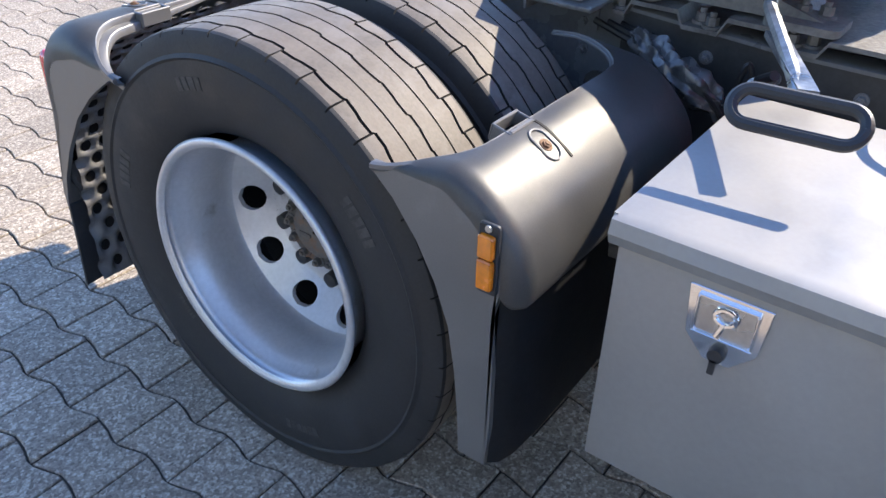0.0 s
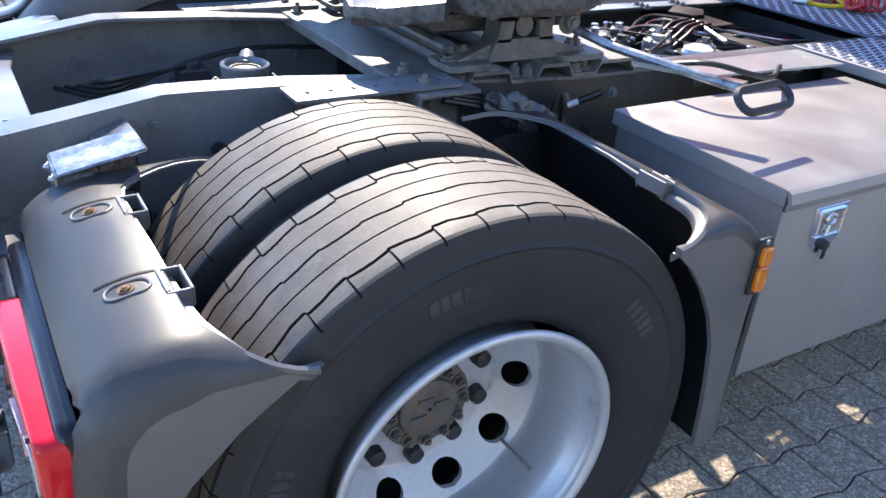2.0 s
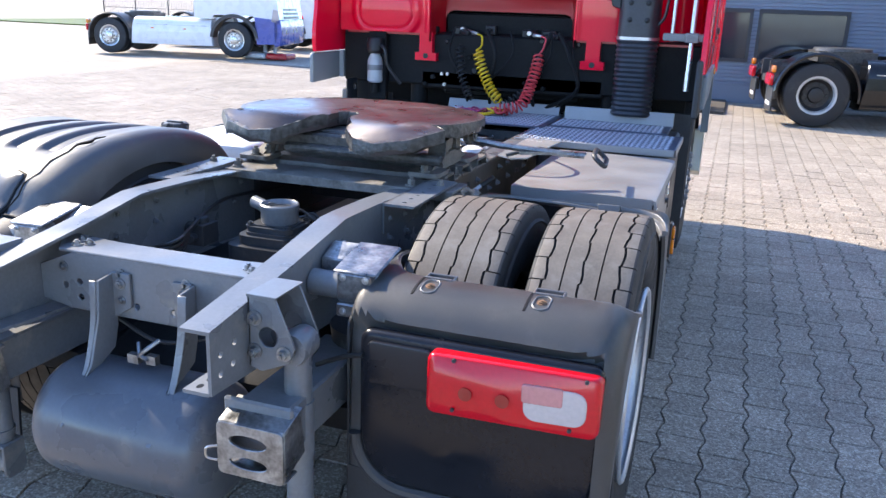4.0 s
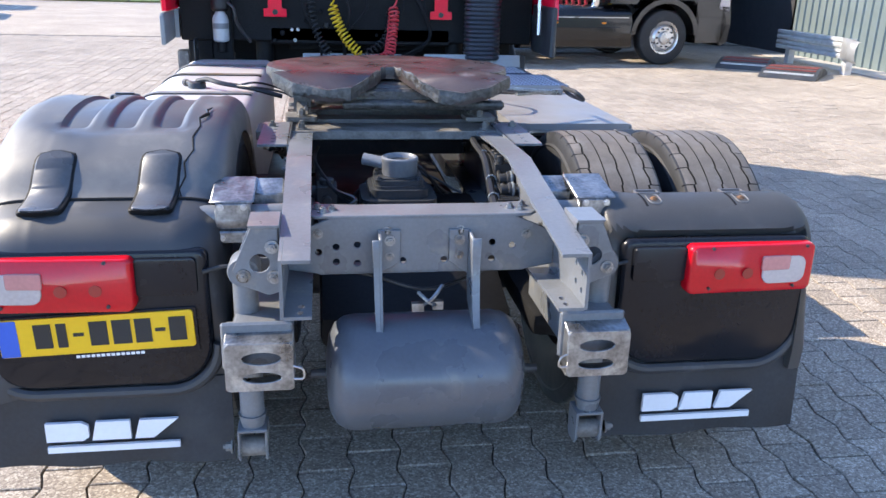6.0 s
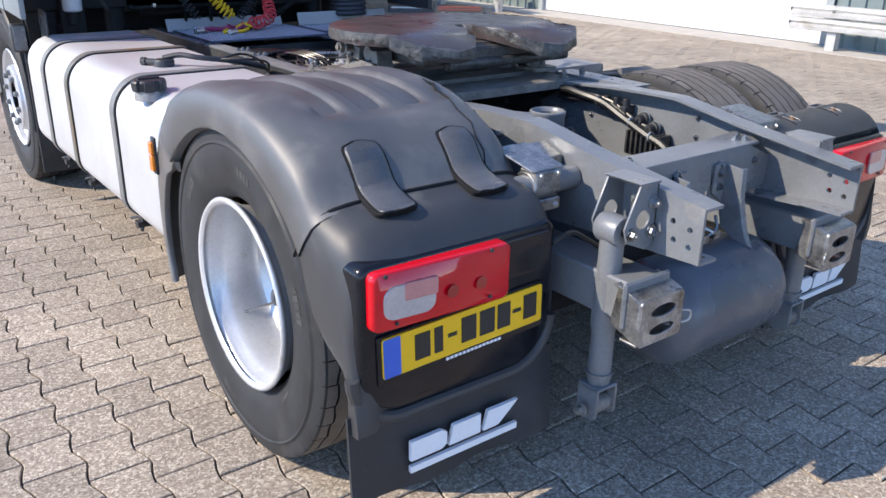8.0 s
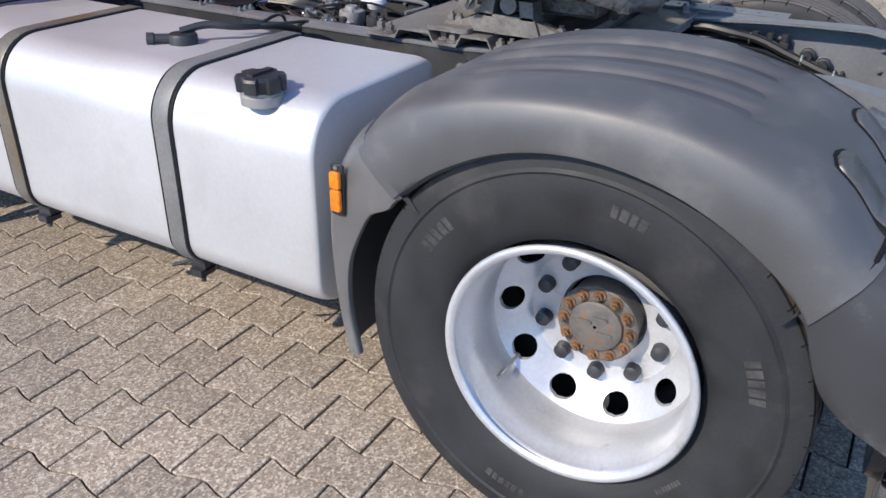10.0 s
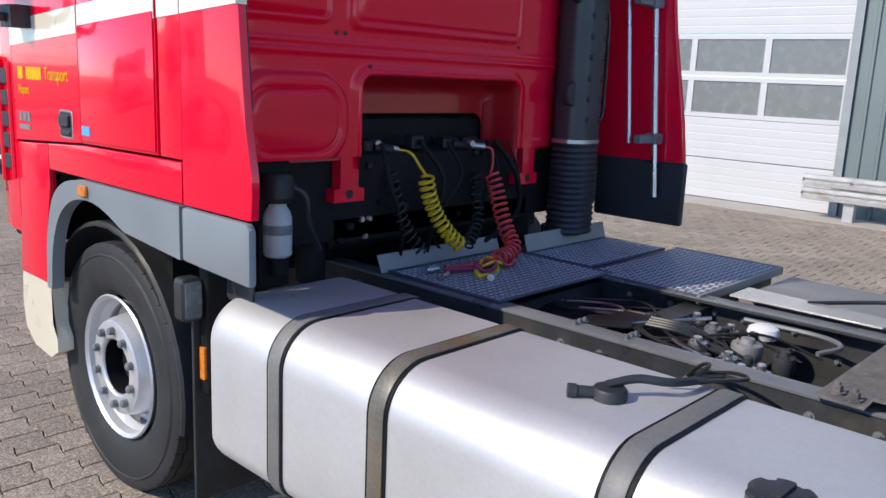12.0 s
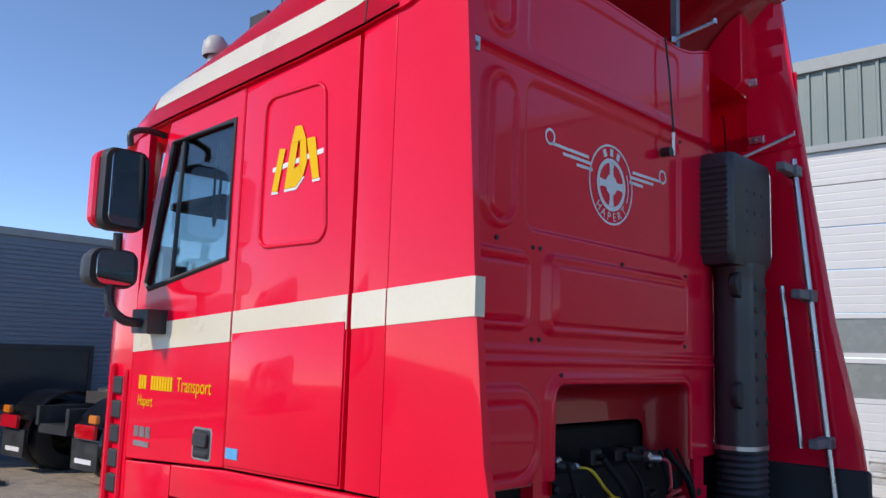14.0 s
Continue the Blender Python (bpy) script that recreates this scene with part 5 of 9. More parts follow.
def latch_set(ob, rings, xs, x, way, N=46):
    """A latch socket in the open edge with its slot and screw dish."""
    i = min(range(len(xs)), key=lambda k: abs(xs[k] - x))
    r = [Vector((x, p[1], p[2])) for p in rings[i]]
    q, t = r[0], (r[3] - r[0]).normalized()
    d = t.cross(Vector((1, 0, 0))).normalized()
    d = d if d.z > 0 else -d
    m = Matrix(((1, *([0] * 3)), (0, t.y, d.y, 0), (0, t.z, d.z, 0), (0, 0, 0, 1)))
    m.translation = q
    bm = B()
    for a, b, c, e, lo, hi in ((-0.040, -0.034, -0.026, 0.012, -0.036, 0.002), (0.034, 0.040, -0.026, 0.012, -0.036, 0.002), (-0.040, 0.040, -0.030, -0.024, -0.030, 0.003), (-0.036, 0.036, 0.004, 0.012, -0.034, 0.004)):
        box(bm, a, b, c, e, lo, hi, m)
    so = part("latch_socket", bm, FADED, ob, "open moulded latch socket", bevel=0.002)
    # black plate draws the shade inside the open socket
    bm = B()
    box(bm, -0.034, 0.034, -0.024, 0.004, -0.033, -0.026, m)
    part("socket_floor", bm, DEEP, so)
    # the slot and the dish follow the curved skin
    def on(u, v, h):
        s_ = max(0.0, v)
        k = 0
        while k < len(r) - 2 and s_ > (r[k + 1] - r[k]).length:
            s_ -= (r[k + 1] - r[k]).length
            k += 1
        tt = (r[k + 1] - r[k]).normalized()
        nn = tt.cross(Vector((1, 0, 0))).normalized()
        nn = nn if nn.z > 0 else -nn
        return r[k] + tt * s_ + nn * h + Vector((u, 0, 0))
    bm = B()
    loft(bm, [[on(-0.042, v, 0.0015), on(-0.036, v, 0.0015), on(-0.036, v, -0.002), on(-0.042, v, -0.002)] for v in (0.012, 0.035, 0.06, 0.085, 0.105)])
    part("latch_slot", bm, DEEP, ob)
    bm = B()
    loop = [on(-0.004 + 0.020 * math.cos(a), 0.060 + (0.014 if math.sin(a) > 0 else -0.014) + 0.020 * math.sin(a), 0.001) for a in np.linspace(0, 2 * math.pi, 28, endpoint=False)]
    tube(bm, loop, 0.0026, 7, closed=True)
    dish = part("screw_dish", bm, FADED, ob, "raised ring round a screw")
    bm = B()
    c = on(-0.004, 0.062, 0.0)
    bolt(bm, c, on(-0.004, 0.062, 1.0) - c, 0.009, 0.005)
    part("screw", bm, RUST, dish, "small rusty screw")


U_F, U_R = u_at(0.59, rear=False), u_at(-0.52)
for s in (-1, 1):
    if s < 0:
        foot = part("wing_front", wing_shell(s, 0.0, U_F, 24, shelf=-1), FADED, truck, "faded black plastic front wing quarter", sharp=0.9)
        tail = part("wing_rear", wing_shell(s, U_R, 1.0, 30, shelf=1), PLASTIC, truck, "black plastic rear wing quarter", sharp=0.9)
    else:
        tail, ledge, rg, rx = open_quarter(
            [(-0.495, 0.957), (-0.535, 0.957), (-0.575, 0.950), (-0.612, 0.935), (-0.645, 0.910), (-0.672, 0.875), (-0.688, 0.835), (-0.695, 0.78), (-0.700, 0.70), (-0.704, 0.60), (-0.704, 0.50), (-0.698, 0.41)],
            (-0.332, 0.908), (-0.25, 0.966), [(-0.330, 0.890), (-0.365, 0.877), (-0.41, 0.847), (-0.46, 0.811), (-0.535, 0.738), (-0.610, 0.632), (-0.660, 0.540), (-0.682, 0.47), (-0.690, 0.41)],
            recess=0.036, round_r=0.075, label="black plastic rear wing quarter without its cover")
        for x in (0.745, 1.035):
            latch_set(tail, rg, rx, x, 1)
        foot, ledge, rg, rx = open_quarter(
            [(0.535, 0.963), (0.565, 0.955), (0.60, 0.936), (0.635, 0.908), (0.668, 0.872), (0.690, 0.83), (0.697, 0.785), (0.690, 0.748), (0.672, 0.735)],
            (0.384, 0.940), (0.33, 0.985), [(0.386, 0.915), (0.43, 0.876), (0.482, 0.810), (0.522, 0.740), (0.553, 0.66), (0.570, 0.56), (0.580, 0.47), (0.586, 0.37), (0.645, 0.37), (0.652, 0.47), (0.650, 0.60), (0.640, 0.715)],
            round_r=0.042, name="wing_front", label="black plastic front wing quarter without its cover")
        latch_set(foot, rg, rx, 1.035, -1)
        # lower foot of the quarter, set back under the nose; colour darkened for its shade
        bm = B()
        rows = []
        for z, f_ in ((0.755, 0.0), (0.68, 0.004), (0.58, 0.010), (0.47, 0.014), (0.37, 0.012)):
            rows.append([(1.240, 0.635 + f_, z), (1.225, 0.652 + f_, z), (1.19, 0.662 + f_, z), (1.10, 0.666 + f_, z), (0.62, 0.660 + f_, z)])
        loft(bm, rows, closed=False)
        bmesh.ops.solidify(bm, geom=list(bm.faces), thickness=0.006)
        part("wing_foot", bm, FLAP, foot, "lower wing foot, darkened for its shade")
        # liner between the tyre and the front quarter
        bm = B()
        rows = [[(x, y, z) for x in np.linspace(0.575, 1.236, 12)] for y, z in smooth([(0.548, 0.935), (0.572, 0.86), (0.592, 0.76), (0.605, 0.62), (0.612, 0.48), (0.614, 0.36)], 4)]
        loft(bm, rows, closed=False)
        bmesh.ops.solidify(bm, geom=list(bm.faces), thickness=0.004)
        part("wing_liner", bm, FLAP, foot, "black inner wing liner")
        # black panels added towards the chassis, to hide bright ground behind the wing
        for y0, y1, z1, owner in ((0.42, 0.63, 0.90, foot), (-0.665, -0.42, 0.88, tail)):
            bm = B()
            prism(bm, rrect(y0, y1, 0.28, z1, 0.03, 3), "x", 0.560, 0.566)
            part("splash_guard", bm, FLAP, owner, "added black panel behind the wing gap")
    # side marker lamp
    bm = B()
    prism(bm, rrect(0.612, 0.650, 0.772, 0.905, 0.006, 3), "x", *sorted((s * 1.249, s * 1.258)))
    mk = part("marker_lamp", bm, CAPBLACK, foot, "black marker lamp base", bevel=0.002)
    bm = B()
    prism(bm, rrect(0.616, 0.646, 0.785, 0.842, 0.005, 3), "x", *sorted((s * 1.257, s * 1.270)))
    prism(bm, rrect(0.616, 0.646, 0.844, 0.888, 0.005, 3), "x", *sorted((s * 1.257, s * 1.270)))
    part("amber_lens", bm, AMBER, mk, "amber lens", bevel=0.003)
    bm = B()
    cyl(bm, (s * 1.258, 0.631, 0.897), (s * 1.261, 0.631, 0.897), 0.006, seg=12)
    part("lamp_screw", bm, STEEL, mk)
    # rear panel below the wing with lamp
    bm = B()
    o = rrect(*sorted((s * 0.605, s * (1.235 if s < 0 else 1.216))), 0.450, 0.865, (0.03, 0.03, 0.13, 0.13), 8)
    rings = []
    cx = s * 0.91
    for k, y in ((1.0, -0.600 if s < 0 else -0.664), (1.0, -0.676), (0.985, -0.690), (0.95, -0.694)):
        rings.append([(cx + (px - cx) * k, y, 0.65 + (pz - 0.65) * k) for px, pz in o])
    loft(bm, rings)
    panel = part("tail_panel", bm, GLOSS_BLACK, truck, "gloss black tail panel", sharp=1.0)
    bm = B()
    low = rrect(*sorted((s * 0.590, s * (1.248 if s < 0 else 1.222))), 0.425, 0.70, (0.01, 0.01, 0.145, 0.145), 8)
    low = [p for p in low if p[1] < 0.62]
    tube(bm, [(p[0], -0.676, p[1]) for p in low], 0.019, 10)
    part("panel_rim", bm, PLASTIC, panel, "black rim moulding")
    bm = B()
    x0, x1 = sorted((s * 0.635, s * 0.805))
    prism(bm, rrect(x0, x1, 0.735, 0.845, 0.015), "y", -0.690, -0.712)
    part("blank_cover", bm, GLOSS_BLACK, panel, bevel=0.006, seg=2)
    bm = B()
    o = rrect(*sorted((s * 0.800, s * 1.215)), 0.700, 0.853, (0.02, 0.02, 0.02, 0.02), 5)
    cx = s * 1.01
    tilt = lambda x: 0.014 * max(0.0, (abs(x) - 1.0) / 0.2)  # noqa: E731
    loft(bm, [[(cx + (px - cx) * k, y + tilt(px), 0.782 + (pz - 0.782) * k) for px, pz in o] for k, y in ((1.0, -0.680), (1.0, -0.722), (0.985, -0.733), (0.95, -0.737))])
    lamp = part("tail_lamp", bm, LAMP_RED, truck, "red tail lamp cluster with clear reversing section", sharp=1.0)
    bm = B()
    o = rrect(*sorted((s * 1.04, s * 1.185)), 0.728, 0.815, (0.03, 0.03, 0.03, 0.03), 5)
    loft(bm, [[(px, y + tilt(px), pz) for px, pz in o] for y in (-0.731, -0.7395)])
    part("clear_lens", bm, LAMP_CLEAR, lamp, "clear white lens", bevel=0.002)
    bm = B()
    o = rrect(*sorted((s * 1.035, s * 1.13)), 0.772, 0.818, 0.006, 3)
    loft(bm, [[(px, y + tilt(px), pz) for px, pz in o] for y in (-0.731, -0.7412)])
    part("fog_lens", bm, LAMP_ROSE, lamp, "pale red lens", bevel=0.002)
    bm = B()
    for k in range(2):
        cyl(bm, (s * (0.90 + 0.09 * k), -0.7365, 0.765), (s * (0.90 + 0.09 * k), -0.7385, 0.765), 0.017, seg=20)
    part("bulb_shadow", bm, mat("dark_red_lens", (0.30, 0.006, 0.008), 0.15, var=0.1, coat=1.0), lamp, "darker red bulb spots")
    bm = B()
    for x, z in ((0.87, 0.846), (1.18, 0.845), (0.87, 0.719), (1.15, 0.718)):
        cyl(bm, (s * x, -0.733 + tilt(x), z), (s * x, -0.741 + tilt(x), z), 0.005, seg=10)
    part("lens_screw", bm, CAPBLACK, lamp)
    # mud flap with white emblem
    bm = B()
    n = 14
    fr = []
    x0, x1 = sorted((s * 0.565, s * 1.26))
    for i in range(n + 1):
        x = x0 + (x1 - x0) * i / n
        bend = 0.012 * math.sin(i * 0.9) - 0.01
        fr.append([(x, -0.668 + bend * (0.46 - z) * 3 - 0.04 * (0.46 - z), z) for z in (0.46, 0.38, 0.30, 0.235 - 0.01 * math.sin(i), 0.19 + 0.012 * s * (i / n - 0.5))])
    for i in range(n + 1):
        fr[i] = fr[i] + [(p[0], p[1] + 0.009, p[2]) for p in fr[i][::-1]]
    loft(bm, fr)
    flap = part("mud_flap", bm, FLAP, truck, "black rubber mud flap with a white emblem", sharp=0.9)
    # emblem: three white blocks over a bar
    bm = B()
    ox = s * 0.905 - 0.187
    yy = -0.706
    sh = lambda pts: prism(bm, [(ox + p[0], p[1]) for p in pts], "y", yy, yy + 0.012)  # noqa: E731
    sh([(0.0, 0.285), (0.10, 0.285), (0.118, 0.297), (0.118, 0.333), (0.10, 0.345), (0.0, 0.345)])
    sh([(0.126, 0.285), (0.235, 0.285), (0.235, 0.345), (0.140, 0.345)])
    sh([(0.246, 0.285), (0.300, 0.285), (0.372, 0.345), (0.262, 0.345)])
    sh([(0.0, 0.268), (0.372, 0.268), (0.372, 0.248), (0.0, 0.248)])
    bmesh.ops.triangulate(bm, faces=bm.faces)
    part("flap_emblem", bm, WHITE_FILM, flap, "white printed emblem blocks over a bar", sharp=0.3)
    # spray mat: dimpled sheet inside the wing tail
    bm = B()
    rows = []
    lane = smooth([(-0.478, 0.925), (-0.520, 0.860), (-0.565, 0.78), (-0.60, 0.68), (-0.625, 0.55), (-0.635, 0.40), (-0.640, 0.215)], 18)
    for j, (y, z) in enumerate(lane):
        y2, z2 = lane[min(j + 1, len(lane) - 1)]
        y1, z1 = lane[max(j - 1, 0)]
        nrm = Vector((z1 - z2, y2 - y1)).normalized()
        row = []
        for k in range(73):
            x = 0.60 + 0.63 * k / 72
            cell = (j % 6 - 2.5, (k + (3 if (j // 6) % 2 else 0)) % 6 - 2.5)
            dent = -0.018 * max(0.0, 1 - (cell[0] ** 2 + cell[1] ** 2) / 7.0)
            row.append((s * x, y + nrm.x * dent, z + nrm.y * dent))
        rows.append(row)
    loft(bm, rows, closed=False)
    mat_ob = part("spray_mat", bm, MATTING, tail, "grey woven spray-suppression mat with dark hollows", sharp=0.9)
    # black discs draw the shade at the hollows' bottoms, where the open wing shows them
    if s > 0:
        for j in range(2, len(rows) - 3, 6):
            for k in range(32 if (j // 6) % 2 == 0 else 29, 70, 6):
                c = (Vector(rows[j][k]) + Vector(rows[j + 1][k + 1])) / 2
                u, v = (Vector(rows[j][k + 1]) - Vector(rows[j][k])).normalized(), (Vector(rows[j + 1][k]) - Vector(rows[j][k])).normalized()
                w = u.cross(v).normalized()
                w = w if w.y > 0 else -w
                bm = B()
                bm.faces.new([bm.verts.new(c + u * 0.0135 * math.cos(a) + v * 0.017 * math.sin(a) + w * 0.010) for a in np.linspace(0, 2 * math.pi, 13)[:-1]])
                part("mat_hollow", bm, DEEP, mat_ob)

# left cover with ribs and two straps; the right wing has lost its cover
cover = part("wing_cover", wing_shell(-1, U_F - 0.012, U_R + 0.012, 70, lift=0.010, ribs=True, over=0.006), WEATHERED, truck, "black plastic wing cover with pressed ribs", sharp=0.9)
for xa, xb in ((1.005, 1.112), (0.708, 0.814)):
    xm = (xa + xb) / 2
    for grow, lift, m, name, label in ((0.009, 0.0125, DEEP, "strap_gap", "dark gap round the strap"), (0.0, 0.018, STRAP_PLASTIC, "cover_strap", "smooth black cover strap")):
        bm = B()
        rings = []
        for j in range(31):
            v = j / 15 - 1
            u = U_R - 0.006 + (0.058 + grow * 0.3) * v
            w = min(1.0, max(0.0, (u - U_R + 0.016) / 0.026))
            base_l = -cover_sink(U_R - 0.016) * (1 - w) + 0.004 * w if w > 0 else -cover_sink(u)
            hw = ((xb - xa) / 2 + grow) * max(0.02, 1 - abs(v) ** 16) ** 0.4
            rings.append([wing_surface(-1, u, xm + hw * c + 0.006 * v, base_l + l) for c, l in ((-1, -0.01), (-0.97, lift - 0.003), (-0.90, lift), (0.90, lift), (0.97, lift - 0.003), (1, -0.01))])
        loft(bm, rings)
        part(name, bm, m, cover, label, sharp=0.7)
# dark joint where the cover meets the rear quarter
bm = B()
tube(bm, [wing_surface(-1, U_R + 0.004, float(x), 0.003) for x in np.linspace(0.575, 1.246, 40)], 0.0055, 6)
part("cover_joint", bm, DEEP, cover, "dark joint under the cover's edge")
# ragged crack beside the strap
bm = B()
crack = [(0.0, 0.640), (0.07, 0.652), (0.12, 0.645), (0.20, 0.668), (0.30, 0.660), (0.42, 0.676), (0.55, 0.668), (0.68, 0.690), (0.80, 0.684), (0.92, 0.700), (1.0, 0.693)]
tube(bm, [wing_surface(-1, U_R - 0.15 + 0.15 * k, x, 0.0102 - cover_sink(U_R - 0.15 + 0.15 * k)) for k, x in crack], [0.0015, 0.004, 0.006, 0.004, 0.003, 0.003, 0.0025, 0.003, 0.0025, 0.002, 0.002], 6)
part("crack", bm, DEEP, cover, "dark crack in the cover")

# licence plate on the left tail panel: its characters are plain bars
plate_parts = set(bpy.data.objects)
bm = B()
prism(bm, rrect(-1.192, -0.645, 0.535, 0.675, 0.008, 3), "y", -0.692, -0.702)
holder = part("plate_holder", bm, GLOSS_BLACK, truck, "black licence plate holder", bevel=0.002)
bm = B()
prism(bm, rrect(-1.180, -0.655, 0.556, 0.668, 0.008, 3), "y", -0.701, -0.707)
part("licence_plate", bm, PLATE, holder, "yellow licence plate with dark bars", bevel=0.001)
bm = B()
prism(bm, rrect(-1.178, -1.128, 0.558, 0.666, 0.004, 3), "y", -0.706, -0.7085)
part("blue_band", bm, BLUE, holder, "blue band on the plate")
bm = B()
for x, w in ((-1.062, 0.046), (-1.012, 0.026), (-0.968, 0.028), (-0.914, 0.048), (-0.852, 0.050), (-0.794, 0.044), (-0.748, 0.028), (-0.700, 0.046)):
    h = 0.036 if w > 0.031 or x == -1.012 else 0.006
    z = 0.615
    box(bm, x - w / 2, x + w / 2, -0.7095, -0.7065, z - h if h > 0.01 else z - 0.005, z + h if h > 0.01 else z + 0.005)
part("plate_bars", bm, INK, holder, "dark bars for the characters")
bm = B()
for k in range(14):
    x = -0.985 + 0.0135 * k
    box(bm, x, x + 0.010, -0.7035, -0.7015, 0.541, 0.549)
part("dealer_bars", bm, WHITE_FILM, holder, "small white bars of writing")
# the plate hangs two degrees out of true
lean = Matrix.Translation((-0.655, 0, 0.690)) @ Matrix.Rotation(radians(-2.0), 4, 'Y') @ Matrix.Translation((0.655, 0, -0.668))
for ob in bpy.data.objects:
    if ob not in plate_parts and ob.type == 'MESH':
        ob.data.transform(lean)

# ---- fuel tank, tool box, decks ----
def rr_section(x0, x1, z0, z1, rads, n=7):
    return rrect(x0, x1, z0, z1, rads, n)


sec = rr_section(-1.205, -0.60, 0.420, 1.006, (0.05, 0.145, 0.095, 0.05), 9)
cx, cz = -0.90, 0.72
bm = B()
rings = []
for y, k in ((0.748, 0.90), (0.752, 0.945), (0.762, 0.97), (0.780, 0.990), (0.80, 1.0), (1.5, 1.0), (2.2, 1.0), (2.80, 1.0), (2.82, 0.99), (2.838, 0.97), (2.848, 0.945), (2.852, 0.90)):
    rings.append([(cx + (x - cx) * (1 - (1 - k) * 0.45), y, cz + (z - cz) * (1 - (1 - k) * 0.45)) for x, z in sec])
loft(bm, rings)
tank = part("fuel_tank", bm, ALU, truck, "brushed aluminium fuel tank with three straps", sharp=0.9)
for y, m in ((1.265, STRAP), (1.99, RUSTY_STRAP), (2.462, STRAP)):
    bm = B()
    idx = max(range(len(sec)), key=lambda i: sec[i][0] + sec[i][1])
    pts = sec[idx:] + sec[:idx]
    pts = [p for p in pts if not (p[1] < 0.6 and p[0] > -1.0) and p[0] < -0.62]
    rings = []
    for px, pz in pts:
        d = Vector((px - cx, pz - cz)).normalized()
        ring = []
        for dy, l in ((-0.029, 0.001), (-0.029, 0.007), (-0.024, 0.0085), (0.024, 0.0085), (0.029, 0.007), (0.029, 0.001)):
            ring.append((px + d.x * l * 1.2, y + dy, pz + d.y * l * 1.2))
        rings.append(ring)
    loft(bm, rings)
    liner = B()
    loft(liner, [[(x, y + (q - y) * 1.38, z) for x, q, z in ((r[0][0], r[0][1], r[0][2]), (r[0][0] * 0.55 + r[1][0] * 0.45, r[0][1], r[0][2] * 0.55 + r[1][2] * 0.45), (r[5][0] * 0.55 + r[4][0] * 0.45, r[5][1], r[5][2] * 0.55 + r[4][2] * 0.45), (r[5][0], r[5][1], r[5][2]))] for r in rings])
    part("strap_liner", liner, DEEP, tank, "black rubber strap liner", sharp=0.7)
    strap = part("tank_strap", bm, m, tank, "dark steel tank strap with rubber edge" if m is STRAP else "browned steel tank strap", sharp=0.7)
    bm = B()
    box(bm, -1.15, -0.62, y - 0.03, y + 0.03, 0.385, 0.418)
    cyl(bm, (-1.135, y - 0.02, 0.42), (-1.155, y - 0.02, 0.35), 0.008, seg=8)
    cyl(bm, (-1.12, y + 0.03, 0.40), (-1.16, y + 0.10, 0.375), 0.006, seg=8)
    box(bm, -1.17, -1.11, y - 0.03, y + 0.015, 0.368, 0.392)
    part("strap_bolt", bm, CHASSIS_DARK, strap, "dark strap bolt")
# filler neck and cap
bm = B()
lathe(bm, [(0.056, -0.012), (0.056, 0.012), (0.052, 0.016), (0.052, 0.035)], (-1.150, 0.940, 0.985), "z", 32)
part("filler_neck", bm, ALU_SHEET, tank)
bm = B()
rings = []
for z, r in ((1.004, 0.050), (1.009, 0.058), (1.040, 0.060), (1.047, 0.056), (1.049, 0.050)):
    rings.append([(-1.150 + r * (1 + (0.10 if (i % 12) < 7 else -0.10) * (1 if z > 1.006 else 0)) * math.cos(2 * math.pi * i / 72), 0.940 + r * (1 + (0.10 if (i % 12) < 7 else -0.10) * (1 if z > 1.006 else 0)) * math.sin(2 * math.pi * i / 72), z) for i in range(72)])
loft(bm, rings)
box(bm, -1.19, -1.11, 0.930, 0.950, 1.047, 1.056)
part("filler_cap", bm, CAPBLACK, tank, "black fluted filler cap", sharp=0.5)
# sender unit with wiring
bm = B()
lathe(bm, [(0.003, 0.03), (0.040, 0.03), (0.044, 0.024), (0.044, 0.0)], (-0.91, 1.46, 1.006), "z", 28)
tube(bm, smooth([(-0.91, 1.47, 1.04), (-0.85, 1.42, 1.055), (-0.78, 1.36, 1.045), (-0.62, 1.34, 1.02), (-0.48, 1.36, 0.98)], 6), 0.012, 8)
cyl(bm, (-0.932, 1.482, 1.022), (-0.975, 1.530, 1.024), 0.014, seg=10)
cyl(bm, (-0.968, 1.522, 1.023), (-0.982, 1.538, 1.024), 0.018, seg=10)
part("tank_sender", bm, CAPBLACK, tank, "black tank sender with cable")
for k in range(2):
    cable_run("tank_hose", [(-0.75 + 0.03 * k, 1.40 - 0.05 * k, 1.03), (-0.60, 1.25 + 0.1 * k, 1.04 + 0.01 * k), (-0.47, 1.35 + 0.08 * k, 1.0), (-0.40, 1.5, 0.93)], 0.0055, WIRE)
bm = B()
box(bm, -0.60, -0.40, 0.85, 2.75, 0.40, 0.46)
for y in (0.95, 1.8, 2.65):
    prism(bm, [(-0.40, 0.92), (-0.42, 0.92), (-0.44, 0.50), (-0.62, 0.40), (-0.40, 0.40)], "y", y - 0.02, y + 0.02)
part("tank_bracket_beam", bm, CHASSIS_DARK, truck)

# alloy tool box on the other side
bm = B()
box(bm, 0.605, 1.160, 0.802, 1.775, 0.436, 0.915)
toolbox = part("tool_box", bm, ALU_SHEET, truck, "plain alloy tool box with hinged lid", bevel=0.006, seg=2)
bm = B()
rings = []
prof = [(0.595, 0.905), (0.595, 0.945), (1.158, 0.945), (1.176, 0.938), (1.182, 0.915), (1.175, 0.896), (1.168, 0.896), (1.172, 0.915), (1.168, 0.930), (1.155, 0.936), (0.603, 0.936), (0.603, 0.905)]
prism(bm, [(p[0], p[1]) for p in prof], "y", 0.792, 1.785)
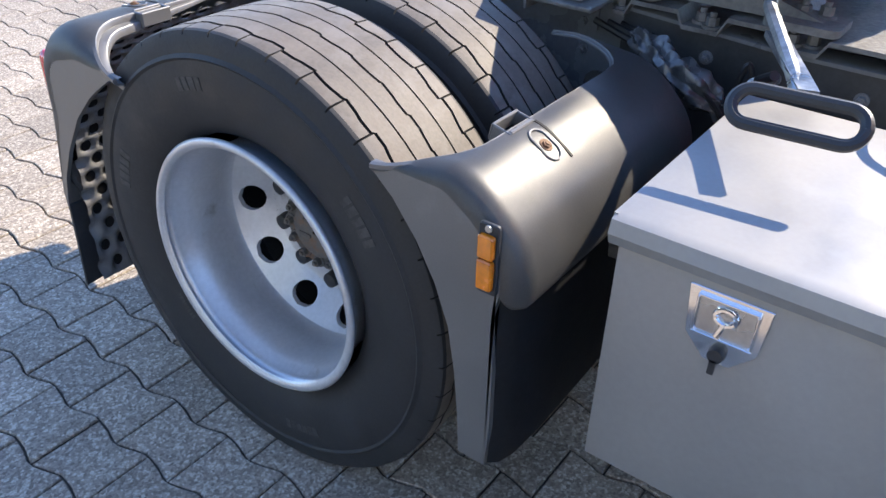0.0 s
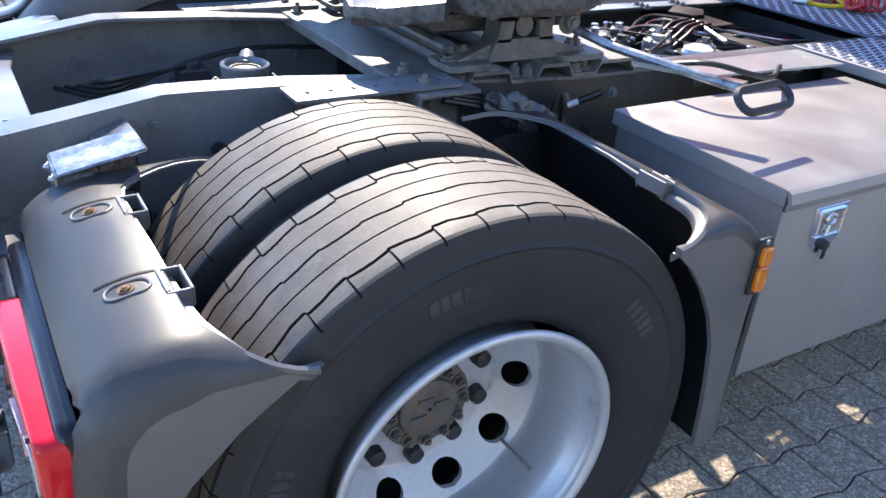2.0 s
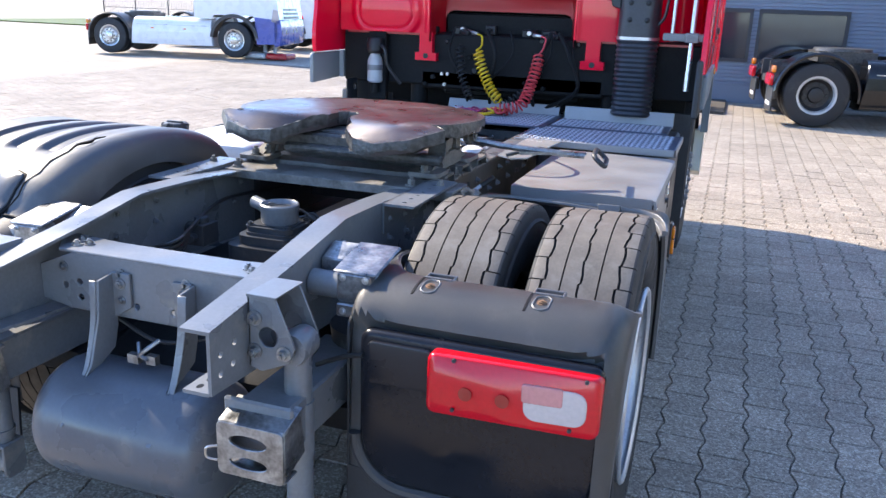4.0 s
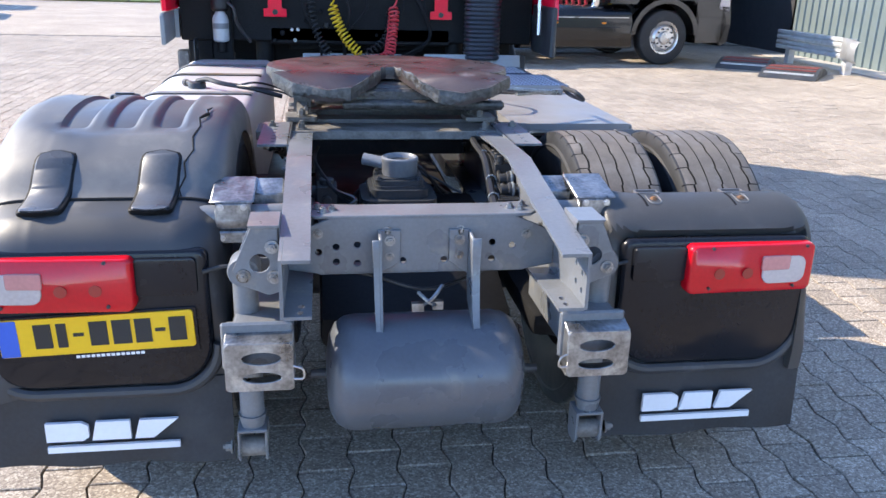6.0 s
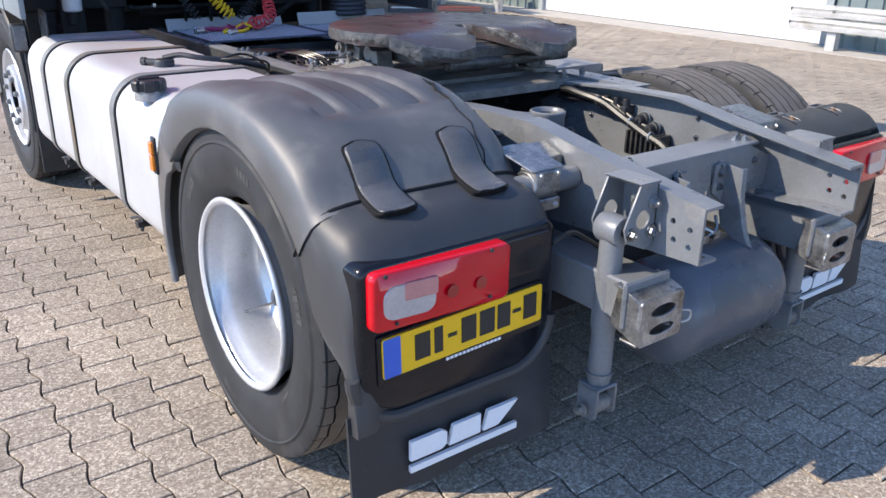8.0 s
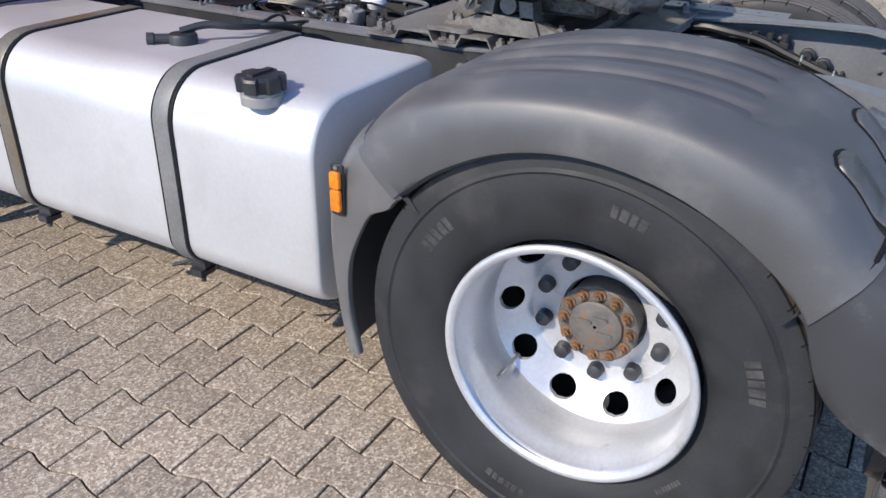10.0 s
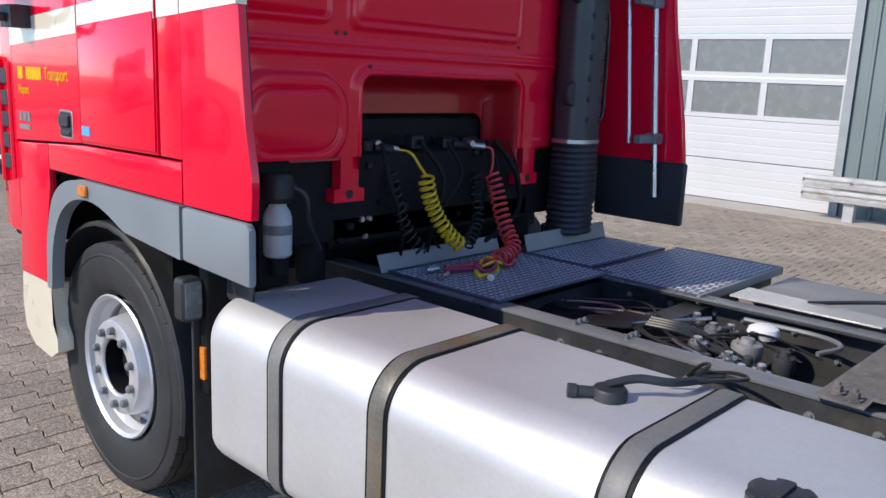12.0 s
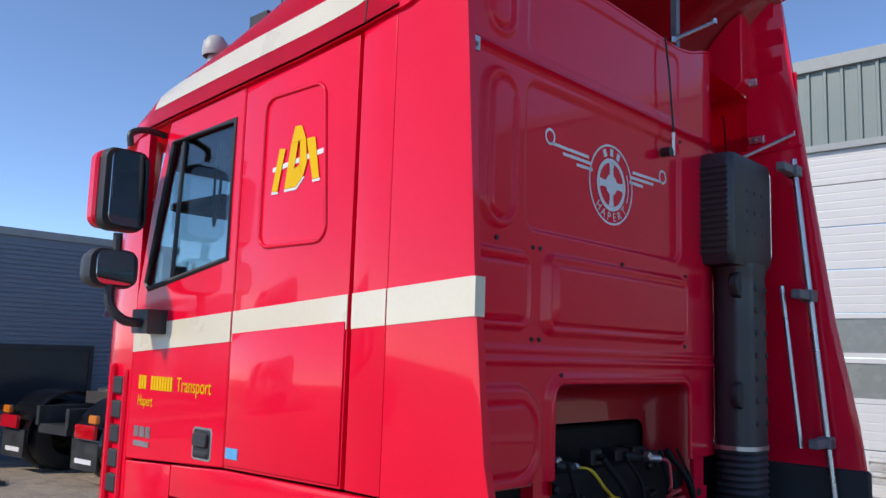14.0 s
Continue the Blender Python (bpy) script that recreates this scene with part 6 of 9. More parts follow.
box(bm, 0.60, 1.165, 0.790, 0.797, 0.905, 0.944)
box(bm, 0.60, 1.165, 1.780, 1.787, 0.905, 0.944)
part("lid", bm, ALU_SHEET, toolbox, "alloy lid with folded edge")
bm = B()
box(bm, 1.158, 1.166, 0.80, 1.775, 0.890, 0.902)
part("lid_seal", bm, CAPBLACK, toolbox)
for y in (0.985, 1.62):
    bm = B()
    o = [(y - 0.062, 0.875), (y + 0.062, 0.875), (y + 0.055, 0.79), (y + 0.02, 0.752), (y - 0.02, 0.752), (y - 0.055, 0.79)]
    prism(bm, o, "x", 1.159, 1.164)
    for (a, b, c, d) in ((y - 0.046, y + 0.046, 0.862, 0.866), (y - 0.046, y + 0.046, 0.796, 0.800), (y - 0.046, y - 0.042, 0.80, 0.862), (y + 0.042, y + 0.046, 0.80, 0.862)):
        box(bm, 1.162, 1.170, a, b, c, d)
    latch = part("paddle_latch", bm, CHROME, toolbox, "bright paddle latch", bevel=0.0012)
    bm = B()
    prism(bm, rrect(y - 0.042, y + 0.042, 0.80, 0.862, 0.008, 3), "x", 1.1642, 1.1652)
    part("latch_cup", bm, STEEL, latch, "recessed latch cup")
    bm = B()
    tube(bm, [(1.168, y + 0.016 * math.cos(a), 0.84 + 0.013 * math.sin(a)) for a in np.linspace(0, 2 * math.pi, 14, endpoint=False)], 0.0045, 7, closed=True)
    tube(bm, [(1.168, y, 0.828), (1.170, y - 0.008, 0.805)], 0.005, 7)
    part("t_handle", bm, CHROME, latch)
    bm = B()
    cyl(bm, (1.163, y, 0.772), (1.176, y, 0.772), 0.014, 0.012, 16)
    box(bm, 1.172, 1.176, y - 0.006, y + 0.004, 0.738, 0.765)
    part("lock", bm, CAPBLACK, latch, "black key lock with key")
bm = B()
box(bm, 0.40, 0.62, 0.95, 1.0, 0.55, 0.62)
box(bm, 0.40, 0.62, 1.55, 1.6, 0.55, 0.62)
part("tool_box_arm", bm, CHASSIS_DARK, truck)
# frayed strap end by the front wing quarter
bm = B()
prism(bm, [(0.62, 0.655), (0.62, 0.685), (0.76, 0.690), (0.76, 0.660)], "x", 0.86, 0.868)
part("strap_end", bm, CAST, truck, "tan strap end")


def treadplate(name, x0, x1, y0, y1, z, label):
    bm = B()
    box(bm, x0, x1, y0, y1, z - 0.012, z)
    deck = part(name, bm, DECK, truck, label, bevel=0.004)
    bm = B()
    step = 0.029
    ny, nx = int((y1 - y0 - 0.02) / step), int((x1 - x0 - 0.02) / step)
    for i in range(nx):
        for j in range(ny):
            x, y = x0 + 0.02 + step * i, y0 + 0.02 + step * j
            a = radians(0 if (i + j) % 2 else 90)
            c, s_ = math.cos(a), math.sin(a)
            L_, W_ = 0.0165, 0.0072
            bot = [bm.verts.new((x + c * u - s_ * v, y + s_ * u + c * v, z)) for u, v in ((-L_, 0), (0, -W_), (L_, 0), (0, W_))]
            top = [bm.verts.new((x + (c * u - s_ * v) * 0.6, y + (s_ * u + c * v) * 0.6, z + 0.0028)) for u, v in ((-L_, 0), (0, -W_), (L_, 0), (0, W_))]
            for k in range(4):
                bm.faces.new((bot[k], bot[(k + 1) % 4], top[(k + 1) % 4], top[k]))
            bm.faces.new(top)
    tagged(part("raised_pattern", bm, TREADPLATE, deck), kind="stuff")
    return deck


treadplate("treadplate_deck", -0.372, 0.395, 2.265, 2.86, 0.986, "alloy treadplate deck behind the cab")
treadplate("treadplate_deck", 0.405, 1.085, 2.385, 2.74, 0.986, "alloy treadplate deck panel")
treadplate("treadplate_deck", 0.345, 1.165, 1.845, 2.375, 0.980, "alloy treadplate deck panel over the battery box")
bm = B()
prism(bm, [(2.86, 0.975), (2.868, 0.975), (2.90, 1.045), (2.892, 1.048)], "x", -0.40, 0.36)
part("deck_lip", bm, ALU_SHEET, truck, "upturned alloy deck edge", bevel=0.002)
bm = B()
prism(bm, [(2.74, 0.975), (2.748, 0.975), (2.775, 1.06), (2.767, 1.063)], "x", 0.42, 1.09)
part("deck_lip", bm, ALU_SHEET, truck, "upturned alloy deck edge", bevel=0.002)
bm = B()
box(bm, 0.335, 1.175, 1.832, 1.846, 0.945, 0.982)
box(bm, 1.163, 1.175, 1.832, 2.38, 0.945, 0.982)
part("deck_edge", bm, ALU_SHEET, truck, bevel=0.003)
bm = B()
box(bm, 0.45, 1.14, 1.86, 2.72, 0.42, 0.965)
part("battery_box", bm, CHASSIS_DARK, truck, "dark battery and silencer box", bevel=0.03, seg=3)
# plastic cover sheet beside the coupling
bm = B()
prism(bm, [(0.50, 1.15), (0.56, 1.19), (0.60, 1.75), (0.42, 1.75), (0.42, 1.2)], "z", 0.985, 0.992)
part("cover_sheet", bm, COVER, truck, "pale folded cover sheet")

# air lines and valves on the frame ahead of the coupling
random.seed(21)
for k in range(11):
    x0, x1 = random.uniform(-0.25, 0.25), random.uniform(-0.25, 0.25)
    y0 = random.uniform(1.2, 1.6)
    cable_run("air_line", [(x0, y0, 0.91), (x0 + random.uniform(-.08, .08), y0 + 0.2, 0.935 + random.uniform(0, 0.03)), (x1, y0 + 0.45, 0.93), (x1 * 0.7, y0 + 0.75, 0.90)], random.uniform(0.0032, 0.0055), random.choice([WIRE, WIRE, WIRE, WIRE, STEEL]))
for k in range(14):
    x, y = random.uniform(-0.25, 0.22), random.uniform(1.35, 1.95)
    bm = B()
    box(bm, x - 0.03, x + 0.03, y - 0.045, y + 0.045, 0.86, 0.925)
    cyl(bm, (x - 0.05, y, 0.90), (x + 0.05, y, 0.90), 0.015, seg=10)
    cyl(bm, (x, y - 0.02, 0.92), (x, y - 0.02, 0.95), 0.016, seg=12)
    part("air_valve", bm, random.choice([DEEP, CHASSIS_DARK, BLACKISH, STEEL]), truck, "small air valve", bevel=0.004)
bm = B()
lathe(bm, [(0.003, 0.028), (0.03, 0.026), (0.05, 0.016), (0.056, 0.0), (0.05, -0.02)], (0.20, 1.52, 0.94), "z", 28)
part("white_cap", bm, WHITE_FILM, truck, "white round plastic cap")
bm = B()
box(bm, -0.20, -0.02, 1.80, 1.95, 0.955, 0.963)
prism(bm, [(-0.33, 1.93), (-0.22, 1.98), (-0.14, 1.90), (-0.14, 1.84), (-0.24, 1.80)], "z", 0.968, 0.976)
part("valve_plate", bm, BLACKISH, truck, bevel=0.003)
for x, y, r, m in ((0.02, 1.50, 0.05, ALU_SHEET), (-0.10, 1.62, 0.032, STEEL), (0.10, 1.66, 0.03, CHASSIS), (-0.02, 1.36, 0.035, CHASSIS_DARK), (-0.17, 1.48, 0.028, STEEL)):
    bm = B()
    lathe(bm, [(0.003, 0.035), (r * 0.45, 0.035), (r * 0.5, 0.02), (r, 0.016), (r * 1.05, 0.0), (r, -0.03), (r * 0.8, -0.06)], (x, y, 0.925), "z", 20)
    cyl(bm, (x + r, y, 0.915), (x + r + 0.05, y + 0.02, 0.915), 0.009, seg=8)
    for a in range(5):
        bolt(bm, (x + 0.82 * r * math.cos(a * 1.257), y + 0.82 * r * math.sin(a * 1.257), 0.941), (0, 0, 1), 0.005, 0.006)
    part("valve_dome", bm, m, truck, "round air valve with screws", sharp=0.6)
for k, (x, y) in enumerate(((-0.13, 1.74), (-0.10, 1.75), (-0.07, 1.76), (-0.04, 1.77))):
    bm = B()
    tube(bm, smooth([(x, y + 0.06, 0.965), (x + 0.02, y - 0.04, 0.962), (x + 0.05, y - 0.12, 0.94), (x + 0.06, y - 0.20, 0.90)], 5), 0.0075, 7)
    part("ribbed_conduit", bm, WIRE, truck)
cable_run("silver_pipe", [(-0.30, 1.92, 0.955), (-0.18, 1.86, 0.958), (-0.02, 1.78, 0.958), (0.16, 1.70, 0.955)], 0.008, STEEL)
cable_run("silver_pipe", [(0.10, 1.30, 0.94), (0.20, 1.26, 0.952), (0.27, 1.36, 0.952), (0.27, 1.62, 0.950)], 0.009, CHASSIS)
bm = B()
for k in range(6):
    bolt(bm, (-0.36 + 0.03 * (k % 3), 1.74 + 0.2 * (k // 3), 0.974), (0, 0, 1), 0.011, 0.012)
part("plate_bolts", bm, CHASSIS, truck)
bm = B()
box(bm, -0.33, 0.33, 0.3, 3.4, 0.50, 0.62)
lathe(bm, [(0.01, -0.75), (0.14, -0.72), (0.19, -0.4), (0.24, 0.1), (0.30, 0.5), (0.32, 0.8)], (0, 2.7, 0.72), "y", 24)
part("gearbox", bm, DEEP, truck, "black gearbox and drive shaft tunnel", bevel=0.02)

# ---- the cab ----
def side_panel(name, pts, material, s, label="", out=0.0, thick=0.03, bevel=0.006, parent=None):
    bm = B()
    prism(bm, pts, "x", *sorted((s * (1.25 + out), s * (1.25 + out - thick))))
    return part(name, bm, material, parent or cab, label, bevel=bevel, seg=2)


def stripe_z(y):
    return 2.058 - 0.072 * (y - 2.6)


# inner body block: floor, roof lining and front, dark, with the window openings left free
bm = B()
prism(bm, [(2.92, 1.12), (2.92, 1.46), (3.10, 1.48), (4.56, 1.48), (4.60, 1.42), (4.60, 0.95), (4.30, 0.95), (4.25, 1.15), (3.95, 1.32), (3.40, 1.32), (3.15, 1.12)], "x", -1.20, 1.20)
box(bm, -0.94, 0.94, 4.58, 4.88, 0.95, 1.44)
cab = part("cab", bm, DEEP, truck, "red sleeper cab with cream stripes", bevel=0.01)

# front corner and front wall
bm = B()
rings = []
for z, k in ((1.00, 0.02), (1.45, 0.0), (1.95, 0.0), (2.35, -0.06), (2.78, -0.16)):
    ring = []
    for s in (-1, 1):
        arc = [(1.25, 4.37), (1.245, 4.50), (1.215, 4.64), (1.15, 4.78), (1.02, 4.88), (0.80, 4.93), (0.4, 4.95)]
        seg_pts = [(s * x, y + k * max(0.0, (y - 4.37) / 0.58), z) for x, y in arc]
        ring += seg_pts if s < 0 else seg_pts[::-1]
    rings.append(ring)
loft(bm, rings, closed=False)
bmesh.ops.delete(bm, geom=[f for f in bm.faces if f.calc_center_median().z > 1.98 and abs(f.calc_center_median().x) < 1.05], context='FACES')
ext = bmesh.ops.solidify(bm, geom=list(bm.faces), thickness=-0.03)
part("front_shell", bm, RED, cab, "red front corner panels", sharp=0.8)
bm = B()
o = [(-1.12, 1.98), (1.12, 1.98), (1.0, 2.68), (-1.0, 2.68)]
prism(bm, [(x, z) for x, z in o], "y", 4.955, 4.94)
for v in bm.verts:
    v.co.y -= max(0.0, (v.co.z - 1.98)) * 0.19
part("windscreen", bm, GLASS, cab, "clear windscreen")

for s in (-1, 1):
    # door with window opening: built from four pieces round the pane
    win = [(3.735, 2.665), (3.735, 2.165), (4.285, 2.075), (4.31, 2.10), (4.17, 2.645)]
    door = [(3.685, 1.46), (4.37, 1.42), (4.37, 2.05), (4.30, 2.40), (4.20, 2.735), (3.685, 2.775)]
    bm = B()
    ed = []
    vo = [bm.verts.new((s * 1.25, y, z)) for y, z in door]
    vw = [bm.verts.new((s * 1.25, y, z)) for y, z in win]
    for loop in (vo, vw):
        ed += [bm.edges.new((loop[i - 1], loop[i])) for i in range(len(loop))]
    bmesh.ops.triangle_fill(bm, edges=ed, use_beauty=True)
    for f in list(bm.faces):
        c = f.calc_center_median()
        inside = c.y > 3.735 and c.y < 4.32 and 2.08 < c.z < 2.66 and (c.y - 4.17) < (2.645 - c.z) * 0.26 and c.z > 2.165 - (c.y - 3.735) * 0.165
        if inside:
            bm.faces.remove(f)
    ex = bmesh.ops.extrude_face_region(bm, geom=list(bm.faces))
    bmesh.ops.translate(bm, verts=[g for g in ex["geom"] if isinstance(g, bmesh.types.BMVert)], vec=(-s * 0.035, 0, 0))
    d = part("door", bm, RED, cab, "red cab door", bevel=0.004)
    bm = B()
    tube(bm, [(s * 1.247, y, z) for y, z in win], 0.012, 6, closed=True)
    part("window_seal", bm, CAPBLACK, d, "black rubber window seal")
    bm = B()
    prism(bm, win, "x", *sorted((s * 1.232, s * 1.237)))
    part("window_pane", bm, GLASS, d, "clear side window")
    bm = B()
    cyl(bm, (s * 1.24, 4.125, 2.10), (s * 1.24, 4.10, 2.65), 0.010, seg=8)
    part("window_post", bm, CAPBLACK, d)
    # handle recess
    bm = B()
    prism(bm, rrect(3.765, 3.875, 1.475, 1.575, 0.012, 3), "x", *sorted((s * 1.249, s * 1.254)))
    rim = B()
    prism(rim, rrect(3.759, 3.881, 1.469, 1.581, 0.015, 3), "x", *sorted((s * 1.2485, s * 1.2522)))
    part("handle_rim", rim, STEEL, d, "bright handle rim", bevel=0.0015)
    h = part("handle_recess", bm, CAPBLACK, d, "black door handle recess", bevel=0.003)
    bm = B()
    prism(bm, rrect(3.775, 3.865, 1.515, 1.562, 0.010, 3), "x", *sorted((s * 1.252, s * 1.266)))
    prism(bm, rrect(3.775, 3.865, 1.482, 1.500, 0.006, 3), "x", *sorted((s * 1.252, s * 1.260)))
    part("handle_grip", bm, CAPBLACK, h, bevel=0.004)
    # sleeper side, corner strip and rear fairing
    sl = side_panel("sleeper_side", [(3.078, 1.47), (3.677, 1.46), (3.677, 2.775), (3.078, 2.815)], RED, s, "red sleeper side panel")
    bm = B()
    o = rrect(3.20, 3.55, 2.19, 2.70, (0.05, 0.05, 0.05, 0.05), 5)
    o = [(y + (0.03 if y < 3.35 and z > 2.6 else 0.0), z) for y, z in o]
    tube(bm, [(s * 1.2505, y, z) for y, z in o], 0.0075, 6, closed=True)
    part("pressed_frame", bm, RED, sl, sharp=1.2)
    bm = B()
    prism(bm, [(3.085, 1.48), (3.67, 1.47), (3.67, 1.905), (3.085, 1.945)], "x", *sorted((s * 1.249, s * 1.256)))
    part("locker_door", bm, RED, sl, "red locker flap", bevel=0.005, seg=2)
    side_panel("corner_strip", [(2.916, 1.47), (3.062, 1.47), (3.062, 2.82), (2.916, 2.86)], RED, s, "red corner strip")
    bm = B()
    rings = []
    for z in (1.325, 1.40, 1.46, 1.60, 1.8, 2.05, 2.2, 2.36, 2.6, 2.82, 2.88, 3.05, 3.25, 3.45, 3.66):
        yr = float(np.interp(z, [1.325, 1.44, 1.50, 1.62, 2.05, 2.88, 3.66], [2.53, 2.52, 2.535, 2.560, 2.60, 2.655, 2.70] if s < 0 else [2.40, 2.41, 2.42, 2.435, 2.52, 2.635, 2.72]))
        lean = max(0.0, z - 2.9) * 0.05
        xo, yf = 1.25 - lean, 2.913
        rings.append([(s * xo, yf, z), (s * xo, yr + 0.02, z), (s * (xo - 0.006), yr, z), (s * (xo - 0.032), yr, z), (s * (xo - 0.037), yr + 0.02, z), (s * (xo - 0.037), yf, z)])
        if s > 0 and abs(z - 2.36) < 0.001:
            loft(bm, rings)
            rings = [[(p[0], 2.795 if i in (0, 5) else p[1], p[2]) for i, p in enumerate(rings[-1])]]
        if s > 0 and abs(z - 2.82) < 0.001:
            loft(bm, [[(p[0], 2.795 if i in (0, 5) else p[1], p[2]) for i, p in enumerate(r)] for r in rings])
            rings = [rings[-1]]
    loft(bm, rings)
    if s > 0:
        box(bm, 1.224, 1.25, 2.897, 2.913, 2.36, 2.82)
    part("side_fairing", bm, RED, cab, "red side fairing behind the cab", sharp=0.8)
    # grey sill panels
    side_panel("sill_panel", [(2.912, 1.135), (2.912, 1.318), (2.535, 1.318), (2.515, 1.30), (2.515, 1.12)], GREY_PANEL, s, "grey plastic sill panel", out=0.012, bevel=0.014)
    arch = [(2.925, 1.135), (2.925, 1.318), (3.20, 1.318), (3.66, 1.318)] + smooth([(3.70, 1.317), (3.86, 1.285), (3.98, 1.20), (4.055, 1.02), (4.08, 0.80)], 5) + smooth([(4.03, 0.80), (4.00, 0.98), (3.93, 1.12), (3.82, 1.205), (3.68, 1.24), (3.52, 1.228), (3.33, 1.165)], 5)
    bm = B()
    prism(bm, arch, "x", *sorted((s * 1.262, s * 1.21)))
    bmesh.ops.triangulate(bm, faces=[f for f in bm.faces if len(f.verts) > 4])
    sp = part("wheel_arch", bm, GREY_PANEL, cab, "grey plastic wheel arch", sharp=0.5)
    bm = B()
    prism(bm, rrect(3.62, 3.69, 1.255, 1.30, 0.008, 3), "x", *sorted((s * 1.262, s * 1.276)))
    part("side_lamp", bm, AMBER, sp, "amber side repeater", bevel=0.004)
    # red band above the sill
    side_panel("lower_band", [(2.925, 1.324), (4.02, 1.324), (4.02, 1.432), (3.68, 1.452), (2.925, 1.462)], RED, s, "red lower side band")
    side_panel("lower_corner", [(4.024, 1.25), (4.09, 1.02), (4.105, 0.812), (4.41, 0.812), (4.37, 1.10), (4.37, 1.412), (4.024, 1.43)], RED, s, "red lower front corner")
    # cream stripe in pieces
    for n_, (a, b) in enumerate(((2.604, 2.912), (2.918, 3.060), (3.080, 3.675), (3.687, 4.372))):
        bm = B()
        q = [(a, stripe_z(a) - 0.102), (b, stripe_z(b) - 0.102), (b, stripe_z(b)), (a, stripe_z(a))]
        prism(bm, q, "x", *sorted((s * 1.250, s * 1.2525)))
        if n_ == 0:
            box(bm, *sorted((s * 1.2525, s * 1.214)), 2.5905, 2.604, stripe_z(a) - 0.102, stripe_z(a))
        part("stripe", bm, CREAM, cab, "cream painted stripe")
    # steps and bumper
    bm = B()
    prism(bm, [(4.06, 0.50), (4.14, 0.455), (4.32, 0.47), (4.42, 0.54), (4.44, 0.66), (4.42, 0.805), (4.10, 0.805), (4.10, 0.62), (4.06, 0.56)], "x", *sorted((s * 1.24, s * 0.95)))
    bmesh.ops.triangulate(bm, faces=[f for f in bm.faces if len(f.verts) > 4])
    part("step_housing", bm, CREAM, cab, "cream step housing", bevel=0.0)
    # front wheel spats
    bm = B()
    rows = []
    for k in range(17):
        a = radians(-12 + 175 * k / 16)
        rows.append([(s * x, 3.66 - 0.60 * math.cos(a), AXZ + 0.02 + 0.60 * math.sin(a)) for x in (0.84, 1.18, 1.19, 1.19, 1.18, 0.84)])
        for i, dr in enumerate((0.0, 0.0, -0.01, -0.02, -0.012, -0.012)):
            x, y, z = rows[-1][i]
            rows[-1][i] = (x, y + dr * -math.cos(a), z + dr * math.sin(a))
    loft(bm, rows)
    part("front_wing", bm, FLAP, cab, "black plastic front wing")
    bm = B()
    box(bm, *sorted((s * 0.86, s * 1.185)), 2.985, 3.0, 0.19, 1.04)
    part("front_flap", bm, FLAP, cab, "black rubber front mud flap", bevel=0.003)
    # air deflector slats on the front corner
    bm = B()
    for k in range(5):
        z = 1.28 + 0.095 * k
        prism(bm, [(4.42, z), (4.50, z), (4.50, z + 0.07), (4.42, z + 0.07)], "x", *sorted((s * 1.20, s * 1.262)))
    part("corner_vane", bm, CAPBLACK, cab, "black slats in the front corner vane", bevel=0.006)
    bm = B()
    prism(bm, [(4.395, 1.24), (4.42, 1.24), (4.42, 1.76), (4.395, 1.76)], "x", *sorted((s * 1.22, s * 1.262)))
    prism(bm, [(4.50, 1.22), (4.53, 1.22), (4.53, 1.78), (4.50, 1.78)], "x", *sorted((s * 1.20, s * 1.268)))
    part("corner_vane_frame", bm, RED, cab, bevel=0.008)

# roof: steep flanks over a drip ledge, then the crown
def roof_base(y):
    return float(np.interp(y, [2.9, 3.07, 3.30, 3.68, 4.10, 4.36, 4.62, 4.80], [2.847, 2.824, 2.80, 2.775, 2.745, 2.725, 2.69, 2.66]))


def flank_h(y):
    return float(np.interp(y, [3.35, 3.9, 4.36, 4.62, 4.80], [0.345, 0.245, 0.18, 0.14, 0.08]))


def flank_x(y, h):
    """Half width of the roof flank at a height over the ledge."""
    return float(np.interp(h / flank_h(y), [0.04, 0.15, 0.4, 0.62, 0.82, 0.93, 1.0], [1.264, 1.260, 1.252, 1.242, 1.224, 1.205, 1.180]))


bm = B()
rings = []
for y, zt, w in ((4.80, 2.78, 0.90), (4.62, 2.90, 0.97), (4.36, 3.04, 1.0), (4.10, 3.17, 1.0), (3.88, 3.26, 1.0), (3.68, 3.32, 1.0), (3.46, 3.36, 1.0), (3.36, 3.32, 1.0), (3.07, 3.25, 1.0), (2.915, 3.23, 1.0), (2.90, 3.225, 1.0)):
    zl, h = roof_base(y), flank_h(y)
    zf = zl + h
    half = [(1.240, zl - 0.002), (1.262, zl), (1.264, zl + 0.003), (1.264, zl + 0.012)]
    half += [(flank_x(y, h * k), zl + h * k) for k in (0.15, 0.3, 0.45, 0.62, 0.75, 0.85, 0.93, 1.0)]
    half += [(1.10, zf + 0.35 * (zt - zf)), (0.98, zf + 0.7 * (zt - zf)), (0.75, zt), (0.4, zt + 0.015), (0.0, zt + 0.02)]
    rings.append([(-x * w, y, z) for x, z in half] + [(x * w, y, z) for x, z in half[::-1][1:]])
loft(bm, rings, closed=False)
bmesh.ops.solidify(bm, geom=list(bm.faces), thickness=0.02)
roof = part("roof", bm, RED, cab, "red raised roof", sharp=0.5)
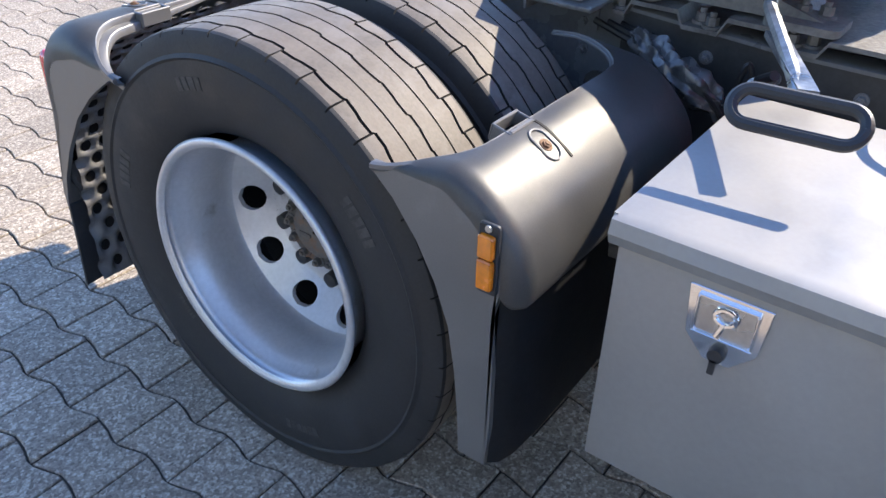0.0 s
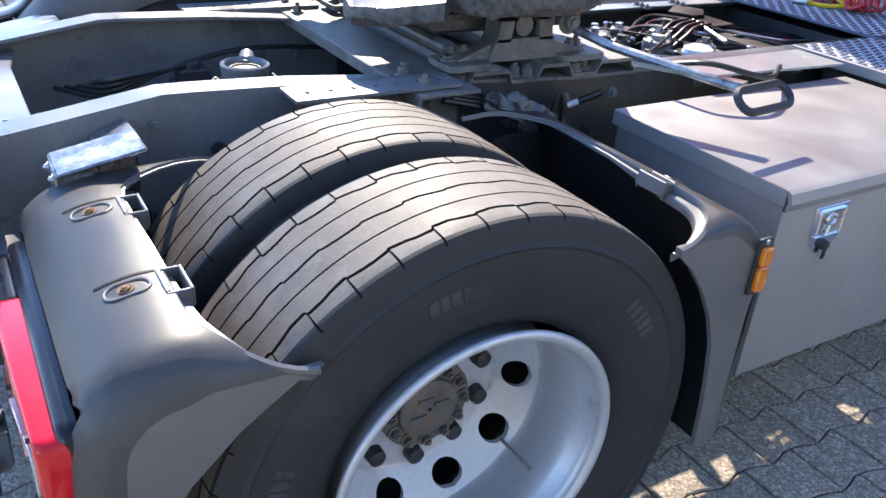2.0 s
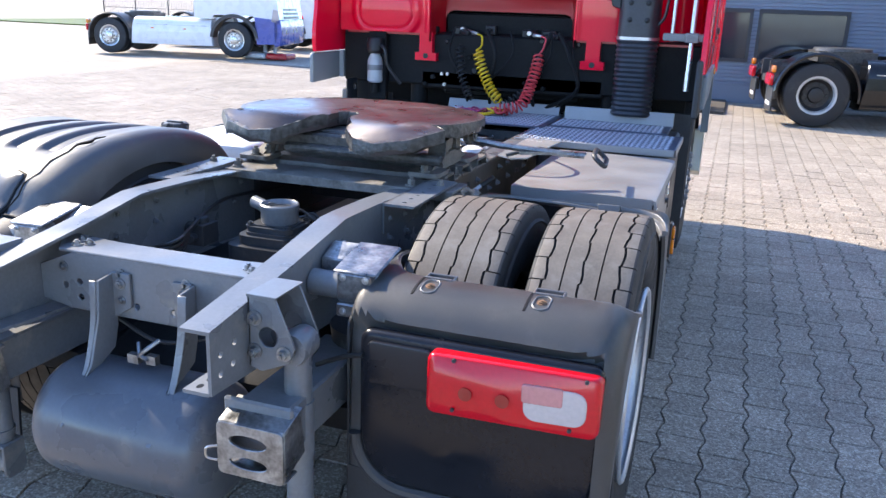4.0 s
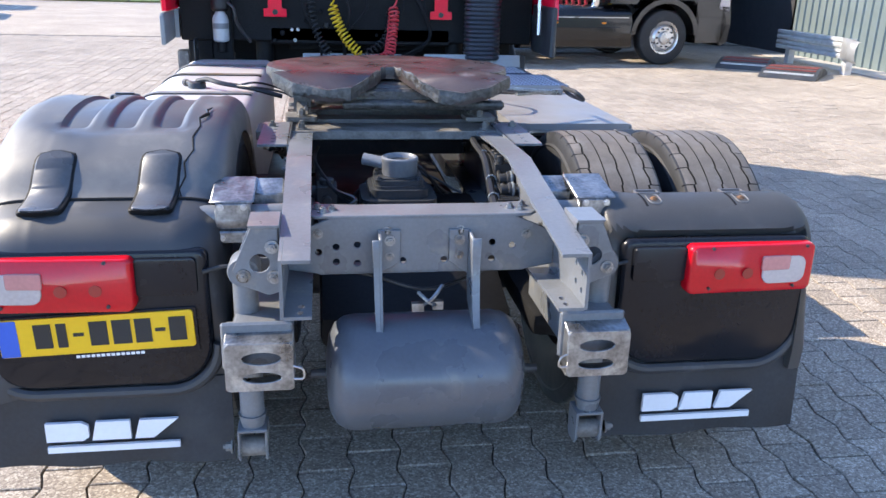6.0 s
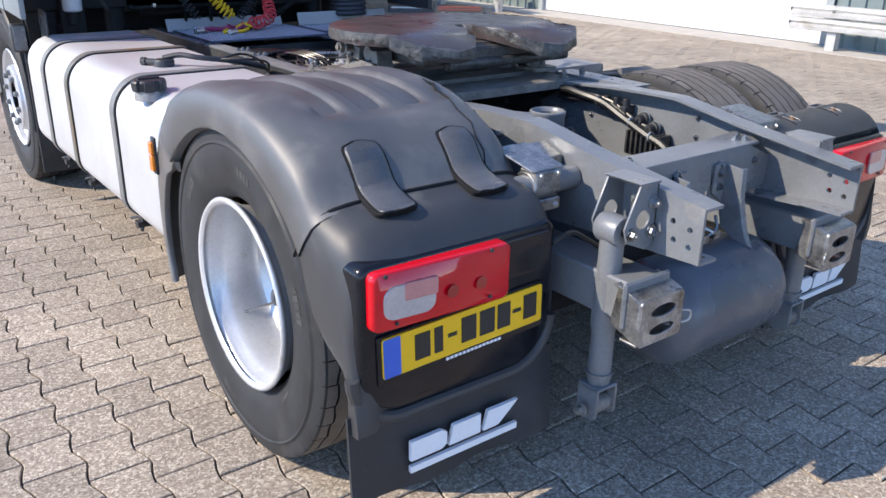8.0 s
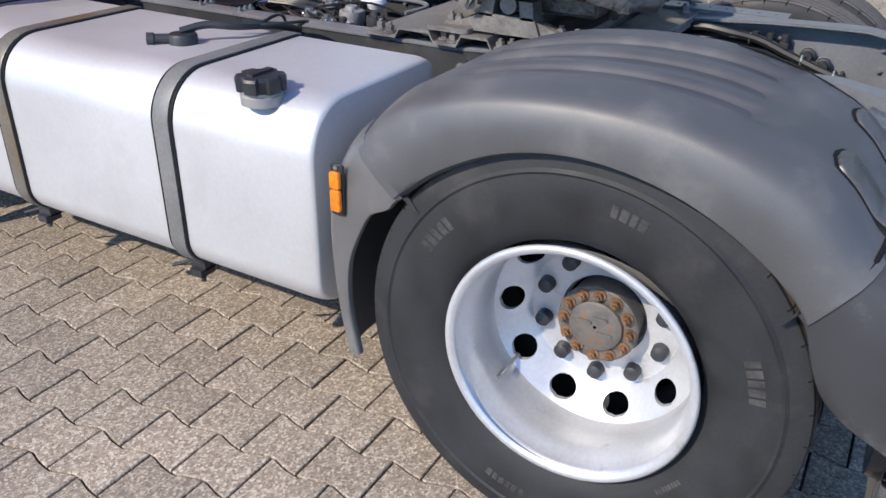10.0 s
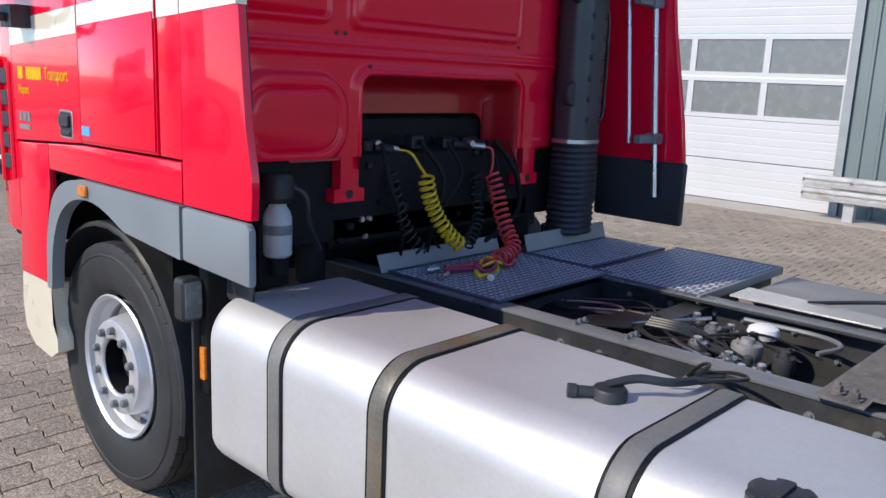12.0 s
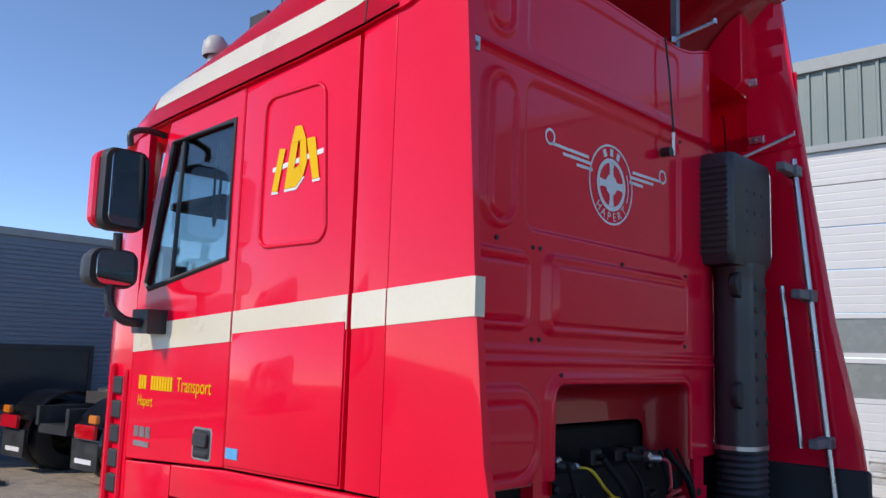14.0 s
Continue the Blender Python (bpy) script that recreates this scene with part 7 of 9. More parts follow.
for s in (-1, 1):
    bm = B()
    low = []
    for y in np.linspace(2.915, 4.34, 18):
        a0 = 0.080 if y > 3.1 else 0.080 + (3.1 - y) * 0.12
        low.append([(s * (flank_x(y, a0 + d) + 0.003), float(y), roof_base(y) + a0 + d) for d in (0.0, 0.03, 0.06, 0.086)])
    loft(bm, low, closed=False)
    part("roof_stripe", bm, CREAM, roof, "cream painted roof stripe")
    # shut line of the roof module
    bm = B()
    tube(bm, [(s * (flank_x(3.045, h) - 0.0005), 3.045 - 0.05 * max(0.0, h - 0.2), roof_base(3.045) + h) for h in np.linspace(0.01, 0.31, 12)], 0.0035, 6)
    part("roof_seam", bm, DEEP, roof, "dark shut line across the roof flank")
    # proud upper part of the fairing over an S-shaped shoulder, and the stripe that follows it
    rows, low = [], []
    for y in np.linspace(2.666, 2.911, 15):
        k = min(1.0, max(0.0, (2.90 - y) / 0.19))
        k = k * k * (3 - 2 * k)
        zs_ = 2.842 + 0.056 * k
        edge = 0.012 * min(1.0, max(0.0, (y - 2.666) / 0.02))
        skin = lambda z, o: s * (1.25 - max(0.0, z - 2.9) * 0.05 + o)  # noqa: E731
        zt_ = zs_ + 0.40
        rows.append([(skin(zs_, -0.012), float(y), zs_), (skin(zs_, edge), float(y), zs_ + 0.002), (skin(zs_ + 0.02, edge), float(y), zs_ + 0.02), (skin(zt_, edge * 0.5), float(y), zt_), (skin(zt_, -0.012), float(y), zt_)])
        low.append([(skin(z, edge + 0.002), float(y), z) for z in (2.952 + 0.078 * k, 2.995 + 0.081 * k, 3.034 + 0.086 * k)])
    bm = B()
    loft(bm, rows)
    part("fairing_shoulder", bm, RED, cab, "red upper part of the side fairing", sharp=0.7)
    bm = B()
    loft(bm, low, closed=False)
    part("roof_stripe", bm, CREAM, cab, "cream painted stripe end")
# roof deflector: a shell that rises to an arched trailing rim
rows, inside = [], []
for k in range(49):
    x = -1.208 + 2.416 * k / 48
    e = abs(x) / 1.208
    rim_y, rim_z = 2.98 - 0.28 * e ** 2.2, 3.70 + 0.13 * min(1.0, max(0.0, (e - 0.62) / 0.22)) ** 2 - 0.14 * e ** 14
    lead_y = 3.46 - 0.16 * e ** 3
    lead_z = float(np.interp(abs(x), [0.0, 0.4, 0.75, 0.98, 1.12, 1.205, 1.235], [3.385, 3.38, 3.365, 3.325, 3.22, 3.15, 3.12]))
    row = []
    for t in (0.0, 0.06, 0.12, 0.3, 0.5, 0.7, 0.85, 0.95, 1.0):
        row.append((x, lead_y + (rim_y - lead_y) * t, lead_z + (rim_z - lead_z) * (1 - (1 - t) ** 1.8)))
    rows.append(row)
    inside.append([(px * 0.975, py + 0.010 if i == 8 else py - 0.02, pz - (0.030 if i < 8 else 0.034)) for i, (px, py, pz) in enumerate(row)])
bm = B()
loft(bm, rows, closed=False)
bmesh.ops.solidify(bm, geom=list(bm.faces), thickness=0.025)
defl = part("roof_deflector", bm, RED, cab, "red roof air deflector", sharp=0.9)
# extra inner skin: its darker red carries the shade of the cavity
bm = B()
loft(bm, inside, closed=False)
part("deflector_lining", bm, RED_IN, defl, "inside skin of the deflector, red darkened for shade")
bm = B()
tube(bm, [(p[-1][0], p[-1][1] + 0.006, p[-1][2] - 0.012) for p in rows], 0.016, 8)
part("deflector_rim", bm, RED, defl)
for s in (-1, 1):
    # cheek: closes the side and overhangs the roof flank in a wedge
    bm = B()
    prism(bm, [(3.36, 3.135), (3.25, 3.160), (3.08, 3.186), (2.930, 3.216), (2.885, 3.262), (2.885, 3.62), (2.95, 3.59), (3.04, 3.50), (3.12, 3.40), (3.21, 3.29), (3.29, 3.20)], "x", *sorted((s * 1.09, s * 1.222)))
    bmesh.ops.triangulate(bm, faces=[f for f in bm.faces if len(f.verts) > 4])
    cheek = part("deflector_cheek", bm, RED, defl, "red deflector cheek", bevel=0.006)
    bm = B()
    tube(bm, [(s * 1.219, y, z) for y, z in ((3.262, 3.205), (3.185, 3.295), (3.10, 3.40), (3.02, 3.495), (2.95, 3.56))], 0.007, 6)
    part("cheek_gap", bm, DEEP, cheek, "dark gap beside the deflector")
# steps on the inner face of the far fairing, brackets hold it
for z, y0 in ((3.672, 2.755), (3.525, 2.712), (3.385, 2.72)):
    bm = B()
    o = 1.224 - (z - 2.9) * 0.05
    prism(bm, [(o + 0.01, z - 0.10), (o - 0.003, z - 0.10), (o - 0.022, z - 0.006), (o - 0.020, z), (o + 0.01, z)], "y", y0, 2.915)
    part("fairing_step", bm, RED, cab, "overlapping red fairing strip")

# pressed rear wall as relief
PRESS = [(-0.600, 0.395, 1.935, 2.200, 0.045, 0.016, 0.026), (-1.10, -0.690, 1.945, 2.190, 0.045, 0.016, 0.026), (-0.70, 0.370, 2.275, 2.775, 0.05, 0.015, -0.013),
         (-0.935, -0.755, 2.26, 2.77, 0.085, 0.018, 0.018), (-1.10, -0.61, 1.44, 1.765, 0.14, 0.03, 0.022), (-0.93, -0.77, 2.885, 3.155, 0.075, 0.016, 0.009), (-0.70, 0.36, 2.875, 3.16, 0.04, 0.014, -0.005), (-1.10, -0.985, 2.26, 2.77, 0.05, 0.018, 0.010)]


def rr_dist(x, z, x0, x1, z0, z1, r):
    qx, qz = abs(x - (x0 + x1) / 2) - (x1 - x0) / 2 + r, abs(z - (z0 + z1) / 2) - (z1 - z0) / 2 + r
    return math.hypot(max(qx, 0), max(qz, 0)) + min(max(qx, qz), 0) - r


def wall_y(x, z):
    h = 0.0
    for x0, x1, z0, z1, r, w, amp in PRESS:
        d = rr_dist(x, z, x0, x1, z0, z1, r)
        t = min(1.0, max(0.0, 0.5 - d / w))
        h += amp * t * t * (3 - 2 * t)
        if amp > 0:
            h -= 0.013 * math.exp(-((d + w * 1.7) / 0.008) ** 2)
            if x1 - x0 > 0.3 and z1 < 2.3:
                h += 0.010 * max(0.0, 1 - ((z - (z0 + z1) / 2) / ((z1 - z0) / 2)) ** 2) * max(0.0, min(1.0, -d / 0.05))
    for zc, a in ((1.845, 0.016), (1.880, 0.010), (2.83, 0.022)):
        h += a * math.exp(-((z - zc) / 0.011) ** 2)
    if x > 0.55:
        u = x - 0.55
        h -= 0.9 * u * u + 0.05 * max(0, u - 0.35)
    d = rr_dist(x, z, -0.545, 0.425, 1.2, 1.775, 0.06)
    h += 0.014 * math.exp(-((d - 0.012) / 0.018) ** 2)
    return 2.858 - h


bm = B()
xs = np.concatenate([np.arange(-1.20, 0.55, 0.0068), np.linspace(0.55, 1.16, 30)])
zs = np.arange(1.462, 3.30, 0.0068)


def wall_top(x):
    return float(np.interp(x, [-1.2, -1.0, -0.4, 0.35, 0.47, 0.60, 0.72, 0.88, 1.0, 1.1, 1.16], [3.17, 3.185, 3.22, 3.203, 3.22, 3.262, 3.298, 3.303, 3.27, 3.12, 2.97]))


grid = {}
for i, x in enumerate(xs):
    for j, z in enumerate(zs):
        if rr_dist(x, z, -0.545, 0.425, 1.2, 1.775, 0.06) > -0.004:
            zz = float(z) if z < 2.88 else 2.88 + (float(z) - 2.88) * (wall_top(x) - 2.88) / 0.42
            grid[i, j] = bm.verts.new((float(x), wall_y(float(x), zz), zz))
for i in range(len(xs) - 1):
    for j in range(len(zs) - 1):
        q = [grid.get(k) for k in ((i, j), (i + 1, j), (i + 1, j + 1), (i, j + 1))]
        if all(q):
            bm.faces.new(q)
wall = part("rear_wall", bm, RED, cab, "red pressed steel cab rear wall", sharp=1.3, normals=True)
bm = B()
tube(bm, [(float(x), wall_y(float(x), wall_top(x)) + 0.006, wall_top(x) - 0.002) for x in np.linspace(-1.2, 1.15, 60)], 0.010, 7)
part("wall_rim", bm, RED, wall, "folded upper edge of the rear wall")
# recess over the engine, in the red darkened for shade
bm = B()
def recess_line(d, low):
    top = rrect(-0.545 + d, 0.425 - d, 1.2, 1.775 - d, (0.06, 0.06, 0.01, 0.01), 8)[:18]
    return [(0.425 - d, low)] + top + [(-0.545 + d, low)]


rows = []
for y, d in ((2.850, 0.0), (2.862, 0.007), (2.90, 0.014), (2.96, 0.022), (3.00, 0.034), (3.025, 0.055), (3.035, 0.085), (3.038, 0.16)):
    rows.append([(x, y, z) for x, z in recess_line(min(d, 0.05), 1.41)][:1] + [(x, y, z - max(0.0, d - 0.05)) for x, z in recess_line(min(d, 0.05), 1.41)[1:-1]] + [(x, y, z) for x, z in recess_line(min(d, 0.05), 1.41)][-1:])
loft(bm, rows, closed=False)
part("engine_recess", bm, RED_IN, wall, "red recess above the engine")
bm = B()
tube(bm, [(x, 2.849, z) for x, z in recess_line(-0.004, 1.462)], 0.0105, 10)
part("recess_bead", bm, RED, wall, "rolled red edge of the recess")
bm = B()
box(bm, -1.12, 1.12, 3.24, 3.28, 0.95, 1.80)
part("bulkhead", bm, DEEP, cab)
# undersides of the cab, also in the red darkened for shade
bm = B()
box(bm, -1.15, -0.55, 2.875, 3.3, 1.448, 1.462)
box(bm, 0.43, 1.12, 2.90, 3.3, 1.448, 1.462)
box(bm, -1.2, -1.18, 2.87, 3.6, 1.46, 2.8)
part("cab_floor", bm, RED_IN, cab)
# hinge hooks under the wall
for x in (-0.575, 0.545):
    bm = B()
    prism(bm, [(x - 0.045, 1.47), (x + 0.045, 1.47), (x + 0.045, 1.34), (x + 0.075, 1.335), (x + 0.075, 1.285), (x - 0.075, 1.285), (x - 0.075, 1.335), (x - 0.045, 1.34)], "y", 2.87, 2.93)
    bmesh.ops.triangulate(bm, faces=[f for f in bm.faces if len(f.verts) > 4])
    hk = part("cab_bracket", bm, RED, cab, "red cab mounting bracket", sharp=0.5)
    bm = B()
    cyl(bm, (x, 2.868, 1.315), (x, 2.872, 1.315), 0.018, seg=16)
    part("bracket_eye", bm, BLACKISH, hk)
# fasteners dotted over the wall
bm = B()
for x, z in ((-0.66, 2.215), (-0.62, 2.215), (-0.66, 1.915), (-0.62, 1.915), (0.41, 2.215), (0.40, 1.92), (-0.1, 2.215), (-0.85, 2.225), (0.37, 2.79), (-0.5, 1.80)):
    cyl(bm, (x, wall_y(x, z) + 0.001, z), (x, wall_y(x, z) - 0.004, z), 0.008, seg=10)
part("wall_plugs", bm, BLACKISH, wall, "small black plugs")

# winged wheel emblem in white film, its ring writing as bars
bm = B()
ec = (-0.160, 2.512)


def ring2(bm, c, r0, r1, y, seg=48, a0=0.0, a1=2 * math.pi):
    rows = []
    for k in range(seg + 1):
        a = a0 + (a1 - a0) * k / seg
        rows.append([(c[0] + r0 * math.cos(a), y, c[1] + r0 * math.sin(a)), (c[0] + r1 * math.cos(a), y, c[1] + r1 * math.sin(a))])
    loft(bm, rows, closed=False)


EY = 2.852
ring2(bm, ec, 0.146, 0.154, EY)
ring2(bm, ec, 0.084, 0.101, EY)
ring2(bm, ec, 0.0, 0.040, EY, 20)
for a in (0, 90, 180, 270):
    c, s_ = math.cos(radians(a)), math.sin(radians(a))
    v = [bm.verts.new((ec[0] + c * r - s_ * w, EY, ec[1] + s_ * r + c * w)) for r, w in ((0.0375, -0.014), (0.060, -0.0125), (0.0823, -0.018), (0.0823, 0.018), (0.060, 0.0125), (0.0375, 0.014))]
    bm.faces.new(v)
for s in (-1, 1):
    for k in range(3):
        x0, x1, z = ec[0] + s * (0.155 - 0.012 * k), ec[0] + s * (0.385, 0.32, 0.235)[k], ec[1] + 0.070 - 0.021 * k
        v = [bm.verts.new(p) for p in ((x0, EY, z), (x1, EY, z + 0.004 - 0.002 * k), (x1, EY, z + 0.015 - 0.002 * k), (x0, EY, z + 0.012))]
        bm.faces.new(v)
    ring2(bm, (ec[0] + s * 0.397, ec[1] + 0.101), 0.021, 0.030, EY, 24)
ring2(bm, ec, 0.119, 0.125, EY, 14, radians(-26), radians(28))
for a in range(68, 115, 22):
    ca, sa = math.cos(radians(a)), math.sin(radians(a))
    v = [bm.verts.new((ec[0] + ca * r - sa * w, EY, ec[1] + sa * r + ca * w)) for r, w in ((0.109, -0.011), (0.138, -0.011), (0.138, 0.011), (0.109, 0.011))]
    bm.faces.new(v)
for ch, a in zip("HAPERT", (226, 244, 262, 280, 297, 315)):
    cu = bpy.data.curves.new("letter", 'FONT')
    cu.body, cu.size, cu.align_x = ch, 0.045, 'CENTER'
    lo_ = bpy.data.objects.new("letter", cu)
    me = bpy.data.meshes.new_from_object(lo_)
    bpy.data.objects.remove(lo_)
    bpy.data.curves.remove(cu)
    r_, t_ = (math.cos(radians(a)), math.sin(radians(a))), (-math.sin(radians(a)), math.cos(radians(a)))
    vs = [bm.verts.new((ec[0] + r_[0] * (0.1385 - v.co.y) + t_[0] * v.co.x, EY, ec[1] + r_[1] * (0.1385 - v.co.y) + t_[1] * v.co.x)) for v in me.vertices]
    for p in me.polygons:
        bm.faces.new([vs[i] for i in p.vertices])
    bpy.data.meshes.remove(me)
em = part("wall_emblem", bm, WHITE_FILM, wall, "white winged wheel emblem with the word HAPERT", normals=True)
for v in em.data.vertices:
    v.co.y = wall_y(v.co.x, v.co.z) - 0.0022
# yellow logo and lettering bars on the left side
LOGO = (((3.489, 2.371), (3.458, 2.371), (3.424, 2.509), (3.456, 2.513)),
        ((3.419, 2.373), (3.382, 2.375), (3.358, 2.525), (3.395, 2.521)),
        ((3.3575, 2.5255), (3.318, 2.528), (3.343, 2.574), (3.377, 2.577), (3.394, 2.5225)),
        ((3.3175, 2.527), (3.307, 2.448), (3.323, 2.407), (3.346, 2.444), (3.346, 2.514), (3.352, 2.525)),
        ((3.3815, 2.375), (3.359, 2.375), (3.3235, 2.406), (3.3465, 2.443), (3.374, 2.435)),
        ((3.274, 2.389), (3.241, 2.391), (3.270, 2.525), (3.3135, 2.527), (3.300, 2.479)))
bm = B()
for q in LOGO:
    prism(bm, q, "x", -1.2542, -1.2531)
bmesh.ops.triangulate(bm, faces=[f for f in bm.faces if len(f.verts) > 4])
part("door_logo", bm, YELLOW, cab, "yellow block logo", sharp=0.4)
bm = B()
prism(bm, [(3.492, 2.437), (3.228, 2.468), (3.228, 2.484), (3.492, 2.453)], "x", -1.2522, -1.2505)
for q in (((3.492, 2.362), (3.456, 2.362), (3.456, 2.3705), (3.492, 2.3705)), ((3.421, 2.364), (3.357, 2.366), (3.318, 2.402), (3.3225, 2.4055), (3.3585, 2.374), (3.421, 2.3725)), ((3.276, 2.380), (3.239, 2.382), (3.2395, 2.390), (3.276, 2.388))):
    prism(bm, q, "x", -1.2528, -1.2505)
bmesh.ops.triangulate(bm, faces=[f for f in bm.faces if len(f.verts) > 4])
part("logo_shadow", bm, WHITE_FILM, cab, "white outline under the logo")
bm = B()
for y, n_ in ((4.300, 3), (4.205, 8)):
    for i in range(n_):
        yy = y - 0.0205 * i
        prism(bm, [(yy, 1.690), (yy - 0.0155, 1.690), (yy - 0.0155, 1.742), (yy, 1.742)], "x", -1.2530, -1.2505)
part("door_lettering", bm, YELLOW, cab, "yellow name shown as bars")


def lettering(text, y, z, height, length):
    """A painted word on the left side, read from outside."""
    cu = bpy.data.curves.new("word", 'FONT')
    cu.body, cu.size, cu.extrude = text, height, 0.0008
    ob = bpy.data.objects.new("word", cu)
    me = bpy.data.meshes.new_from_object(ob)
    bpy.data.objects.remove(ob)
    bpy.data.curves.remove(cu)
    k = length / max(v.co.x for v in me.vertices)
    for v in me.vertices:
        v.co = (-1.2522 - v.co.z, y - v.co.x * k, z + v.co.y)
    me.materials.append(YELLOW)
    w = new("lettering", me)
    w.parent = cab
    w["label"] = "yellow painted word " + text
    return w


lettering("Transport", 4.015, 1.694, 0.073, 0.235)
lettering("Hapert", 4.300, 1.628, 0.055, 0.115)
bm = B()
for i in range(3):
    prism(bm, [(4.31 - 0.045 * i, 1.51), (4.275 - 0.045 * i, 1.51), (4.275 - 0.045 * i, 1.55), (4.31 - 0.045 * i, 1.55)], "x", -1.2535, -1.2505)
prism(bm, [(4.31, 1.475), (4.19, 1.475), (4.19, 1.495), (4.31, 1.495)], "x", -1.2535, -1.2505)
part("maker_badge", bm, STEEL, cab, "small chrome badge blocks")
bm = B()
prism(bm, [(3.66, 1.495), (3.59, 1.495), (3.59, 1.53), (3.66, 1.53)], "x", -1.2585, -1.256)
part("blue_sticker", bm, mat("pale_blue_film", (0.10, 0.42, 0.75), 0.4), cab, "small pale blue sticker")

# mirrors on the left door
bm = B()
o = rrect(-1.490, -1.318, 2.285, 2.592, 0.045, 6)
loft(bm, [[(-1.41 + (x + 1.41) * k, y, 2.43 + (z - 2.43) * k) for x, z in o] for k, y in ((1.0, 4.215), (1.03, 4.235), (1.03, 4.27), (0.9, 4.34), (0.6, 4.38))])
mir = part("mirror", bm, CAPBLACK, cab, "large black door mirror", sharp=0.9)
bm = B()
prism(bm, rrect(-1.480, -1.328, 2.297, 2.58, 0.035, 6), "y", 4.213, 4.218)
for v in bm.verts:
    v.co.y += 0.20 * (v.co.x + 1.404) - 0.017
part("mirror_glass", bm, MIRROR, mir)
bm = B()
o = rrect(-1.517, -1.335, 2.066, 2.208, 0.045, 6)
loft(bm, [[(-1.43 + (x + 1.43) * k, y, 2.135 + (z - 2.135) * k) for x, z in o] for k, y in ((1.0, 4.215), (1.04, 4.235), (1.04, 4.26), (0.9, 4.32), (0.6, 4.35))])
mir2 = part("wide_mirror", bm, CAPBLACK, cab, "black wide-angle mirror", sharp=0.9)
bm = B()
prism(bm, rrect(-1.507, -1.345, 2.075, 2.20, 0.038, 6), "y", 4.213, 4.218)
for v in bm.verts:
    v.co.y += 0.20 * (v.co.x + 1.426) - 0.018
part("mirror_glass", bm, MIRROR, mir2)
bm = B()
tube(bm, smooth([(-1.40, 4.22, 2.61), (-1.40, 4.22, 2.66), (-1.33, 4.24, 2.69), (-1.24, 4.26, 2.69)], 6), 0.013, 8)
tube(bm, smooth([(-1.42, 4.22, 2.27), (-1.42, 4.22, 2.16), (-1.44, 4.21, 2.02), (-1.40, 4.18, 1.95), (-1.32, 4.18, 1.94), (-1.25, 4.20, 1.95)], 6), 0.018, 8)
box(bm, -1.33, -1.245, 4.12, 4.24, 1.90, 1.99)
part("mirror_arm", bm, CAPBLACK, cab, "black tubular mirror arm", bevel=0.0)
# red film on the mirror's front edge
bm = B()
prism(bm, rrect(-1.506, -1.36, 2.29, 2.59, 0.045, 6), "y", 4.262, 4.32)
part("mirror_cover", bm, RED, mir, "red mirror cover", bevel=0.01)

# dark headliner and sun visor
bm = B()
box(bm, -1.19, 1.19, 3.10, 4.30, 2.56, 2.74)
box(bm, -1.10, -0.20, 4.05, 4.45, 2.42, 2.46)
part("headliner", bm, DEEP, cab, "dark headliner and sun visor", bevel=0.02, seg=2)
# steering wheel and seat hints inside
bm = B()
tube(bm, [(-0.62 + 0.21 * math.cos(a), 4.22 + 0.09 * math.sin(a), 2.02 + 0.18 * math.sin(a)) for a in np.linspace(0, 2 * math.pi, 24, endpoint=False)], 0.015, 7, closed=True)
part("steering_wheel", bm, CAPBLACK, cab)
bm = B()
box(bm, -0.95, -0.42, 3.42, 3.55, 1.75, 2.22)
box(bm, -0.95, -0.42, 3.42, 3.95, 1.60, 1.76)
part("seat", bm, CAB_DARK, cab, "dark driver seat", bevel=0.05, seg=3)
bm = B()
tube(bm, smooth([(-1.20, 3.90, 2.62), (-1.205, 3.88, 2.45), (-1.205, 3.91, 2.30), (-1.20, 3.93, 2.46), (-1.20, 3.92, 2.62)], 6), 0.005, 6)
part("hanging_cord", bm, WIRE, cab)

# right fairing details: slot, pipes, brackets
bm = B()
tube(bm, [(1.237, y, z) for y, z in rrect(2.797, 2.895, 2.362, 2.818, 0.025, 4)], 0.014, 8, closed=True)
part("slot_edge", bm, RED, cab, "rolled edge of the slot in the fairing")
bm = B()
box(bm, 1.20, 1.235, 2.385, 2.905, 1.08, 1.40)
part("fairing_skirt", bm, CAPBLACK, cab, "black lower fairing skirt", bevel=0.01)
bm = B()
cyl(bm, (1.15, 2.515, 1.22), (1.15, 2.665, 2.84), 0.015, seg=12)
cyl(bm, (1.035, 2.62, 1.49), (1.035, 2.69, 2.22), 0.011, seg=12)
pipes = part("fairing_pipe", bm, STEEL, cab, "bright support pipes on the fairing")
for z in (2.78, 2.18, 1.515):
    yc = 2.515 + (z - 1.22) * 0.0926
    bm = B()
    prism(bm, rrect(0.99, 1.228, z - 0.021, z + 0.021, 0.008, 3), "y", yc - 0.012, yc + 0.030)
    box(bm, 1.112, 1.188, yc - 0.024, yc + 0.034, z - 0.027, z + 0.027)
    part("pipe_clamp", bm, CHASSIS, pipes, "grey pipe clamps", bevel=0.004)
for a, b in (((0.95, 2.93, 2.80), (1.222, 2.68, 2.985)), ((0.285, 2.845, 3.215), (0.70, 2.85, 3.435))):
    bm = B()
    cyl(bm, a, b, 0.009, seg=10)
    for p in (a, b):
        cyl(bm, (p[0], p[1], p[2] - 0.012), (p[0], p[1], p[2] + 0.012), 0.015, seg=12)
    part("fairing_rod", bm, STEEL, cab, "thin bright fairing stay")
bm = B()
box(bm, 0.352, 0.384, 2.862, 2.890, 3.19, 3.46)
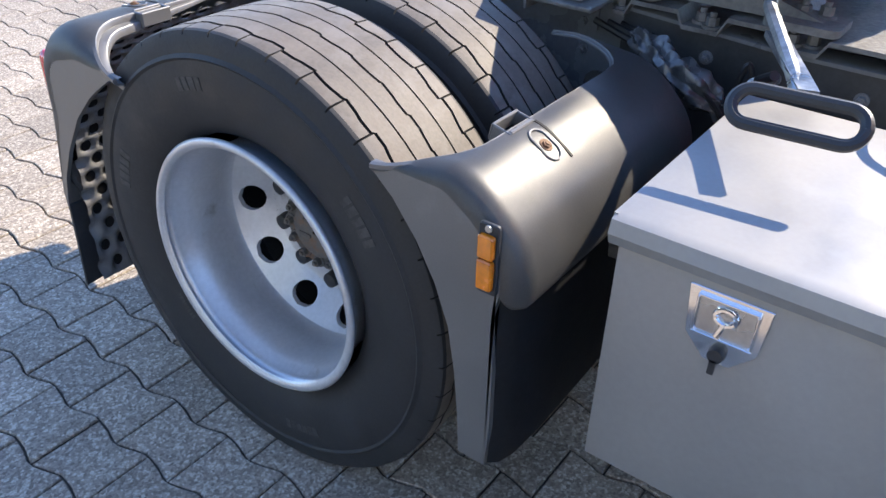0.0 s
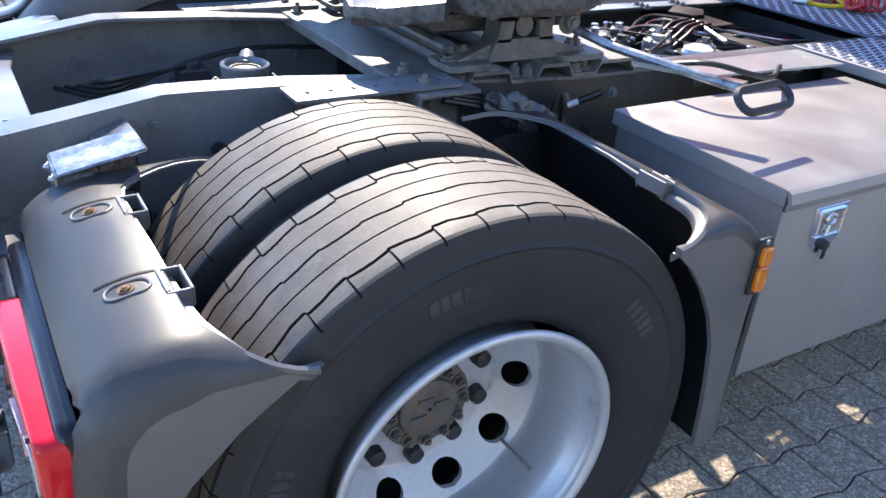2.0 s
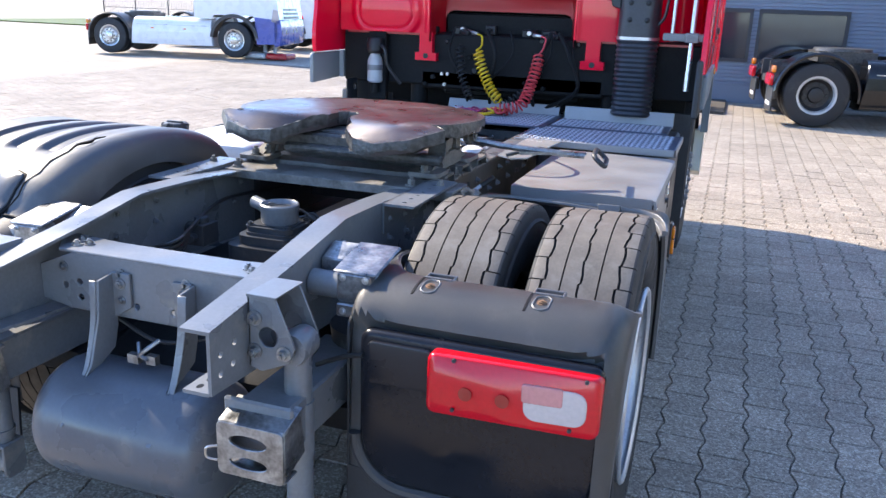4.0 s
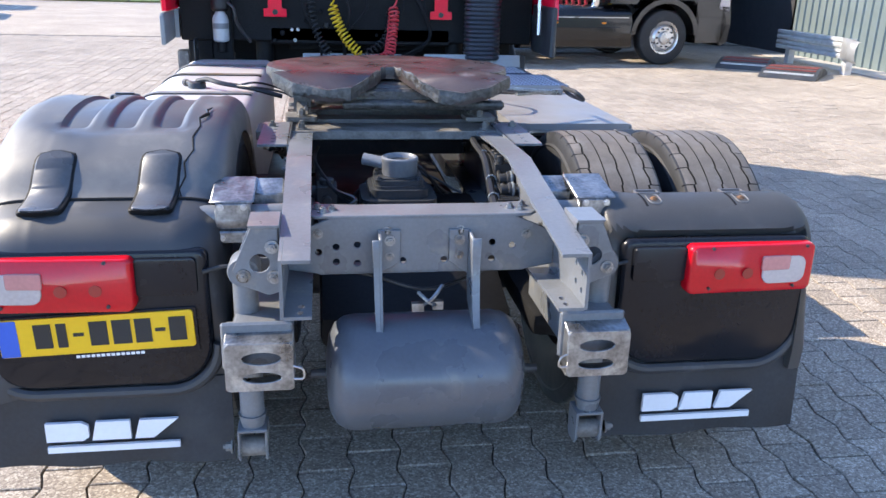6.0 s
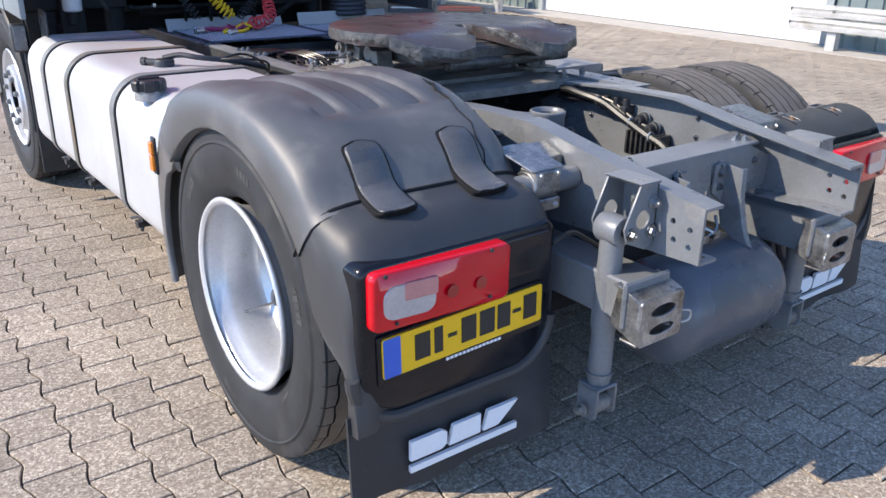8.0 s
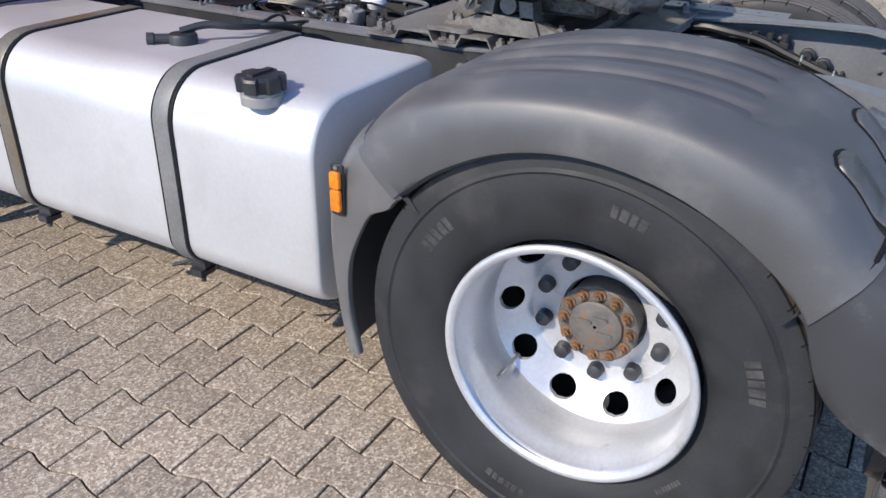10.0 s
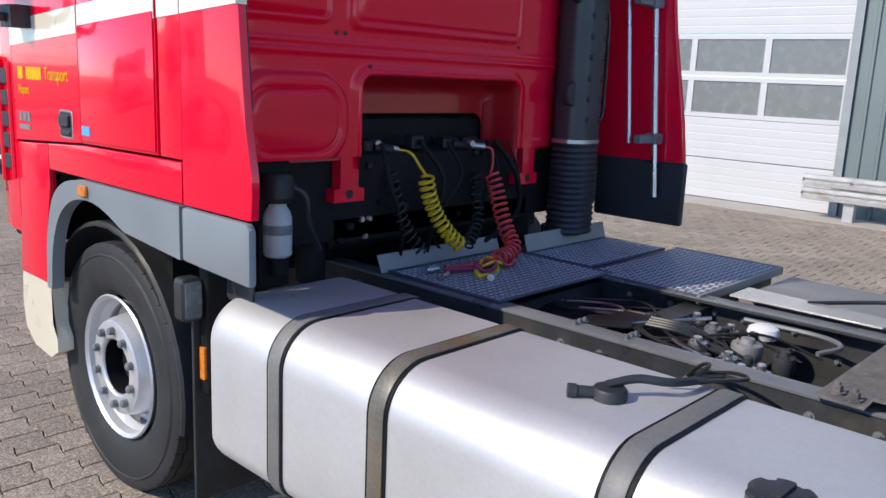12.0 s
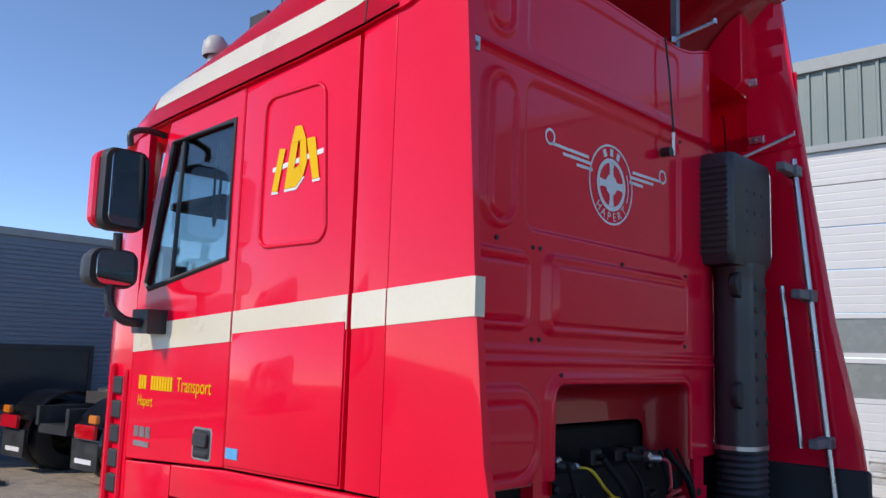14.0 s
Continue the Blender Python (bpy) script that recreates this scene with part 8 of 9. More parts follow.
loft(bm, [[(x + 0.016 * a, y, z - 0.016 * a + b) for a, b in ((-1, -0.014), (1, -0.014), (1, 0.014), (-1, 0.014))] for x, y, z in ((0.366, 2.870, 3.45), (0.366, 2.890, 3.45))])
cyl(bm, (0.366, 2.876, 3.448), (0.565, 2.90, 3.585), 0.014, seg=8)
part("roof_strut", bm, CHASSIS, cab, "grey bent roof strut", bevel=0.002)
bm = B()
box(bm, -1.070, -0.985, 2.826, 2.834, 2.780, 2.826)
box(bm, -1.215, -1.068, 2.80, 2.834, 2.819, 2.826)
bolt(bm, (-1.005, 2.826, 2.798), (0, -1, 0), 0.009, 0.008)
part("wall_bracket", bm, STEEL, cab, "bright folded wall bracket", bevel=0.001)
bm = B()
tube(bm, smooth([(0.965, 2.76, 2.14), (0.985, 2.76, 2.05), (0.985, 2.755, 1.75), (0.97, 2.75, 1.62), (0.92, 2.76, 1.56)], 5), 0.009, 7)
part("duct_hose", bm, WIRE, cab, "thin black hose beside the duct")
for x, y, z in ((1.203, 2.895, 3.278), (1.214, 2.868, 2.978), (-1.205, 2.78, 2.805), (-1.21, 2.80, 2.27)):
    s = 1 if x > 0 else -1
    bm = B()
    box(bm, *sorted((x - s * 0.020, x + s * 0.012)), y - 0.045, y + 0.035, z - 0.020, z + 0.020)
    bolt(bm, (x - s * 0.020, y, z), (-s, 0, 0), 0.009, 0.008)
    part("fairing_bracket", bm, STEEL, cab, "small bright bracket", bevel=0.003)
bm = B()
tube(bm, smooth([(0.21, 2.84, 3.20), (0.228, 2.83, 3.02), (0.255, 2.828, 2.79), (0.258, 2.832, 2.70)], 5), 0.0045, 6)
cyl(bm, (0.215, 2.86, 2.712), (0.215, 2.818, 2.712), 0.020, seg=12)
cable = part("wall_cable", bm, WIRE, cab, "thin black pull cable")
bm = B()
cyl(bm, (0.252, 2.828, 2.80), (0.259, 2.832, 2.705), 0.008, seg=8)
part("cable_end", bm, STEEL, cable, "bright crimped cable end")
bm = B()
tube(bm, [(1.10, 2.905, 2.895), (1.208, 2.89, 2.907), (1.216, 2.64, 2.922)], 0.010, 7)
part("fairing_rail", bm, RED, cab, "red painted stay rail")
bm = B()
tube(bm, smooth([(-1.212, 2.635, 2.28), (-1.212, 2.618, 2.0), (-1.212, 2.585, 1.65)], 5), 0.012, 7)
part("edge_seal", bm, CAPBLACK, cab, "black edge seal")

# air intake stack in the rear corner
bm = B()
o = rrect(0.565, 1.01, 2.715, 2.92, 0.035, 5)
rings = []
for z, k in ((2.285, 0.90), (2.31, 0.97), (2.34, 1.0), (2.72, 1.0), (2.76, 0.985), (2.775, 0.93)):
    rings.append([(0.80 + (x - 0.80) * k, 2.82 + (y - 2.82) * k, z) for x, y in o])
loft(bm, rings)
stack = part("intake_box", bm, DUCT, cab, "black plastic air intake box", sharp=0.7)
for k in range(15):
    bm = B()
    box(bm, 0.554, 0.572, 2.735, 2.905, 2.325 + 0.027 * k, 2.339 + 0.027 * k)
    part("louvre", bm, CAPBLACK, stack, bevel=0.003)
bm = B()
sec = rrect(0.70, 0.945, 2.705, 2.895, 0.08, 7)
rings = []
for z in np.linspace(1.49, 2.30, 28):
    k = 1.0 + (0.05 if z > 2.25 else 0.0)
    rings.append([(0.8225 + (x - 0.8225) * k, 2.80 + (y - 2.80) * k, float(z)) for x, y in sec])
loft(bm, rings)
part("intake_duct", bm, DUCT, stack, "black plastic intake duct", sharp=0.7)
bm = B()
rings = []
for k in range(33):
    z = 1.03 + 0.46 * k / 32
    g = 1.03 if k % 2 else 0.95
    rings.append([(0.8225 + (x - 0.8225) * g, 2.80 + (y - 2.80) * g, z) for x, y in sec])
loft(bm, rings)
part("intake_bellows", bm, DUCT, stack, "black rubber bellows", sharp=0.4)
for z in (2.62, 2.53, 2.44):
    for x in (0.72, 0.80, 0.88):
        bm = B()
        lathe(bm, [(0.002, 0.004), (0.008, 0.003), (0.012, 0.0), (0.012, -0.004)], (x, 2.716, z), "y", 12, -1)
        part("box_stud", bm, BLACKISH, stack)
for j in range(7):
    for x in (0.775, 0.875):
        bm = B()
        lathe(bm, [(0.002, 0.006), (0.011, 0.005), (0.017, 0.0), (0.017, -0.004)], (x, 2.706, 1.60 + 0.098 * j), "y", 12, -1)
        part("box_stud", bm, BLACKISH, stack)
for z in (2.20, 1.72):
    bm = B()
    prism(bm, [(0.66, z - 0.045), (0.71, z - 0.06), (0.71, z + 0.06), (0.66, z + 0.045), (0.648, z)], "y", 2.74, 2.78)
    part("duct_bracket", bm, CAPBLACK, stack, "small black duct bracket", bevel=0.005)
bm = B()
loft(bm, [[(0.8225 + (x - 0.8225) * 1.04, 2.80 + (y - 2.80) * 1.04, z) for x, y in sec] for z in (1.484, 1.502)])
part("duct_clamp", bm, STEEL, stack, "bright duct clamp")

# machinery under and behind the cab
random.seed(31)
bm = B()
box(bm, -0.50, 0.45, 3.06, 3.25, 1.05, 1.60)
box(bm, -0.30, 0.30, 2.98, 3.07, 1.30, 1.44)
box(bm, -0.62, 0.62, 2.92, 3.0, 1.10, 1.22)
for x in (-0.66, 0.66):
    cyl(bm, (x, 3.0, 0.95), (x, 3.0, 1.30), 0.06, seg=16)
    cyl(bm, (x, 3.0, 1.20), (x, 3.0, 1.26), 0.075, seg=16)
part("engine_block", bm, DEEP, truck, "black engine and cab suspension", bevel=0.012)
for k in range(14):
    x, z = random.uniform(-0.6, 0.5), random.uniform(1.08, 1.5)
    bm = B()
    box(bm, x - 0.035, x + 0.035, 2.93, 2.99, z - 0.03, z + 0.03)
    cyl(bm, (x, 2.94, z), (x, 2.90, z), random.uniform(0.012, 0.022), seg=12)
    part("engine_fitting", bm, random.choice([BLACKISH, DEEP, DEEP]), truck, bevel=0.006)
for k in range(7):
    x = random.uniform(-0.6, 0.5)
    cable_run("engine_hose", [(x, 2.9, 1.5), (x + random.uniform(-.1, .1), 2.84, 1.35), (x + random.uniform(-.15, .15), 2.86, 1.15), (x * 0.7, 2.9, 1.0)], random.uniform(0.006, 0.013), DEEP)
bm = B()
lathe(bm, [(0.003, 0.0), (0.04, 0.0), (0.052, 0.01), (0.052, 0.145), (0.045, 0.165), (0.034, 0.18), (0.030, 0.20), (0.003, 0.20)], (-0.93, 2.84, 1.12), "z", 28)
can = part("filter_can", bm, BOTTLE, truck, "grey filter canister")
bm = B()
lathe(bm, [(0.0525, 0.085), (0.0532, 0.087), (0.0532, 0.118), (0.0525, 0.12)], (-0.93, 2.84, 1.12), "z", 28)
part("can_label", bm, CHASSIS, can, "grey paper band")
bm = B()
lathe(bm, [(0.003, 0.30), (0.05, 0.30), (0.06, 0.285), (0.06, 0.215), (0.045, 0.195)], (-0.93, 2.845, 1.12), "z", 20)
cyl(bm, (-0.93, 2.845, 1.37), (-0.86, 2.83, 1.37), 0.016, seg=10)
part("filter_head", bm, BLACKISH, can, "black filter head")
bm = B()
box(bm, -0.99, -0.86, 2.86, 2.92, 1.0, 1.46)
cyl(bm, (-0.93, 2.84, 1.05), (-0.93, 2.84, 1.12), 0.03, seg=14)
part("can_bracket", bm, DEEP, can, bevel=0.006)
cable_run("filter_hose", [(-0.90, 2.83, 1.38), (-0.84, 2.80, 1.34), (-0.82, 2.80, 1.24), (-0.74, 2.84, 1.12)], 0.011, WIRE)
bm = B()
for a, b in (((-0.33, 2.99, 1.485), (-0.24, 2.955, 1.470)), ((0.15, 2.90, 1.48), (0.215, 2.87, 1.475))):
    cyl(bm, a, b, 0.013, seg=16)
    cyl(bm, (a[0] - 0.02, a[1] - 0.01, a[2] + 0.01), (a[0] - 0.02, a[1] - 0.035, a[2] + 0.01), 0.016, seg=14)
part("hose_coupling", bm, STEEL, truck, "bright air-line couplings", bevel=0.003)
for x in (-0.36, 0.11, 0.24):
    bm = B()
    box(bm, x - 0.055, x + 0.045, 2.97, 3.05, 1.43, 1.51)
    cyl(bm, (x, 2.98, 1.48), (x + 0.07, 2.93, 1.47), 0.026, 0.020, 14)
    cyl(bm, (x - 0.03, 2.99, 1.43), (x - 0.03, 2.99, 1.36), 0.018, seg=12)
    part("coupling_block", bm, BLACKISH, truck, "oily black air coupling block", bevel=0.008)
for x, z in ((-0.47, 1.20), (-0.43, 1.20), (-0.45, 1.13)):
    bm = B()
    lathe(bm, [(0.002, 0.012), (0.010, 0.012), (0.014, 0.0)], (x, 2.918, z), "y", 12, -1)
    part("engine_stud", bm, STEEL, truck)


def coil(name, path, r, wire, turns, material, label):
    pts = smooth(path, 30)
    n = turns * 14
    P = [np.array(p) for p in pts]
    seg = np.cumsum([0] + [float(np.linalg.norm(b - a)) for a, b in zip(P, P[1:])])
    out = []
    for i in range(n + 1):
        t = i / n
        L_ = seg[-1] * t
        k = min(int(np.searchsorted(seg, L_)), len(P) - 1)
        k = max(k, 1)
        f = (L_ - seg[k - 1]) / max(1e-9, seg[k] - seg[k - 1])
        c = P[k - 1] * (1 - f) + P[k] * f
        d = Vector(P[k] - P[k - 1]).normalized()
        u, v, _ = basis(d)
        a = 2 * math.pi * turns * t
        rr = r * min(1.0, t * 25, (1 - t) * 25)
        out.append(Vector(c) + (u * math.cos(a) + v * math.sin(a)) * rr)
    bm = B()
    tube(bm, out, wire, 6)
    return part(name, bm, material, truck, label)


cable_run("hose_lead", [(-0.24, 2.955, 1.467), (-0.20, 2.92, 1.455), (-0.185, 2.875, 1.40), (-0.20, 2.83, 1.375)], 0.0062, HOSE_Y)
coil("coiled_hose", [(-0.20, 2.83, 1.375), (-0.175, 2.83, 1.29), (-0.139, 2.825, 1.21), (-0.085, 2.80, 1.125), (-0.013, 2.773, 1.055)], 0.031, 0.0062, 14, HOSE_Y, "yellow coiled air hose")
cable_run("hose_lead", [(0.211, 2.865, 1.475), (0.245, 2.85, 1.46), (0.235, 2.835, 1.40), (0.217, 2.825, 1.37)], 0.0062, HOSE_R)
coil("coiled_hose", [(0.217, 2.825, 1.37), (0.212, 2.785, 1.29), (0.20, 2.746, 1.21), (0.185, 2.69, 1.12), (0.163, 2.631, 1.062), (0.09, 2.61, 1.035), (0.0, 2.60, 1.03)], 0.033, 0.0062, 19, HOSE_R, "red coiled air hose")
coil("coiled_hose", [(-0.34, 2.90, 1.40), (-0.33, 2.87, 1.28), (-0.28, 2.84, 1.14), (-0.22, 2.80, 1.05)], 0.026, 0.005, 13, WIRE, "black coiled electric cable")
coil("coiled_hose", [(0.20, 2.92, 1.36), (0.20, 2.88, 1.25), (0.14, 2.83, 1.13), (0.02, 2.78, 1.05)], 0.026, 0.005, 13, WIRE, "black coiled electric cable")
cable_run("hose_tail", [(0.0, 2.60, 1.01), (-0.10, 2.62, 1.0), (-0.22, 2.66, 1.005), (-0.27, 2.62, 1.0)], 0.012, HOSE_P)
cable_run("hose_tail", [(0.06, 2.66, 1.02), (-0.05, 2.54, 1.0), (-0.18, 2.52, 1.0), (-0.14, 2.58, 1.005)], 0.010, HOSE_Y)
cable_run("hose_tail", [(0.04, 2.62, 1.02), (-0.14, 2.68, 1.0), (-0.20, 2.70, 1.005)], 0.011, HOSE_R)
bm = B()
for x, y, a in ((-0.27, 2.62, 0.3), (-0.24, 2.70, -0.2), (-0.12, 2.50, 0.5)):
    cyl(bm, (x, y, 1.003), (x - 0.06 * math.cos(a), y - 0.06 * math.sin(a), 1.003), 0.016, seg=12)
part("hose_coupling_head", bm, STEEL, truck, "bright hose coupling heads")
for (x, y), r, m in (((-0.02, 2.60), 0.055, HOSE_Y), ((0.02, 2.63), 0.048, HOSE_R), ((0.05, 2.58), 0.042, HOSE_R), ((-0.09, 2.57), 0.05, HOSE_P)):
    bm = B()
    tube(bm, [(x + r * math.cos(a), y + 0.7 * r * math.sin(a), 1.012 + 0.012 * math.sin(2 * a + x * 40) + 0.008) for a in np.linspace(0, 2 * math.pi, 22, endpoint=False)], 0.0065, 7, closed=True)
    part("hose_loop", bm, m, truck)
# lamp, catch and mud guard bracket between front wheel and tank
bm = B()
box(bm, -1.16, -1.0, 2.93, 2.985, 0.62, 1.12)
part("catch_plate", bm, DEEP, truck, bevel=0.006)
bm = B()
prism(bm, rrect(-1.240, -1.158, 0.900, 1.055, 0.016, 3), "y", 2.955, 3.02)
lm = part("work_lamp", bm, CAPBLACK, truck, "black square side lamp", bevel=0.008)
bm = B()
prism(bm, rrect(-1.232, -1.166, 0.910, 1.045, 0.012, 3), "y", 2.950, 2.956)
part("lamp_lens", bm, mat("smoked_lens", (0.11, 0.12, 0.13), 0.2, var=0.15, scale=30), lm, "grey lens", bevel=0.003)
bm = B()
clear_sheet(bm, rrect(2.74, 2.90, 0.98, 1.14, 0.02, 3), "x", -1.10, -1.092, [(2.86, 1.08, 0.022, 0.022)])
part("frame_bracket", bm, CHASSIS_DARK, truck, "black bracket plate with a round hole")
bm = B()
prism(bm, rrect(2.94, 2.97, 0.68, 0.80, 0.004, 2), "x", -1.17, -1.155)
part("reflector", bm, AMBER, truck, "amber side reflector")
# roof beacon and aerial
bm = B()
lathe(bm, [(0.003, 0.09), (0.03, 0.085), (0.05, 0.06), (0.055, 0.02), (0.05, 0.0)], (-1.07, 4.22, 3.06), "z", 20)
cyl(bm, (-1.07, 4.22, 2.96), (-1.07, 4.22, 3.06), 0.03, seg=12)
part("roof_beacon", bm, BOTTLE, cab, "round roof lamp")
bm = B()
cyl(bm, (-1.0, 3.86, 3.20), (-1.0, 3.88, 3.43), 0.004, 0.002, 6)
box(bm, -1.04, -0.96, 3.90, 4.02, 3.12, 3.19)
part("aerial", bm, CAPBLACK, cab, "thin roof aerial")

# ---- the yard: buildings, parked trucks, barriers ----
CLAD = mat("blue_grey_cladding", (0.175, 0.215, 0.28), 0.45, 0.2, var=0.08, scale=0.8, bump=0.02)
CLAD_G = mat("grey_green_cladding", (0.18, 0.225, 0.225), 0.5, 0.2, var=0.10, scale=0.8)
DOOR_W = mat("white_sectional_door", (0.58, 0.59, 0.60), 0.5, var=0.03, scale=1.2)
PANE = mat("door_pane", (0.20, 0.215, 0.21), 0.25, var=0.12)
DARK_PANE = mat("office_glass", (0.025, 0.03, 0.04), 0.05, var=0.3, scale=0.6)
TRIM = mat("grey_trim", (0.30, 0.33, 0.34), 0.5, var=0.08)
WHITE_PAINT = mat("white_truck_paint", (0.78, 0.79, 0.80), 0.3, var=0.03, coat=0.8)
BLACK_PAINT = mat("black_truck_paint", (0.006, 0.006, 0.007), 0.16, var=0.1, coat=0.6, spec=0.3)
BLUE_PAINT = mat("blue_bumper_paint", (0.03, 0.07, 0.35), 0.3, var=0.05, coat=0.8)
CONCRETE = mat("pale_concrete_strip", (0.42, 0.39, 0.35), 0.85, var=0.12, bump=0.1)
LEAF = mat("hedge_leaf", (0.045, 0.085, 0.022), 0.6, var=0.4, scale=8)
GRASS = mat("grass", (0.09, 0.13, 0.035), 0.9, var=0.4, scale=3)
STEEL_W = mat("white_barrier_steel", (0.52, 0.52, 0.51), 0.45, 0.3, var=0.15, dirt=(0.40, 0.38, 0.35), dirt_at=0.6)

# low office wing with horizontal ribs: ends at a corner
OW = 15.0
bm = B()
z = 0.35
prof = [(OW, 0.0), (OW, 0.35)]
while z < 3.42:
    prof += [(OW - 0.018, z + 0.008), (OW - 0.018, z + 0.050), (OW, z + 0.058), (OW, z + 0.075)]
    z += 0.075
prof += [(OW, 3.5), (OW + 0.3, 3.5), (OW + 0.3, 0.0)]
prism(bm, prof, "x", 0.0, 4.4)
bmesh.ops.triangulate(bm, faces=[f for f in bm.faces if len(f.verts) > 4])
office = thing("office_building", (2.2, OW, 0), "low blue-grey office wing with ribbed cladding and dark windows", "building")
part("wall", bm, CLAD, office, "blue-grey ribbed cladding", sharp=0.3)
bm = B()
box(bm, 4.4, 4.7, OW + 0.0, OW + 9.0, 0, 3.5)
box(bm, -0.0, 0.3, OW + 0.3, OW + 9.0, 0, 3.5)
part("end_wall", bm, CLAD, office)
bm = B()
box(bm, -0.05, 4.75, OW - 0.05, OW + 9, 3.5, 3.62)
part("roof", bm, TRIM, office)
bm = B()
cyl(bm, (4.36, OW - 0.08, 0), (4.36, OW - 0.08, 3.5), 0.05, seg=12)
part("downpipe", bm, WHITE_FILM, office, "white downpipe")
for x0, x1 in ((0.25, 1.60), (1.70, 3.30)):
    bm = B()
    clear = [(x0, x1, 0.80, 0.86), (x0, x1, 1.72, 1.80), (x0, x0 + 0.06, 0.86, 1.72), (x1 - 0.06, x1, 0.86, 1.72)]
    for a, b, c, d in clear:
        box(bm, a, b, OW - 0.07, OW - 0.02, c, d)
    w = part("window_frame", bm, CAPBLACK, office, "dark window frame")
    bm = B()
    box(bm, x0 + 0.05, x1 - 0.05, OW - 0.045, OW - 0.03, 0.85, 1.73)
    part("pane", bm, DARK_PANE, w, "dark reflecting office pane")
# planting strip before the office
bm = B()
box(bm, -0.4, 1.3, 12.7, OW, -0.02, 0.05)
bed2 = part("planting_strip", bm, SAND, None)
tagged(bed2, "dark bare planting strip beside the office", "planting bed", kind="structure")
random.seed(8)
bm = B()
for k in range(1500):
    c = Vector((random.uniform(-0.3, 0.75), random.uniform(12.9, 13.6), random.uniform(0.05, 0.62) + 0.06 * noise.noise(Vector((k * 0.1, 0, 0)))))
    n_ = Vector((random.uniform(-1, 1), random.uniform(-1, 1), random.uniform(-0.2, 1))).normalized()
    u, v, _ = basis(n_)
    r = random.uniform(0.03, 0.06)
    bm.faces.new([bm.verts.new(c + u * r), bm.verts.new(c + v * r * 0.6), bm.verts.new(c - u * r), bm.verts.new(c - v * r * 0.6)])
hedge = part("hedge", bm, LEAF, None, normals=False)
tagged(hedge, "low clipped green hedge along the office wall", "hedge", kind="stuff")

# workshop with sectional door, wall facing the truck
WX = 10.15
shop = thing("workshop_building", (WX, 5, 0), "workshop hall with grey cladding and a white sectional door", "building")


def ribbed_wall(y0, y1, z0, z1, step=0.25, x=WX, name="wall", m=CLAD_G):
    bm = B()
    y, pr = y0, []
    while y < y1 - 0.01:
        pr += [(x, y), (x, min(y1, y + step * 0.72)), (x - 0.035, min(y1, y + step * 0.78)), (x - 0.035, min(y1, y + step * 0.94))]
        y += step
    pr += [(x, y1), (x + 0.25, y1), (x + 0.25, y0)]
    prism(bm, pr, "z", z0, z1)
    bmesh.ops.triangulate(bm, faces=[f for f in bm.faces if len(f.verts) > 4])
    return part(name, bm, m, shop, "grey ribbed cladding", sharp=0.3)


DY0, DY1, DZ = 4.52, 10.62, 5.13
ribbed_wall(DY1 + 0.12, 14.6, 0, 6.45)
ribbed_wall(-14.0, DY0 - 0.12, 0, 6.45)
ribbed_wall(DY0 - 0.12, DY1 + 0.12, DZ + 0.1, 6.45)
bm = B()
box(bm, WX - 0.06, WX + 0.2, DY0 - 0.12, DY0, 0, DZ + 0.1)
box(bm, WX - 0.06, WX + 0.2, DY1, DY1 + 0.12, 0, DZ + 0.1)
box(bm, WX - 0.06, WX + 0.2, DY0 - 0.12, DY1 + 0.12, DZ, DZ + 0.1)
part("door_frame", bm, TRIM, shop, "grey door frame")
bm = B()
box(bm, WX - 0.08, WX + 0.3, -14, 14.65, 6.42, 6.62)
part("roof_edge", bm, TRIM, shop, "grey roof edge")
bm = B()
box(bm, WX + 0.2, WX + 14, -14, 14.65, 6.3, 6.45)
part("roof", bm, TRIM, shop)
for k in range(8):
    z0 = 0.655 * k + 0.02
    z1 = min(DZ, z0 + 0.645)
    bm = B()
    if k in (2, 3):
        for a, b in ((z0, z0 + 0.07), (z1 - 0.07, z1)):
            box(bm, WX + 0.02, WX + 0.07, DY0, DY1, a, b)
        ys = np.linspace(DY0, DY1, 6)
        for y in ys:
            box(bm, WX + 0.02, WX + 0.07, max(DY0, y - 0.05), min(DY1, y + 0.05), z0 + 0.07, z1 - 0.07)
    else:
        pr = []
        n_ = 5
        for i in range(n_):
            a = z0 + (z1 - z0) * i / n_
            b = z0 + (z1 - z0) * (i + 1) / n_
            pr += [(WX + 0.0205, a + 0.003), (WX + 0.018, a + 0.014), (WX + 0.018, b - 0.014), (WX + 0.0205, b - 0.003)]
        pr += [(WX + 0.07, z1), (WX + 0.07, z0)]
        for p, q in zip([pr], [0]):
            loft(bm, [[(x, DY0, z) for x, z in pr], [(x, DY1, z) for x, z in pr]])
        bmesh.ops.triangulate(bm, faces=[f for f in bm.faces if len(f.verts) > 4])
    sec_ob = part("door_section", bm, DOOR_W, shop, "white ribbed door section", sharp=0.2)
    if k in (2, 3):
        for a, b in zip(ys, ys[1:]):
            bm = B()
            box(bm, WX + 0.04, WX + 0.05, a + 0.05, b - 0.05, z0 + 0.07, z1 - 0.07)
            part("pane", bm, PANE, sec_ob, "grey window pane")
bm = B()
box(bm, WX - 0.75, WX + 0.02, -14, 14.6, -0.02, 0.012)
strip = part("apron_strip", bm, CONCRETE, None)
tagged(strip, "pale concrete strip along the workshop wall", "pavement", kind="structure")
